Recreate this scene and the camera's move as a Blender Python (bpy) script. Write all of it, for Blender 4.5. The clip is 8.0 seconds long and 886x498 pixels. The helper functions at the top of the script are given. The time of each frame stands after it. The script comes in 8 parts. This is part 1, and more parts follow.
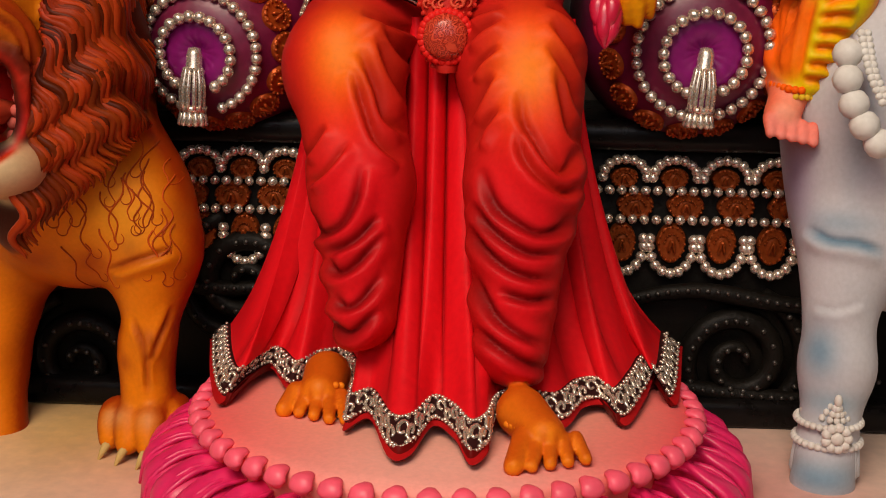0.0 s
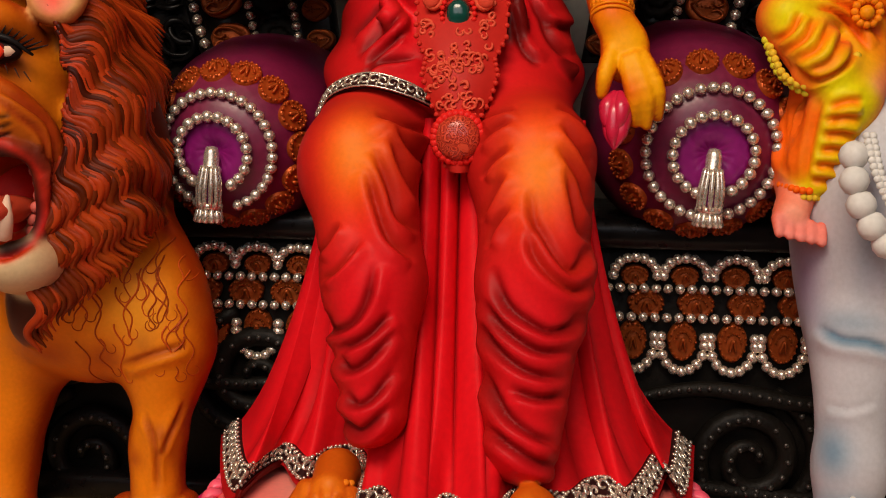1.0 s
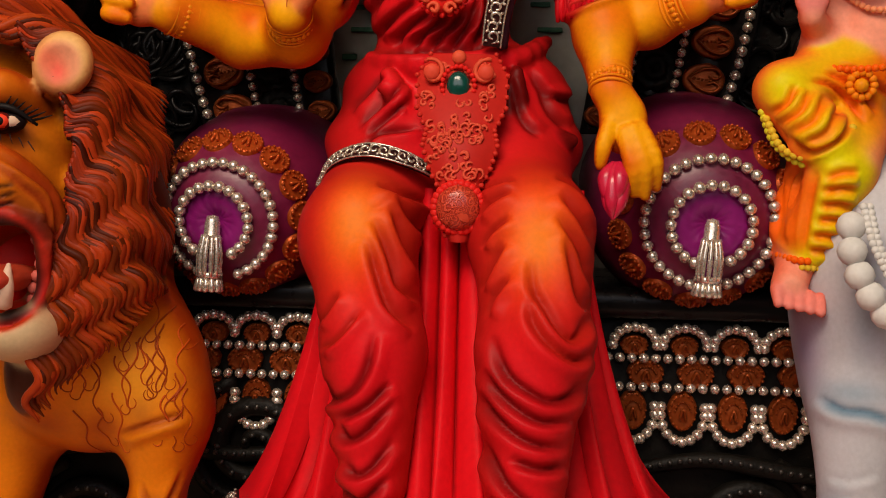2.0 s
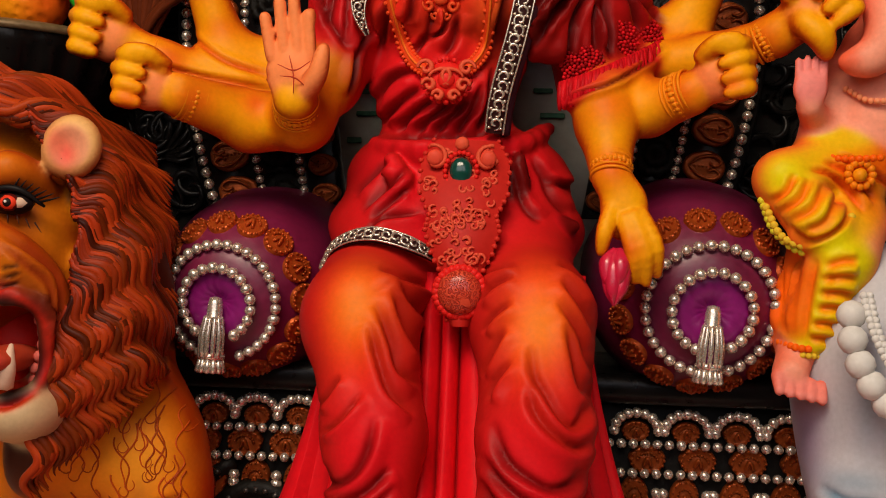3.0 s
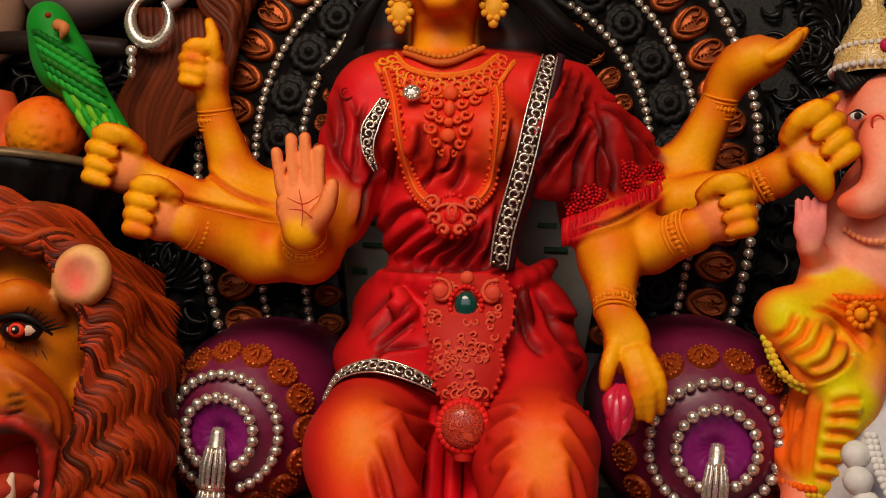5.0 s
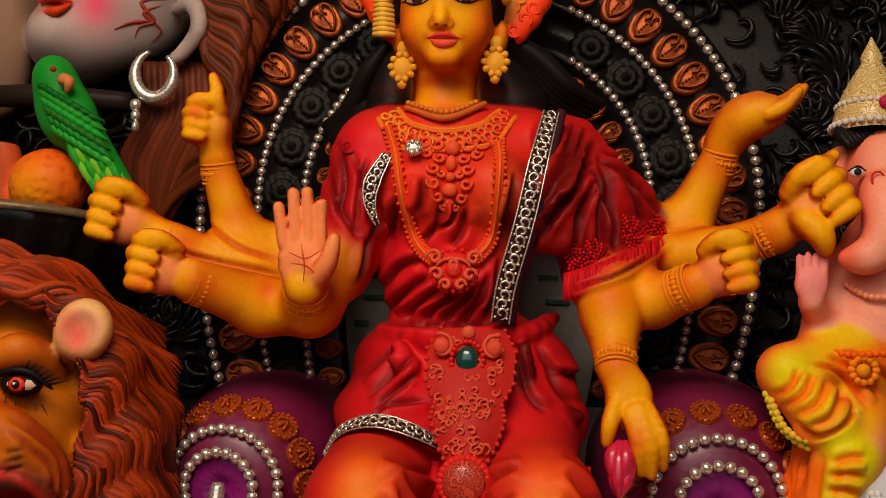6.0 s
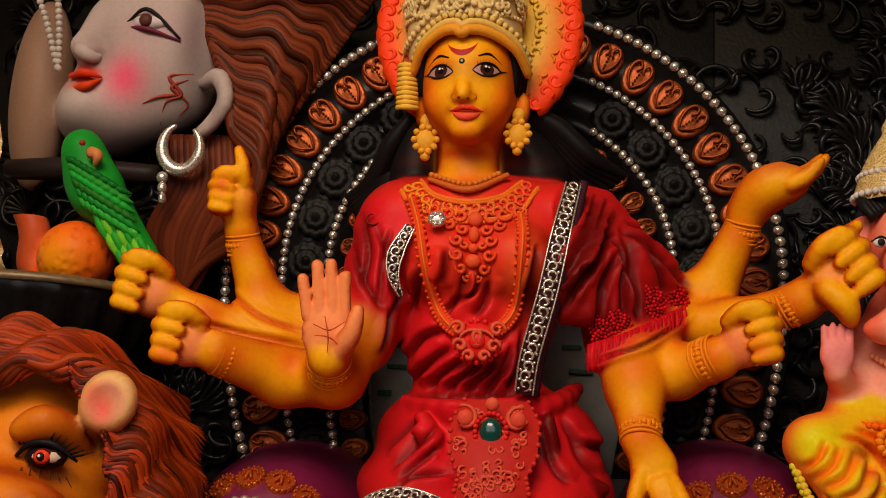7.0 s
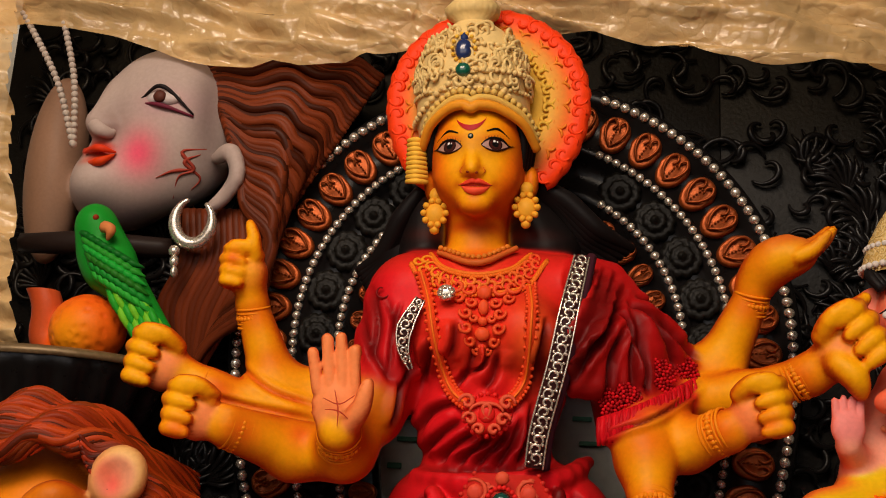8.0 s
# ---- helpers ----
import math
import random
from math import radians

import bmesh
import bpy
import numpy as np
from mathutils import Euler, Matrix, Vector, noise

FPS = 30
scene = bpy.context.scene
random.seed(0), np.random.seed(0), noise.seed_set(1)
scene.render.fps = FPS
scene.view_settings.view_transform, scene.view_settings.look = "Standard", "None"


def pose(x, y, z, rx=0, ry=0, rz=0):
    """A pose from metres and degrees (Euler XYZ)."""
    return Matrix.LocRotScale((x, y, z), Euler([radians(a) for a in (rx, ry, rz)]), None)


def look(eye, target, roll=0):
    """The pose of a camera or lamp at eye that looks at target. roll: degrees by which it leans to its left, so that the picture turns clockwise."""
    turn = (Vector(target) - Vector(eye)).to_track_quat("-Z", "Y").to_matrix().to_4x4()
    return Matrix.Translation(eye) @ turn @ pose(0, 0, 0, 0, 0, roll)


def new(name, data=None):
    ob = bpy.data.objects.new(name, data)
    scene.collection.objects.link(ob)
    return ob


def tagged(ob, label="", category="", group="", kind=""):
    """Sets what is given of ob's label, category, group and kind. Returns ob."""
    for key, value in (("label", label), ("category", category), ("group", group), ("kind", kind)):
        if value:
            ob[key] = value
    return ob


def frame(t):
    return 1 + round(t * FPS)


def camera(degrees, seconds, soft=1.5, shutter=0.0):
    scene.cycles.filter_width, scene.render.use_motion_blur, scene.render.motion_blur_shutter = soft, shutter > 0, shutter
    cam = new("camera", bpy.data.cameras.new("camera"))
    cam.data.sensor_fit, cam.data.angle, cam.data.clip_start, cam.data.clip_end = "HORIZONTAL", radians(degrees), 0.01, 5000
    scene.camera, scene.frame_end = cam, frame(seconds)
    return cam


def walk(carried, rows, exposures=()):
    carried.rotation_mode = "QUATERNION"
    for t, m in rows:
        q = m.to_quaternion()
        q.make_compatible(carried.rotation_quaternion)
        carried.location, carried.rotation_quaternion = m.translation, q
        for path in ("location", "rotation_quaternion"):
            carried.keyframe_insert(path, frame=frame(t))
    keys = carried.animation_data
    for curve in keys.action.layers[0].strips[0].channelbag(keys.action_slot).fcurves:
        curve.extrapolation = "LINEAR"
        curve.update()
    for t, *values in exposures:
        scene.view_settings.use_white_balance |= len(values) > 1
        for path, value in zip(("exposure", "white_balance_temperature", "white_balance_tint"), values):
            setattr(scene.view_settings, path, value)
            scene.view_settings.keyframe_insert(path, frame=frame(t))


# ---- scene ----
cam = camera(42.0, 8.0, soft=1.0)
PATH = [
    (0, (0.121, -1.885, 0.849), (0.005, 0.07, 0.445), 0.9),
    (0.5, (0.119, -1.889, 0.855), (-0.011, 0.082, 0.542), 0.9),
    (1, (0.123, -1.898, 0.857), (-0.019, 0.082, 0.612), 1.1),
    (1.5, (0.119, -1.901, 0.856), (-0.02, 0.085, 0.664), 1.1),
    (3, (0.123, -1.911, 0.869), (-0.028, 0.083, 0.876), 1.8),
    (3.5, (0.124, -1.919, 0.876), (-0.032, 0.075, 0.928), 2.1),
    (4, (0.121, -1.924, 0.877), (-0.037, 0.066, 0.996), 2.2),
    (4.5, (0.121, -1.926, 0.876), (-0.039, 0.06, 1.056), 2.5),
    (6, (0.12, -1.931, 0.892), (-0.048, 0.039, 1.195), 2.8),
    (6.5, (0.121, -1.934, 0.897), (-0.07, 0.025, 1.252), 2.7),
    (7, (0.119, -1.94, 0.901), (-0.091, 0.006, 1.312), 2.9),
    (7.5, (0.12, -1.947, 0.905), (-0.103, -0.017, 1.378), 2.8),
    (8, (0.121, -1.954, 0.909), (-0.109, -0.037, 1.431), 2.9),
]
walk(cam, [(t, look(eye, target, roll)) for t, eye, target, roll in PATH], exposures=[(0.0, 0.0), (1.5, -0.02), (3.5, -0.09), (6.5, -0.24), (7.2, -0.22), (8.0, -0.12)])

# ---- light: daylight through an unseen roof opening, plus an added front fill ----
world = bpy.data.worlds.new("sky")
scene.world = world
world.use_nodes = True
sky = world.node_tree.nodes.new("ShaderNodeTexSky")
sky.sky_type, sky.sun_disc, sky.sun_elevation, sky.sun_rotation = "NISHITA", False, radians(50), radians(200)
world.node_tree.links.new(sky.outputs[0], world.node_tree.nodes["Background"].inputs[0])
world.node_tree.nodes["Background"].inputs[1].default_value = 0.1


def area_light(name, eye, target, sx, sy, watts, colour):
    data = bpy.data.lights.new(name, "AREA")
    data.shape, data.size, data.size_y, data.energy, data.color = "RECTANGLE", sx, sy, watts, colour
    ob = new(name, data)
    ob.matrix_world = look(eye, target)
    return ob


area_light("daylight_roof_opening", (-0.55, -2.5, 3.16), (0, -0.1, 0.8), 2.0, 1.1, 100, (1.0, 0.80, 0.60))
# fill lamp added in the unseen front opening to brighten the lower part
area_light("front_fill_light", (-0.3, -3.06, 2.0), (0, 0, 0.5), 3.2, 1.4, 17, (1.0, 0.81, 0.72))

# ---- materials ----


def material(name, colour, rough=0.5, metal=0.0, bump=0.2, scale=60.0, mottle=0.25, coat=0.0, attr="", big=6.0, dust=0.0, spec=0.5):
    """A painted or bare surface: colour mottled at two scales, fine relief, uneven gloss."""
    mat = bpy.data.materials.new(name)
    mat.use_nodes = True
    nt = mat.node_tree
    b = nt.nodes["Principled BSDF"]
    tc = nt.nodes.new("ShaderNodeTexCoord")
    geo = nt.nodes.new("ShaderNodeNewGeometry")
    fine, large = nt.nodes.new("ShaderNodeTexNoise"), nt.nodes.new("ShaderNodeTexNoise")
    fine.inputs["Scale"].default_value, fine.inputs["Detail"].default_value = scale, 6
    large.inputs["Scale"].default_value, large.inputs["Detail"].default_value = big, 4
    for n in (fine, large):
        nt.links.new(geo.outputs["Position"], n.inputs["Vector"])
    if attr:
        src = nt.nodes.new("ShaderNodeAttribute")
        src.attribute_name = attr
    else:
        src = nt.nodes.new("ShaderNodeRGB")
        src.outputs[0].default_value = (*colour, 1)
    add = nt.nodes.new("ShaderNodeMath")
    add.operation = "ADD"
    nt.links.new(fine.outputs[0], add.inputs[0])
    nt.links.new(large.outputs[0], add.inputs[1])
    ramp = nt.nodes.new("ShaderNodeMapRange")
    ramp.inputs[1].default_value, ramp.inputs[2].default_value = 0.6, 1.4
    ramp.inputs[3].default_value, ramp.inputs[4].default_value = 1 - mottle, 1 + mottle
    nt.links.new(add.outputs[0], ramp.inputs[0])
    mul = nt.nodes.new("ShaderNodeVectorMath")
    mul.operation = "SCALE"
    nt.links.new(src.outputs[0], mul.inputs[0])
    nt.links.new(ramp.outputs[0], mul.inputs["Scale"])
    last = mul.outputs[0]
    if dust:
        mix = nt.nodes.new("ShaderNodeMix")
        mix.data_type = "RGBA"
        dr = nt.nodes.new("ShaderNodeMapRange")
        dr.inputs[1].default_value, dr.inputs[2].default_value, dr.inputs[4].default_value = 0.45, 0.75, dust
        nt.links.new(large.outputs[0], dr.inputs[0])
        nt.links.new(dr.outputs[0], mix.inputs[0])
        nt.links.new(last, mix.inputs[6])
        mix.inputs[7].default_value = (0.3, 0.26, 0.21, 1)
        last = mix.outputs[2]
    nt.links.new(last, b.inputs["Base Color"])
    rr = nt.nodes.new("ShaderNodeMapRange")
    rr.inputs[3].default_value, rr.inputs[4].default_value = max(rough - 0.12, 0.05), rough + 0.12
    nt.links.new(fine.outputs[0], rr.inputs[0])
    nt.links.new(rr.outputs[0], b.inputs["Roughness"])
    b.inputs["Metallic"].default_value = metal
    b.inputs["Specular IOR Level"].default_value = spec
    b.inputs["Coat Weight"].default_value = coat
    b.inputs["Coat Roughness"].default_value = 0.2
    bp = nt.nodes.new("ShaderNodeBump")
    bp.inputs["Strength"].default_value, bp.inputs["Distance"].default_value = bump, 0.002
    nt.links.new(fine.outputs[0], bp.inputs["Height"])
    nt.links.new(bp.outputs[0], b.inputs["Normal"])
    return mat


def filigree(name, light, dark, scale, metal, low=-0.6, high=0.1):
    """Scrollwork in relief: bright raised curls over a dark ground."""
    mat = material(name, light, 0.3, metal, 0.1, 120)
    nt = mat.node_tree
    b = nt.nodes["Principled BSDF"]
    geo = nt.nodes.new("ShaderNodeNewGeometry")
    warp = nt.nodes.new("ShaderNodeTexNoise")
    warp.inputs["Scale"].default_value = scale * 0.5
    nt.links.new(geo.outputs["Position"], warp.inputs["Vector"])
    vm = nt.nodes.new("ShaderNodeVectorMath")
    vm.operation = "MULTIPLY_ADD"
    nt.links.new(warp.outputs[1], vm.inputs[0])
    vm.inputs[1].default_value = (1.7 / scale,) * 3
    nt.links.new(geo.outputs["Position"], vm.inputs[2])
    vor = nt.nodes.new("ShaderNodeTexVoronoi")
    vor.inputs["Scale"].default_value = scale
    nt.links.new(vm.outputs[0], vor.inputs["Vector"])
    wave = nt.nodes.new("ShaderNodeMath")
    wave.operation = "SINE"
    mlt = nt.nodes.new("ShaderNodeMath")
    mlt.operation = "MULTIPLY"
    mlt.inputs[1].default_value = 24
    nt.links.new(vor.outputs["Distance"], mlt.inputs[0])
    nt.links.new(mlt.outputs[0], wave.inputs[0])
    ramp = nt.nodes.new("ShaderNodeMapRange")
    ramp.interpolation_type = "SMOOTHSTEP"
    ramp.inputs[1].default_value, ramp.inputs[2].default_value = low, high
    nt.links.new(wave.outputs[0], ramp.inputs[0])
    mix = nt.nodes.new("ShaderNodeMix")
    mix.data_type = "RGBA"
    mix.inputs[6].default_value, mix.inputs[7].default_value = (*dark, 1), (*light, 1)
    nt.links.new(ramp.outputs[0], mix.inputs[0])
    nt.links.new(mix.outputs[2], b.inputs["Base Color"])
    mm = nt.nodes.new("ShaderNodeMath")
    mm.operation = "MULTIPLY"
    mm.inputs[1].default_value = metal
    nt.links.new(ramp.outputs[0], mm.inputs[0])
    nt.links.new(mm.outputs[0], b.inputs["Metallic"])
    bp = nt.nodes.new("ShaderNodeBump")
    bp.inputs["Strength"].default_value, bp.inputs["Distance"].default_value = 0.9, 0.004
    nt.links.new(ramp.outputs[0], bp.inputs["Height"])
    nt.links.new(bp.outputs[0], b.inputs["Normal"])
    return mat


PAINT = material("statue_paint", (1, 1, 1), 0.45, 0, 0.12, 140, 0.10, 0.0, "paint", spec=0.11)
CLOTH_PAINT = material("cloth_paint", (1, 1, 1), 0.5, 0, 0.15, 90, 0.12, 0.0, "paint", spec=0.08)
SILVER = material("silver_paint", (0.76, 0.67, 0.56), 0.26, 0.75, 0.15, 160, 0.2)
RED_LACE = filigree("red_lace", (0.68, 0.07, 0.03), (0.45, 0.03, 0.015), 85, 0.0)
CREAM_LACE = filigree("cream_lace", (0.78, 0.56, 0.24), (0.66, 0.42, 0.12), 60, 0.0)
COPPER = material("copper_paint", (0.28, 0.056, 0.010), 0.36, 0.5, 0.5, 160, 0.4, spec=0.2)
COPPER_BRIGHT = material("bright_copper_paint", (0.42, 0.072, 0.011), 0.32, 0.45, 0.5, 160, 0.4, spec=0.25)
BLACK = material("black_enamel", (0.006, 0.005, 0.005), 0.3, 0, 0.5, 45, 0.4, 0.0, dust=0.008, spec=0.17)
BLACK_ROUGH = material("black_carved", (0.006, 0.005, 0.004), 0.5, 0, 0.6, 130, 0.4, 0.0, dust=0.01, spec=0.14)
PURPLE = material("purple_paint", (0.15, 0.006, 0.04), 0.42, 0, 0.3, 90, 0.3, 0.15)
PURPLE_BRIGHT = material("bright_purple_paint", (0.24, 0.005, 0.15), 0.4, 0, 0.2, 90, 0.2, 0.0)
PINK = material("pink_petal_paint", (0.95, 0.11, 0.19), 0.45, 0, 0.2, 60, 0.15, 0.1)
MAGENTA = material("magenta_petal_paint", (0.75, 0.015, 0.13), 0.42, 0, 0.3, 60, 0.2, 0.15)
# unseen walls, and the floor below, kept dark to cut bounced light
DIM = material("dark_plaster", (0.09, 0.085, 0.08), 0.9, 0, 0.4, 40, 0.25)
WALL = material("grey_plaster", (0.62, 0.62, 0.58), 0.85, 0, 0.4, 40, 0.2, dust=0.3)
CONCRETE = material("concrete", (0.12, 0.11, 0.1), 0.9, 0, 0.5, 30, 0.25, dust=0.3)
TIN = material("tin_roof", (0.12, 0.11, 0.1), 0.6, 0.3, 0.3, 20, 0.3)
GREEN_PAINT = material("green_wall_paint", (0.09, 0.26, 0.17), 0.8, 0, 0.2, 60, 0.4)
FLOWER = material("lotus_bud_paint", (0.58, 0.012, 0.05), 0.3, 0, 0.1, 60, 0.2, 0.4)


# ---- building helpers ----


def link_mesh(name, verts, faces, mats, parent=None, index=None, colours=None, smooth=True, label=""):
    me = bpy.data.meshes.new(name)
    v = np.asarray(verts, dtype=np.float32).reshape(-1, 3)
    me.vertices.add(len(v))
    me.vertices.foreach_set("co", v.ravel())
    sizes = np.array([len(f) for f in faces], dtype=np.int32) if not isinstance(faces, np.ndarray) else np.full(len(faces), faces.shape[1], dtype=np.int32)
    flat = np.concatenate([np.asarray(f, dtype=np.int32) for f in faces]) if not isinstance(faces, np.ndarray) else faces.astype(np.int32).ravel()
    me.loops.add(len(flat))
    me.loops.foreach_set("vertex_index", flat)
    me.polygons.add(len(sizes))
    me.polygons.foreach_set("loop_start", np.r_[0, np.cumsum(sizes)[:-1]].astype(np.int32))
    if index is not None:
        me.polygons.foreach_set("material_index", np.asarray(index, dtype=np.int32))
    me.polygons.foreach_set("use_smooth", np.full(len(sizes), smooth))
    for m in mats:
        me.materials.append(m)
    if colours is not None:
        at = me.color_attributes.new("paint", "FLOAT_COLOR", "POINT")
        at.data.foreach_set("color", np.c_[colours, np.ones(len(colours))].astype(np.float32).ravel())
    me.update(calc_edges=True)
    me.validate()
    ob = new(name, me)
    if parent is not None:
        ob.parent = parent
    if label:
        ob["label"] = label
    return ob


def base(name, label, category, group="", kind="", at=(0, 0, 0)):
    ob = new(name)
    ob.location = at
    return tagged(ob, label, category, group, kind)


def part(name, bm, mat, parent=None, label="", smooth=True):
    me = bpy.data.meshes.new(name)
    bmesh.ops.recalc_face_normals(bm, faces=bm.faces)
    bm.to_mesh(me)
    bm.free()
    me.materials.append(mat)
    for p in me.polygons:
        p.use_smooth = smooth
    ob = new(name, me)
    if parent is not None:
        ob.parent = parent
    if label:
        ob["label"] = label
    return ob


def place(ob, parent, m):
    """A further part on the same mesh."""
    o = new(ob.name.split(".")[0], ob.data)
    o.parent = parent
    o.matrix_basis = m
    return o


def box(lo, hi, bevel=0.0, segs=2):
    bm = bmesh.new()
    bmesh.ops.create_cube(bm, size=1)
    lo, hi = Vector(lo), Vector(hi)
    for v in bm.verts:
        v.co = Vector([(lo[i] + hi[i]) / 2 + v.co[i] * (hi[i] - lo[i]) for i in range(3)])
    if bevel:
        bmesh.ops.bevel(bm, geom=list(bm.edges), offset=bevel, segments=segs, affect="EDGES", profile=0.5)
    return bm


def lathe(profile, n=32, wobble=None):
    """Turned shape about z from (radius, z) pairs."""
    bm = bmesh.new()
    rings = []
    for r, z in profile:
        if r < 1e-6:
            rings.append([bm.verts.new((0, 0, z))])
        else:
            rings.append([bm.verts.new(((r * (wobble(k / n, z) if wobble else 1)) * math.cos(2 * math.pi * k / n), (r * (wobble(k / n, z) if wobble else 1)) * math.sin(2 * math.pi * k / n), z)) for k in range(n)])
    for a, b in zip(rings, rings[1:]):
        for k in range(n):
            q = [a[k % len(a)], a[(k + 1) % len(a)], b[(k + 1) % len(b)], b[k % len(b)]]
            q = list(dict.fromkeys(q))
            if len(q) > 2:
                bm.faces.new(q)
    return bm


def tube_data(points, radii, n=7, flat=1.0):
    """Vertices and quads of a tapered tube along points."""
    p = np.asarray(points, dtype=float)
    r = np.interp(np.linspace(0, 1, len(p)), np.linspace(0, 1, len(radii)), radii)
    t = np.gradient(p, axis=0)
    t /= np.linalg.norm(t, axis=1)[:, None] + 1e-9
    side = np.cross(t, (0.13, -1, 0.05))
    side /= np.linalg.norm(side, axis=1)[:, None] + 1e-9
    up = np.cross(side, t)
    a = np.linspace(0, 2 * math.pi, n, endpoint=False)
    v = p[:, None] + r[:, None, None] * (np.cos(a)[None, :, None] * side[:, None] + flat * np.sin(a)[None, :, None] * up[:, None])
    i = np.arange(len(p) - 1)[:, None] * n + np.arange(n)[None]
    j = np.arange(len(p) - 1)[:, None] * n + (np.arange(n)[None] + 1) % n
    f = np.stack([i, j, j + n, i + n], -1).reshape(-1, 4)
    v = v.reshape(-1, 3)
    m = len(v)
    v = np.vstack([v, p[0] - t[0] * r[0] * 0.5, p[-1] + t[-1] * r[-1] * 0.5])
    k = np.arange(n)
    caps = np.vstack([np.c_[np.full(n, m), (k + 1) % n, k, k], np.c_[np.full(n, m + 1), m - n + k, m - n + (k + 1) % n, m - n + (k + 1) % n]])
    return v, f, caps[:, :3]


def spline(points, n=24):
    """A smooth curve through a few points."""
    p = np.asarray(points, dtype=float)
    q = np.vstack([2 * p[0] - p[1], p, 2 * p[-1] - p[-2]])
    out = []
    for s in np.linspace(0, len(p) - 1, n):
        i = min(int(s), len(p) - 2)
        u = s - i
        a, b, c, d = q[i], q[i + 1], q[i + 2], q[i + 3]
        out.append(0.5 * (2 * b + (c - a) * u + (2 * a - 5 * b + 4 * c - d) * u * u + (3 * b - a - 3 * c + d) * u ** 3))
    return np.array(out)


_ball = bmesh.new()
bmesh.ops.create_icosphere(_ball, subdivisions=2, radius=1)
_ball.verts.ensure_lookup_table()
BALL_V = np.array([v.co[:] for v in _ball.verts])
BALL_F = np.array([[v.index for v in f.verts] for f in _ball.faces])
_ball.free()


class Heap:
    """Loose geometry that is joined into one mesh: tubes, balls, lofted sheets, each with its paint and material slot."""

    def __init__(self):
        self.v, self.f, self.c, self.m, self.n = [], [], [], [], 0

    def put(self, v, faces, colour, slot=0):
        v = np.asarray(v, dtype=float)
        self.v.append(v)
        for f in faces:
            f = np.asarray(f) + self.n
            self.f.extend(f.tolist())
            self.m.extend([slot] * len(f))
        c = np.asarray(colour, dtype=float)
        self.c.append(np.broadcast_to(c, (len(v), 3)))
        self.n += len(v)

    def tube(self, points, radii, colour, slot=0, n=7, smooth=0, flat=1.0):
        v, f, caps = tube_data(spline(points, smooth) if smooth else points, radii, n, flat)
        self.put(v, (f, caps), colour, slot)

    def ball(self, c, r, colour, slot=0):
        self.put(BALL_V * np.asarray(r) + np.asarray(c), (BALL_F,), colour, slot)

    def beads(self, points, r, gap, colour, slot=0):
        p = spline(points, 200)
        run = np.r_[0, np.cumsum(np.linalg.norm(np.diff(p, axis=0), axis=1))]
        for s in np.arange(0, run[-1], gap):
            self.ball([np.interp(s, run, p[:, i]) for i in range(3)], r, colour, slot)

    def sheet(self, grid, colour, slot=0):
        g = np.asarray(grid)
        a, b = g.shape[:2]
        i = (np.arange(a - 1)[:, None] * b + np.arange(b - 1)[None]).ravel()
        self.put(g.reshape(-1, 3), (np.c_[i, i + 1, i + b + 1, i + b],), colour, slot)

    def link(self, name, mats, parent=None, label=""):
        return link_mesh(name, np.vstack(self.v), self.f, mats, parent, self.m, np.vstack(self.c), True, label)


FRONT = np.array((0.12, -1.9, 0.87))  # folds are modelled from the front


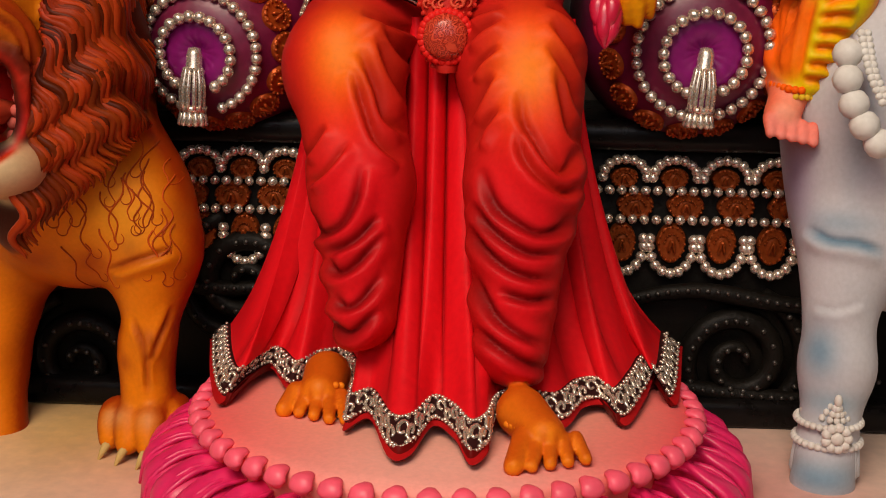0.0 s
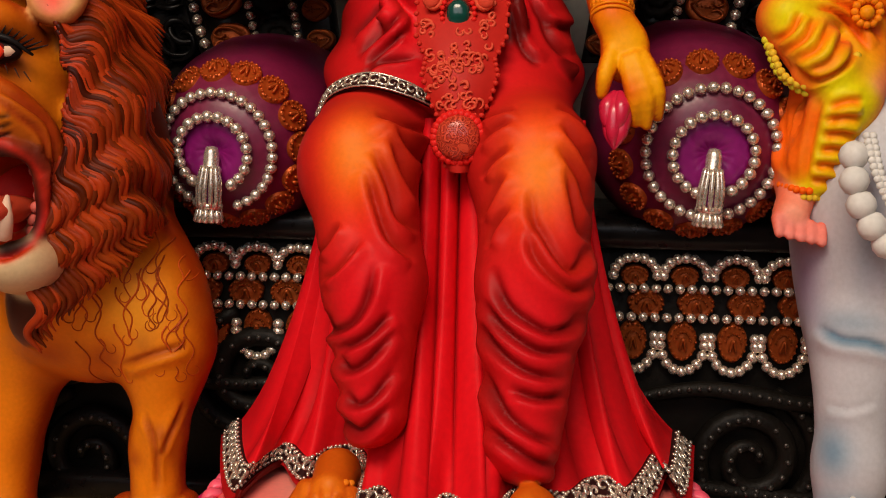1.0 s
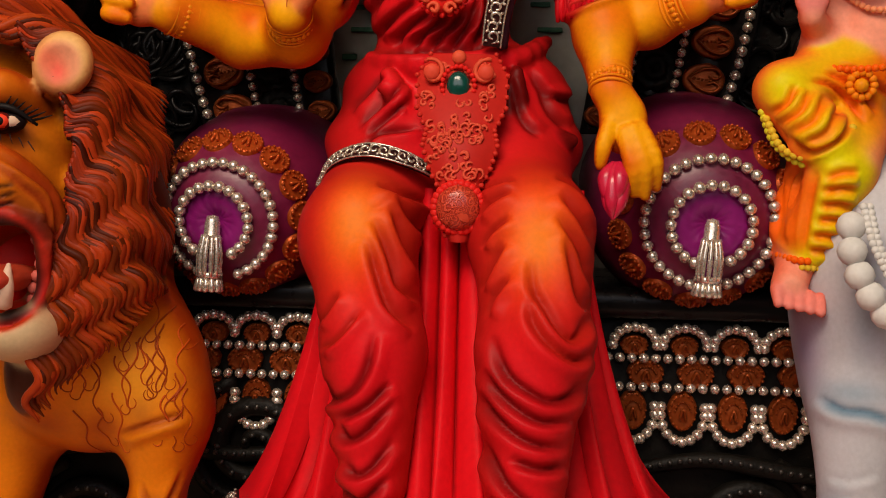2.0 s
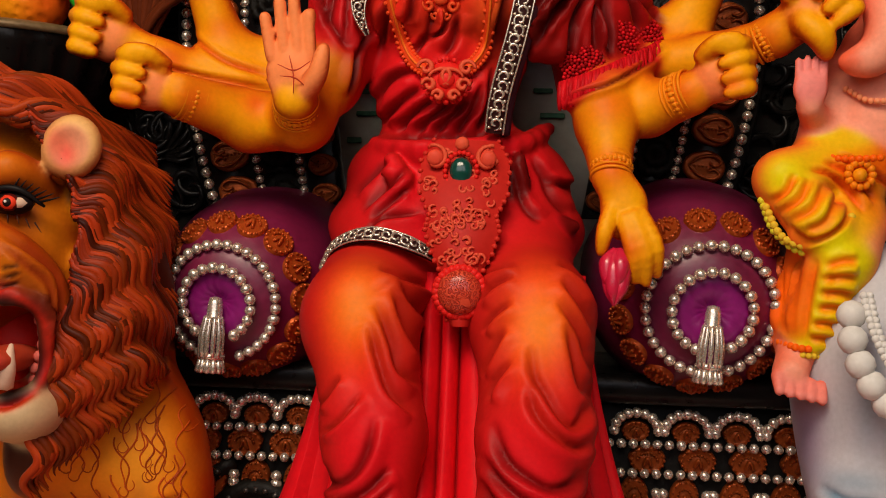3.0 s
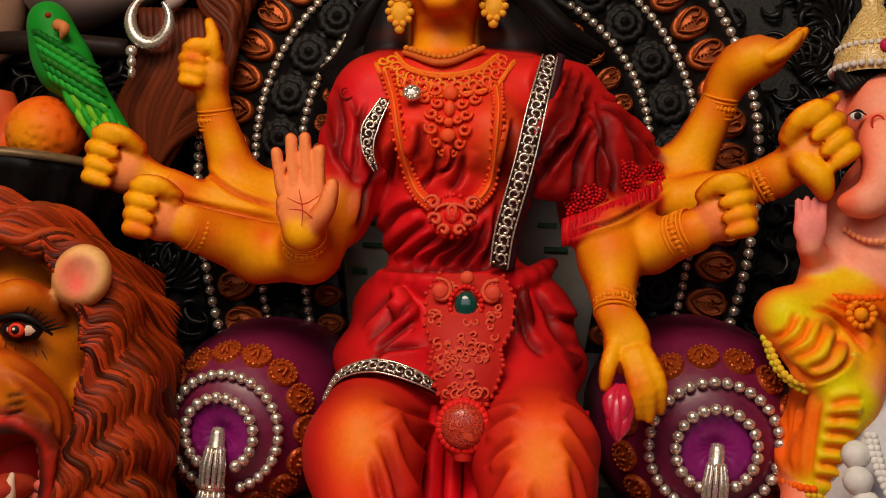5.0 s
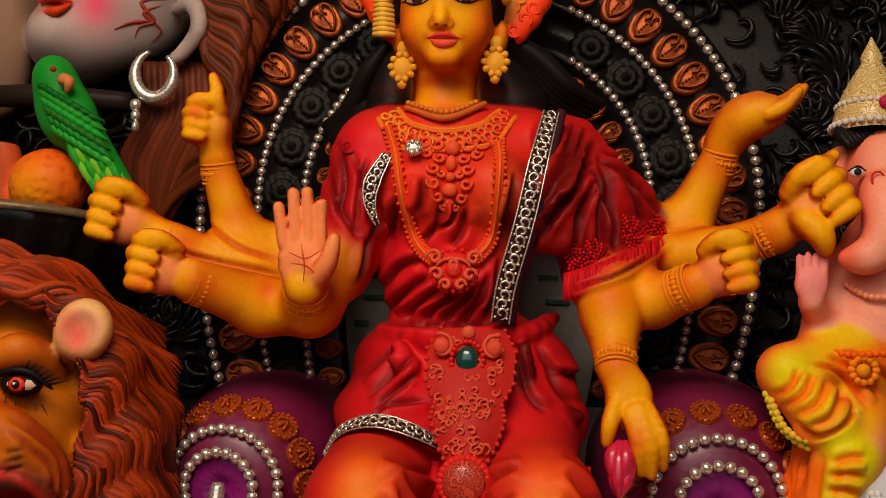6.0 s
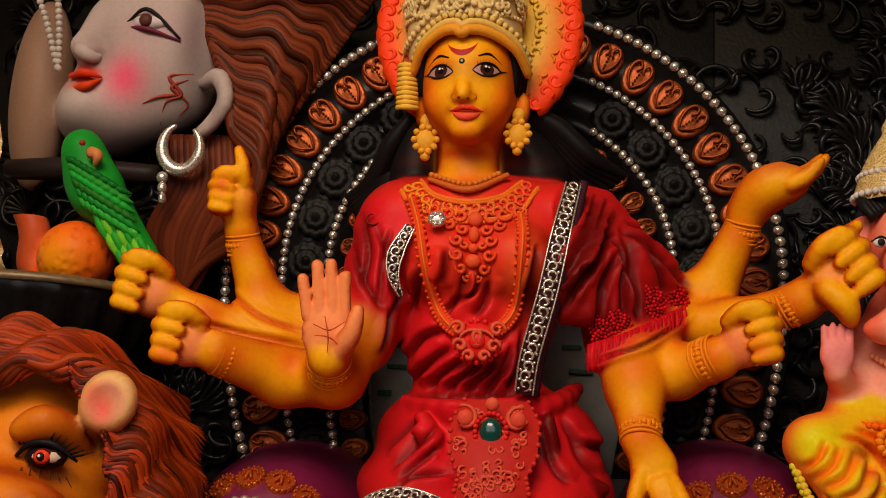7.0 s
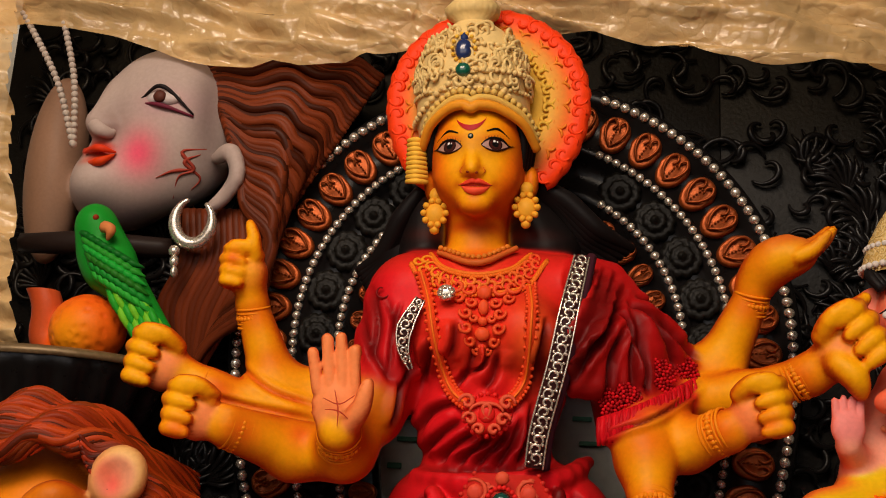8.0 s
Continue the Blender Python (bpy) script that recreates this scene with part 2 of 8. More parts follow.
class Clay:
    """Sculpture as a distance field: lumps melt into each other, then the skin is taken off as quads."""

    def __init__(self, lo, hi, h):
        self.lo, self.h = np.array(lo, dtype=float), h
        self.shape = np.ceil((np.array(hi) - self.lo) / h).astype(int) + 1
        self.field = np.full(self.shape, 0.2, dtype=np.float32)
        self.lumps, self.sprays, self.creases, self.contour_shades = [], [], [], []

    def _apply(self, fun, lo, hi, k, colour, cut=False, soft=0.003):
        m = k + 3 * self.h
        a = np.clip(np.floor((np.array(lo) - m - self.lo) / self.h).astype(int), 0, self.shape)
        b = np.clip(np.ceil((np.array(hi) + m - self.lo) / self.h).astype(int) + 1, 0, self.shape)
        if (b <= a).any():
            return
        ax = [self.lo[i] + self.h * np.arange(a[i], b[i], dtype=np.float32) for i in range(3)]
        d = fun(ax[0][:, None, None], ax[1][None, :, None], ax[2][None, None, :])
        s = (slice(a[0], b[0]), slice(a[1], b[1]), slice(a[2], b[2]))
        f = self.field[s]
        if cut:
            d = -d
            blend = np.maximum(k - np.abs(f - d), 0) / k
            self.field[s] = np.maximum(f, d) + blend * blend * k / 4
        else:
            blend = np.maximum(k - np.abs(f - d), 0) / k
            self.field[s] = np.minimum(f, d) - blend * blend * k / 4
        self.lumps.append((fun, np.array(lo) - 0.03, np.array(hi) + 0.03, colour, soft, cut))

    def cap(self, a, b, ra, rb, colour, k=0.02, cut=False, soft=0.0028, flat=1.0):
        a, b = np.array(a, dtype=float), np.array(b, dtype=float)
        e = b - a
        L = max(float(e @ e), 1e-9)

        def fun(x, y, z):
            t = np.clip(((x - a[0]) * e[0] + (y - a[1]) * e[1] + (z - a[2]) * e[2]) / L, 0, 1)
            return np.sqrt((x - a[0] - t * e[0]) ** 2 + ((y - a[1] - t * e[1]) / flat) ** 2 + (z - a[2] - t * e[2]) ** 2) - (ra + (rb - ra) * t)

        r = max(ra, rb)
        self._apply(fun, np.minimum(a, b) - r, np.maximum(a, b) + r, k, colour, cut, soft)

    def ell(self, c, r, colour, k=0.03, rot=(0, 0, 0), cut=False, soft=0.0028):
        c, r = np.array(c, dtype=float), np.array(r, dtype=float)
        m = np.array(Euler([radians(v) for v in rot]).to_matrix().transposed())

        def fun(x, y, z):
            X, Y, Z = x - c[0], y - c[1], z - c[2]
            q = [(m[i, 0] * X + m[i, 1] * Y + m[i, 2] * Z) / r[i] for i in range(3)]
            k0 = np.sqrt(q[0] ** 2 + q[1] ** 2 + q[2] ** 2)
            k1 = np.sqrt((q[0] / r[0]) ** 2 + (q[1] / r[1]) ** 2 + (q[2] / r[2]) ** 2) + 1e-6
            return k0 * (k0 - 1) / k1

        R = r.max() if any(rot) else r
        self._apply(fun, c - R, c + R, k, colour, cut, soft)

    def rope(self, points, radii, colour, k=0.012, n=10, cut=False, soft=0.0028, flat=1.0):
        p = spline(points, n)
        r = np.interp(np.linspace(0, 1, n), np.linspace(0, 1, len(radii)), radii)
        for i in range(n - 1):
            self.cap(p[i], p[i + 1], r[i], r[i + 1], colour, k, cut, soft, flat)

    def spray(self, c, r, colour, strength=1.0):
        """A soft patch of colour: airbrushed paint, and in places painted-in shading."""
        self.sprays.append((np.array(c), np.array(r) * np.ones(3), np.array(colour), strength))

    def shade_contours(self, paint, edge, reach, strength):
        """Contour shading put into the colour of whatever wears this paint."""
        self.contour_shades.append((np.array(paint), np.array(edge), reach, strength))

    def front(self, x, z):
        """Depth of the modelled surface met from the front at x, z."""
        fx, fz = (x - self.lo[0]) / self.h, (z - self.lo[2]) / self.h
        i, k = int(np.clip(fx, 0, self.shape[0] - 2)), int(np.clip(fz, 0, self.shape[2] - 2))
        u, w = fx - i, fz - k
        F = self.field
        col = (F[i, :, k] * (1 - u) + F[i + 1, :, k] * u) * (1 - w) + (F[i, :, k + 1] * (1 - u) + F[i + 1, :, k + 1] * u) * w
        inside = np.flatnonzero(col < 0)
        if not len(inside) or inside[0] == 0:
            return 0.0
        j = inside[0]
        return float(self.lo[1] + self.h * (j - 1 + col[j - 1] / (col[j - 1] - col[j])))

    def on(self, x, z, off=0.0):
        return np.array((x, self.front(x, z) - off, z))

    def crease(self, points, wide=0.022, deep=0.009, colour=None, both=False):
        """A fold pressed into the front: a groove along the points with a rolled ridge to the right of its run."""
        self.creases.append((spline(points, 26), wide, deep, colour, both))

    def _press(self, verts, col):
        F, h = self.field, self.h
        i = np.clip(np.round((verts - self.lo) / h).astype(int), 1, self.shape - 2)
        g = np.stack([F[i[:, 0] + a, i[:, 1] + b, i[:, 2] + c] - F[i[:, 0] - a, i[:, 1] - b, i[:, 2] - c] for a, b, c in ((1, 0, 0), (0, 1, 0), (0, 0, 1))], -1)
        g /= np.linalg.norm(g, axis=1)[:, None] + 1e-9
        front = np.clip(-g[:, 1] * 2.5 + 0.4, 0, 1)
        push = np.zeros(len(verts))
        flat = FRONT + (verts - FRONT) * ((-0.3 - FRONT[1]) / (verts[:, 1] - FRONT[1]))[:, None]
        x, z = flat[:, 0], flat[:, 2]
        for p, wide, deep, colour, both in self.creases:
            near = np.flatnonzero((x > p[:, 0].min() - 2 * wide) & (x < p[:, 0].max() + 2 * wide) & (z > p[:, 2].min() - 2 * wide) & (z < p[:, 2].max() + 2 * wide) & (front > 0))
            if not len(near):
                continue
            best, side, along_ = np.full(len(near), 9.0), np.zeros(len(near)), np.zeros(len(near))
            for k in range(len(p) - 1):
                ax, az, ex, ez = p[k, 0], p[k, 2], p[k + 1, 0] - p[k, 0], p[k + 1, 2] - p[k, 2]
                u = np.clip(((x[near] - ax) * ex + (z[near] - az) * ez) / (ex * ex + ez * ez + 1e-9), 0, 1)
                dx, dz = x[near] - ax - u * ex, z[near] - az - u * ez
                d = np.hypot(dx, dz)
                hit = d < best
                best = np.where(hit, d, best)
                side = np.where(hit, np.sign(ez * dx - ex * dz), side)
                along_ = np.where(hit, (k + u) / (len(p) - 1), along_)
            t = best * side / wide
            fade = np.clip(np.minimum(along_, 1 - along_) * 5, 0, 1) ** 0.7
            fade = np.where(best / wide > 1.9, 0, fade)
            right = 1.0 * np.exp(-(((t - 0.45) / 0.3) ** 2)) * (t > 0) + np.where(t > 0.45, np.exp(-(((t - 0.45) / 0.6) ** 2)) - np.exp(-(((t - 0.45) / 0.3) ** 2)), 0)
            left = 0.6 * np.exp(-(((t + 0.5) / 0.35) ** 2)) if both else 0
            push[near] += front[near] * deep * fade * (right + left - 0.75 * np.exp(-((t / 0.24) ** 2)))
            # fold shading put into the colour; on the dhoti, its orange stripes
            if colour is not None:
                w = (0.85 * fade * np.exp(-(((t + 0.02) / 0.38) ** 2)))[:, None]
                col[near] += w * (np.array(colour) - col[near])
        return verts + g * push[:, None], col

    def skin(self):
        F, s = self.field, self.field < 0
        n = self.shape
        cnt = np.zeros(n - 1, dtype=np.uint8)
        corners = [(i, j, k) for i in (0, 1) for j in (0, 1) for k in (0, 1)]
        for i, j, k in corners:
            cnt += s[i : n[0] - 1 + i, j : n[1] - 1 + j, k : n[2] - 1 + k]
        cells = np.argwhere((cnt > 0) & (cnt < 8))
        val = {o: F[cells[:, 0] + o[0], cells[:, 1] + o[1], cells[:, 2] + o[2]] for o in corners}
        total, hits = np.zeros((len(cells), 3)), np.zeros(len(cells))
        for o in corners:
            for axis in range(3):
                if o[axis]:
                    continue
                q = tuple(o[i] + (i == axis) for i in range(3))
                u, v = val[o], val[q]
                cross = (u < 0) != (v < 0)
                t = np.where(cross, u / np.where(cross, u - v, 1), 0)
                pos = np.array(o)[None] + t[:, None] * (np.arange(3) == axis)[None]
                total += pos * cross[:, None]
                hits += cross
        verts = self.lo + self.h * (cells + total / hits[:, None])
        ids = np.full(n - 1, -1, dtype=np.int32)
        ids[cells[:, 0], cells[:, 1], cells[:, 2]] = np.arange(len(cells))
        faces = []
        for axis in range(3):
            a = [slice(None)] * 3
            b = [slice(None)] * 3
            a[axis], b[axis] = slice(0, n[axis] - 1), slice(1, n[axis])
            e = np.argwhere(s[tuple(a)] != s[tuple(b)])
            p, q = [i for i in range(3) if i != axis]
            e = e[(e[:, p] > 0) & (e[:, q] > 0) & (e[:, p] < n[p] - 1) & (e[:, q] < n[q] - 1)]
            inside = s[e[:, 0], e[:, 1], e[:, 2]]
            g = []
            for dp, dq in ((0, 0), (1, 0), (1, 1), (0, 1)):
                c = e.copy()
                c[:, p] -= dp
                c[:, q] -= dq
                g.append(ids[c[:, 0], c[:, 1], c[:, 2]])
            g = np.stack(g, -1)
            flip = inside if axis != 1 else ~inside
            g[flip] = g[flip][:, ::-1]
            faces.append(g[:, ::-1])
        faces = np.vstack(faces)
        faces = faces[(faces >= 0).all(1)]
        # paint: each lump lends its colour near its own skin
        w, col = np.full(len(verts), 1e-6), np.zeros((len(verts), 3))
        for fun, lo, hi, colour, soft, cut in self.lumps:
            near = np.flatnonzero(((verts > lo) & (verts < hi)).all(1))
            if not len(near) or colour is None:
                continue
            q = verts[near]
            d = fun(q[:, 0], q[:, 1], q[:, 2])
            e = np.exp(-np.abs(d) / soft) * (3 if cut else 1)
            w[near] += e
            col[near] += e[:, None] * np.array(colour)
        col /= w[:, None]
        for c, r, colour, strength in self.sprays:
            g = strength * np.exp(-(((verts - c) / r) ** 2).sum(1))
            col += g[:, None] * (colour - col)
        # shade by facing: surfaces turned from the front take the edge colour
        if self.contour_shades:
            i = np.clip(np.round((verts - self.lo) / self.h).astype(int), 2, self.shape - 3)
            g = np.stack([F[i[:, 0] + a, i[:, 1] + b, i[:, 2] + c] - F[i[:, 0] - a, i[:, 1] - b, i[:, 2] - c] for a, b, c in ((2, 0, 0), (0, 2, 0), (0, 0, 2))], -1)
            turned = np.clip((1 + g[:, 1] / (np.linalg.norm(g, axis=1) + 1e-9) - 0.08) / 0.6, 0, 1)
            for paint, edge, reach, strength in self.contour_shades:
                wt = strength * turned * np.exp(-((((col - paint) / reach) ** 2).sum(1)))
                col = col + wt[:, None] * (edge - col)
        if self.creases:
            verts, col = self._press(verts, col)
        return verts, faces, np.clip(col, 0, 1)



# ---- the shed ----
FLOOR, TOP = -0.35, 0.17
tagged(part("floor", box((-3, -4.2, FLOOR - 0.1), (3, 1.1, FLOOR)), CONCRETE, smooth=False), "dusty grey concrete workshop floor", "floor", kind="structure")
tagged(part("wall_back", box((-3, 0.44, FLOOR), (3, 0.6, 3.2)), WALL, smooth=False), "grey plastered back wall with green painted writing", "wall", kind="structure")
tagged(part("wall_west", box((-3.15, -4.2, FLOOR), (-3, 1.05, 3.2)), DIM, smooth=False), "grey plastered side wall", "wall", kind="structure")
tagged(part("wall_east", box((3, -4.2, FLOOR), (3.15, 1.05, 3.2)), DIM, smooth=False), "grey plastered side wall", "wall", kind="structure")
# unseen roof, its gap added to let the overhead lamp in
roof = bmesh.new()
for lo, hi in (((-3.15, -4.2, 3.2), (3.15, -3.15, 3.26)), ((-3.15, -1.85, 3.2), (3.15, 1.05, 3.26)), ((-3.15, -3.15, 3.2), (-1.65, -1.85, 3.26)), ((0.55, -3.15, 3.2), (3.15, -1.85, 3.26))):
    piece = bpy.data.meshes.new("roof_sheet")
    bm0 = box(lo, hi)
    bm0.to_mesh(piece)
    bm0.free()
    roof.from_mesh(piece)
    bpy.data.meshes.remove(piece)
tagged(part("ceiling", roof, TIN, smooth=False), "corrugated tin roof of the workshop", "ceiling", kind="structure")
for lo, hi in (((-3, -3.25, FLOOR), (-2.2, -3.1, 3.2)), ((1.6, -3.25, FLOOR), (3, -3.1, 3.2)), ((-2.2, -3.25, 3.0), (1.6, -3.1, 3.2)), ((-2.2, -3.25, FLOOR), (1.6, -3.1, 1.2))):
    tagged(part("wall_south", box(lo, hi), DIM, smooth=False), "grey plastered front wall beside the wide opening", "wall", kind="structure")

# the painted display platform under the whole group
PLAT = material("platform_paint", (0.62, 0.5, 0.36), 0.5, 0, 0.25, 50, 0.15, 0.1, "paint", dust=0.15)


def platform():
    xs, ys = np.linspace(-1.3, 1.3, 105), np.linspace(-0.95, 0.43, 70)
    g = np.stack(np.meshgrid(xs, ys, indexing="ij"), -1)
    z = np.array([[TOP + 0.004 * noise.noise((x * 6, y * 6, 0)) for y in ys] for x in xs])
    g = np.concatenate([g, z[..., None]], -1)
    flat = g.reshape(-1, 3)
    col = np.tile(np.array((0.78, 0.66, 0.52)), (len(flat), 1))

    def spray(c, r, colour, s):
        w = s * np.exp(-((flat[:, 0] - c[0]) ** 2 + (flat[:, 1] - c[1]) ** 2) / r ** 2)
        col[:] += w[:, None] * (np.array(colour) - col)

    spray((-0.55, -0.12), 0.24, (0.75, 0.5, 0.06), 0.75)
    spray((0.02, -0.25), 0.52, (0.9, 0.2, 0.26), 0.6)
    spray((0.45, -0.35), 0.22, (0.75, 0.3, 0.28), 0.7)
    spray((-0.62, 0.1), 0.12, (0.45, 0.25, 0.03), 0.6)
    h = Heap()
    h.sheet(g, col)
    lip = np.stack([np.c_[xs, np.full(105, -0.95), z[:, 0]], np.c_[xs, np.full(105, -0.955), np.full(105, TOP - 0.02)], np.c_[xs, np.full(105, -0.955), np.full(105, TOP - 0.12)]])
    h.sheet(lip, (0.6, 0.45, 0.32))
    ob = h.link("platform_top", [PLAT])
    body = base("display_platform", "cream painted wooden display platform sprayed yellow and pink", "platform")
    ob.parent = body
    part("platform_frame", box((-1.29, -0.94, FLOOR), (1.29, 0.43, TOP - 0.03), 0.006), CONCRETE, body, smooth=False)


platform()

# unreadable green brush writing on the back wall
(WX, _, WZ), (EX, _, EZ) = (-0.214, 0.430, 1.195), (0.139, 0.430, 1.204)
writing = base("wall_writing", "dark green brush-painted writing on the grey wall", "writing")
for k, (x, z, w, hgt) in enumerate(((WX, WZ, 0.05, 0.01), (WX, WZ - 0.045, 0.055, 0.01), (WX - 0.03, WZ - 0.1, 0.03, 0.012), (EX, EZ, 0.04, 0.01), (EX + 0.02, EZ - 0.05, 0.05, 0.01))):
    part("stroke", box((x - w / 2, 0.432, z - hgt / 2), (x + w / 2, 0.438, z + hgt / 2), 0.002), GREEN_PAINT, writing)

# ---- the throne: black enamel, copper medallions, silver beads ----
BEAD = link_mesh("bead", BALL_V, BALL_F, [SILVER])
scene.collection.objects.unlink(BEAD)


def bead(parent, p, r):
    o = new("bead", BEAD.data)
    o.parent = parent
    k = 1 + 0.08 * random.uniform(-1, 1)
    o.matrix_basis = Matrix.LocRotScale(Vector(p), Euler((random.uniform(0, 3), random.uniform(0, 3), 0)), Vector((r * k, r, r * (2 - k))))
    return o


def along(points, gap):
    p = spline(points, 300)
    run = np.r_[0, np.cumsum(np.linalg.norm(np.diff(p, axis=0), axis=1))]
    n = max(int(run[-1] / gap), 1)
    return [np.array([np.interp(s, run, p[:, i]) for i in range(3)]) for s in np.linspace(0, run[-1], n + 1)]


def medallion_mesh(name, w, h, curl=True):
    """A raised copper boss: domed pad, rim, a heart of two curls and a row of dots; faces -y."""
    hp = Heap()
    a = np.linspace(0, 2 * math.pi, 25)
    g = []
    for s, y in ((1.0, 0.004), (0.98, -0.004), (0.86, -0.007), (0.7, -0.005), (0.35, -0.007), (0.001, -0.008)):
        r = np.where(np.sin(a) > 0, 1.0, 0.92)
        g.append(np.c_[s * w / 2 * np.cos(a) * r, np.full(25, y), s * h / 2 * np.sin(a)])
    hp.sheet(g, (0.4, 0.14, 0.05))
    if curl:
        for sx in (-1, 1):
            hp.tube([(0, -0.008, -0.36 * h), (sx * 0.26 * w, -0.011, -0.1 * h), (sx * 0.33 * w, -0.012, 0.2 * h), (sx * 0.18 * w, -0.012, 0.36 * h), (sx * 0.05 * w, -0.011, 0.24 * h), (sx * 0.12 * w, -0.01, 0.1 * h)], [0.0022, 0.0036, 0.002], (0.4, 0.14, 0.05), n=6, smooth=18)
        for k in range(5):
            hp.ball((0, -0.0095, (-0.22 + 0.09 * k) * h), 0.0024, (0.4, 0.14, 0.05))
    else:
        for k in range(16):
            t = 2 * math.pi * k / 16
            hp.ball((0.43 * w * math.cos(t), -0.006, 0.43 * h * math.sin(t)), 0.0032, (0.4, 0.14, 0.05))
        for k in range(9):
            t = math.pi * (0.1 + 0.8 * k / 8)
            hp.ball((0.27 * w * math.cos(t), -0.008, 0.3 * h * math.sin(t) - 0.05 * h), 0.0026, (0.4, 0.14, 0.05))
        hp.tube([(-0.1 * w, -0.009, -0.2 * h), (0, -0.011, 0.1 * h), (0.1 * w, -0.009, -0.2 * h)], [0.003, 0.004, 0.003], (0.4, 0.14, 0.05), n=6, smooth=10)
    ob = hp.link(name, [COPPER])
    scene.collection.objects.unlink(ob)
    return ob


def rosette_mesh():
    hp = Heap()
    a = np.linspace(0, 2 * math.pi, 91)
    rows = []
    for r, y, lobe in ((0.033, 0.002, 12), (0.031, -0.005, 12), (0.024, -0.009, 12), (0.019, -0.004, 8), (0.018, -0.009, 8), (0.012, -0.013, 8), (0.008, -0.009, 0), (0.0065, -0.014, 0), (0.001, -0.016, 0)):
        e = r * (1 + (0.12 * np.abs(np.sin(0.5 * lobe * a)) if lobe else 0))
        rows.append(np.c_[e * np.cos(a), np.full(91, y), e * np.sin(a)])
    hp.sheet(rows, (0, 0, 0))
    ob = hp.link("rosette", [BLACK_ROUGH])
    scene.collection.objects.unlink(ob)
    return ob


HEART = medallion_mesh("medallion", 0.061, 0.076)
OVAL = medallion_mesh("oval_tile", 0.062, 0.084, False)
FANTILE = medallion_mesh("fan_tile", 0.066, 0.05, False)
ROSETTE = rosette_mesh()

ARCH = Vector((-0.001, 0.150, 1.299))


def arch_point(R, s, y=0.0):
    """s: length along the arch from its crown, negative to the viewer's left; below the centre the legs draw in."""
    q = 0.5 * math.pi * R
    side = 1 if s >= 0 else -1
    s = abs(s)
    if s < q:
        t = s / R
        return ARCH + Vector((side * R * math.sin(t), y, R * math.cos(t))), -side * math.degrees(t)
    d = s - q
    return ARCH + Vector((side * (R - 0.13 * R * (d / 0.36) ** 2), y, -d)), -side * (90 + 8 * d / 0.36)


def throne():
    th = base("throne", "black enamelled throne with silver beads and copper medallions", "throne", at=(0, 0, 0))
    # arched back: a thick band with three raised mouldings
    LEG = 0.36
    bm = Heap()
    for (r0, r1, y0) in ((0.245, 0.53, 0.0),):
        n = 121
        rows = []
        for r, y in ((r0, 0.05), (r0, 0.004), (0.255, -0.002), (0.30, -0.002), (0.305, -0.012), (0.33, -0.012), (0.335, 0), (0.388, 0), (0.393, -0.012), (0.412, -0.012), (0.418, 0), (0.492, 0), (0.497, -0.014), (0.522, -0.014), (r1, 0.0), (r1, 0.05)):
            q = 0.5 * math.pi * r
            rows.append([arch_point(r, u * (q + LEG), y)[0][:] for u in np.linspace(-1, 1, n)])
        rows.append(rows[0])
        bm.sheet(rows, (0, 0, 0))
    arch = bm.link("arched_back", [BLACK], th)
    for R, r, gap in ((0.509, 0.0098, 0.0205), (0.402, 0.0084, 0.0175), (0.317, 0.0084, 0.0175)):
        full = 0.5 * math.pi * R + LEG
        n = int(2 * full / gap)
        for k in range(n + 1):
            s = -full + 2 * full * k / n
            if abs(s) < 0.16:
                continue
            bead(arch, arch_point(R, s, -0.018)[0], r)
    for R, mesh, gap, scale in ((0.455, HEART, 0.0635, 1.0), (0.36, ROSETTE, 0.082, 1.15), (0.275, HEART, 0.052, 0.7)):
        full = 0.5 * math.pi * R + LEG - 0.03
        n = int(2 * full / gap)
        for k in range(n + 1):
            s = -full + 2 * full * k / n
            if abs(s) < 0.13:
                continue
            p, turn = arch_point(R, s, -0.004)
            o = new(mesh.name.split(".")[0], mesh.data)
            o.parent = arch
            o.matrix_basis = Matrix.LocRotScale(p, Euler((0, radians(-turn) + random.uniform(-0.06, 0.06), 0)), Vector((scale, 1.2, scale)))
    # seat block
    seat = part("seat_block", box((-0.78, 0.02, TOP), (0.8, 0.42, 0.635), 0.006), BLACK_ROUGH, th)
    part("seat_ledge", box((-0.8, -0.025, 0.632), (0.82, 0.425, 0.682), 0.018, 3), BLACK, th)
    part("seat_foot", box((-0.82, -0.03, TOP), (0.84, 0.425, TOP + 0.05), 0.015, 3), BLACK, th)
    # apron of tiles and beads
    for side in (-1, 1):
        xs = [0.305 + 0.082 * k for k in range(5)] if side > 0 else [-0.255 - 0.072 * k for k in range(5)]
        for x in xs:
            for mesh, z, sc in ((FANTILE, 0.586, 0.72), (FANTILE, 0.54, 0.95), (OVAL, 0.478, 0.8)):
                o = new(mesh.name.split(".")[0], mesh.data)
                o.parent = seat
                o.matrix_basis = Matrix.LocRotScale(Vector((x + (0.02 * side if mesh is FANTILE and z < 0.56 else 0), 0.012, z)), Euler((0, random.uniform(-0.08, 0.08), 0)), Vector((sc, 1.3, sc)))
            for j in range(9):
                t = math.pi * (j / 8)
                bead(seat, (x + 0.036 * math.cos(t), 0.0, 0.588 + 0.03 * math.sin(t)), 0.0092)
            for j in range(11):
                t = math.pi * (1.08 - 1.16 * j / 10) + math.pi
                bead(seat, (x + 0.037 * math.cos(t), 0.004, 0.478 + 0.05 * math.sin(t) * (1 if math.sin(t) < 0 else 0.6)), 0.0096)
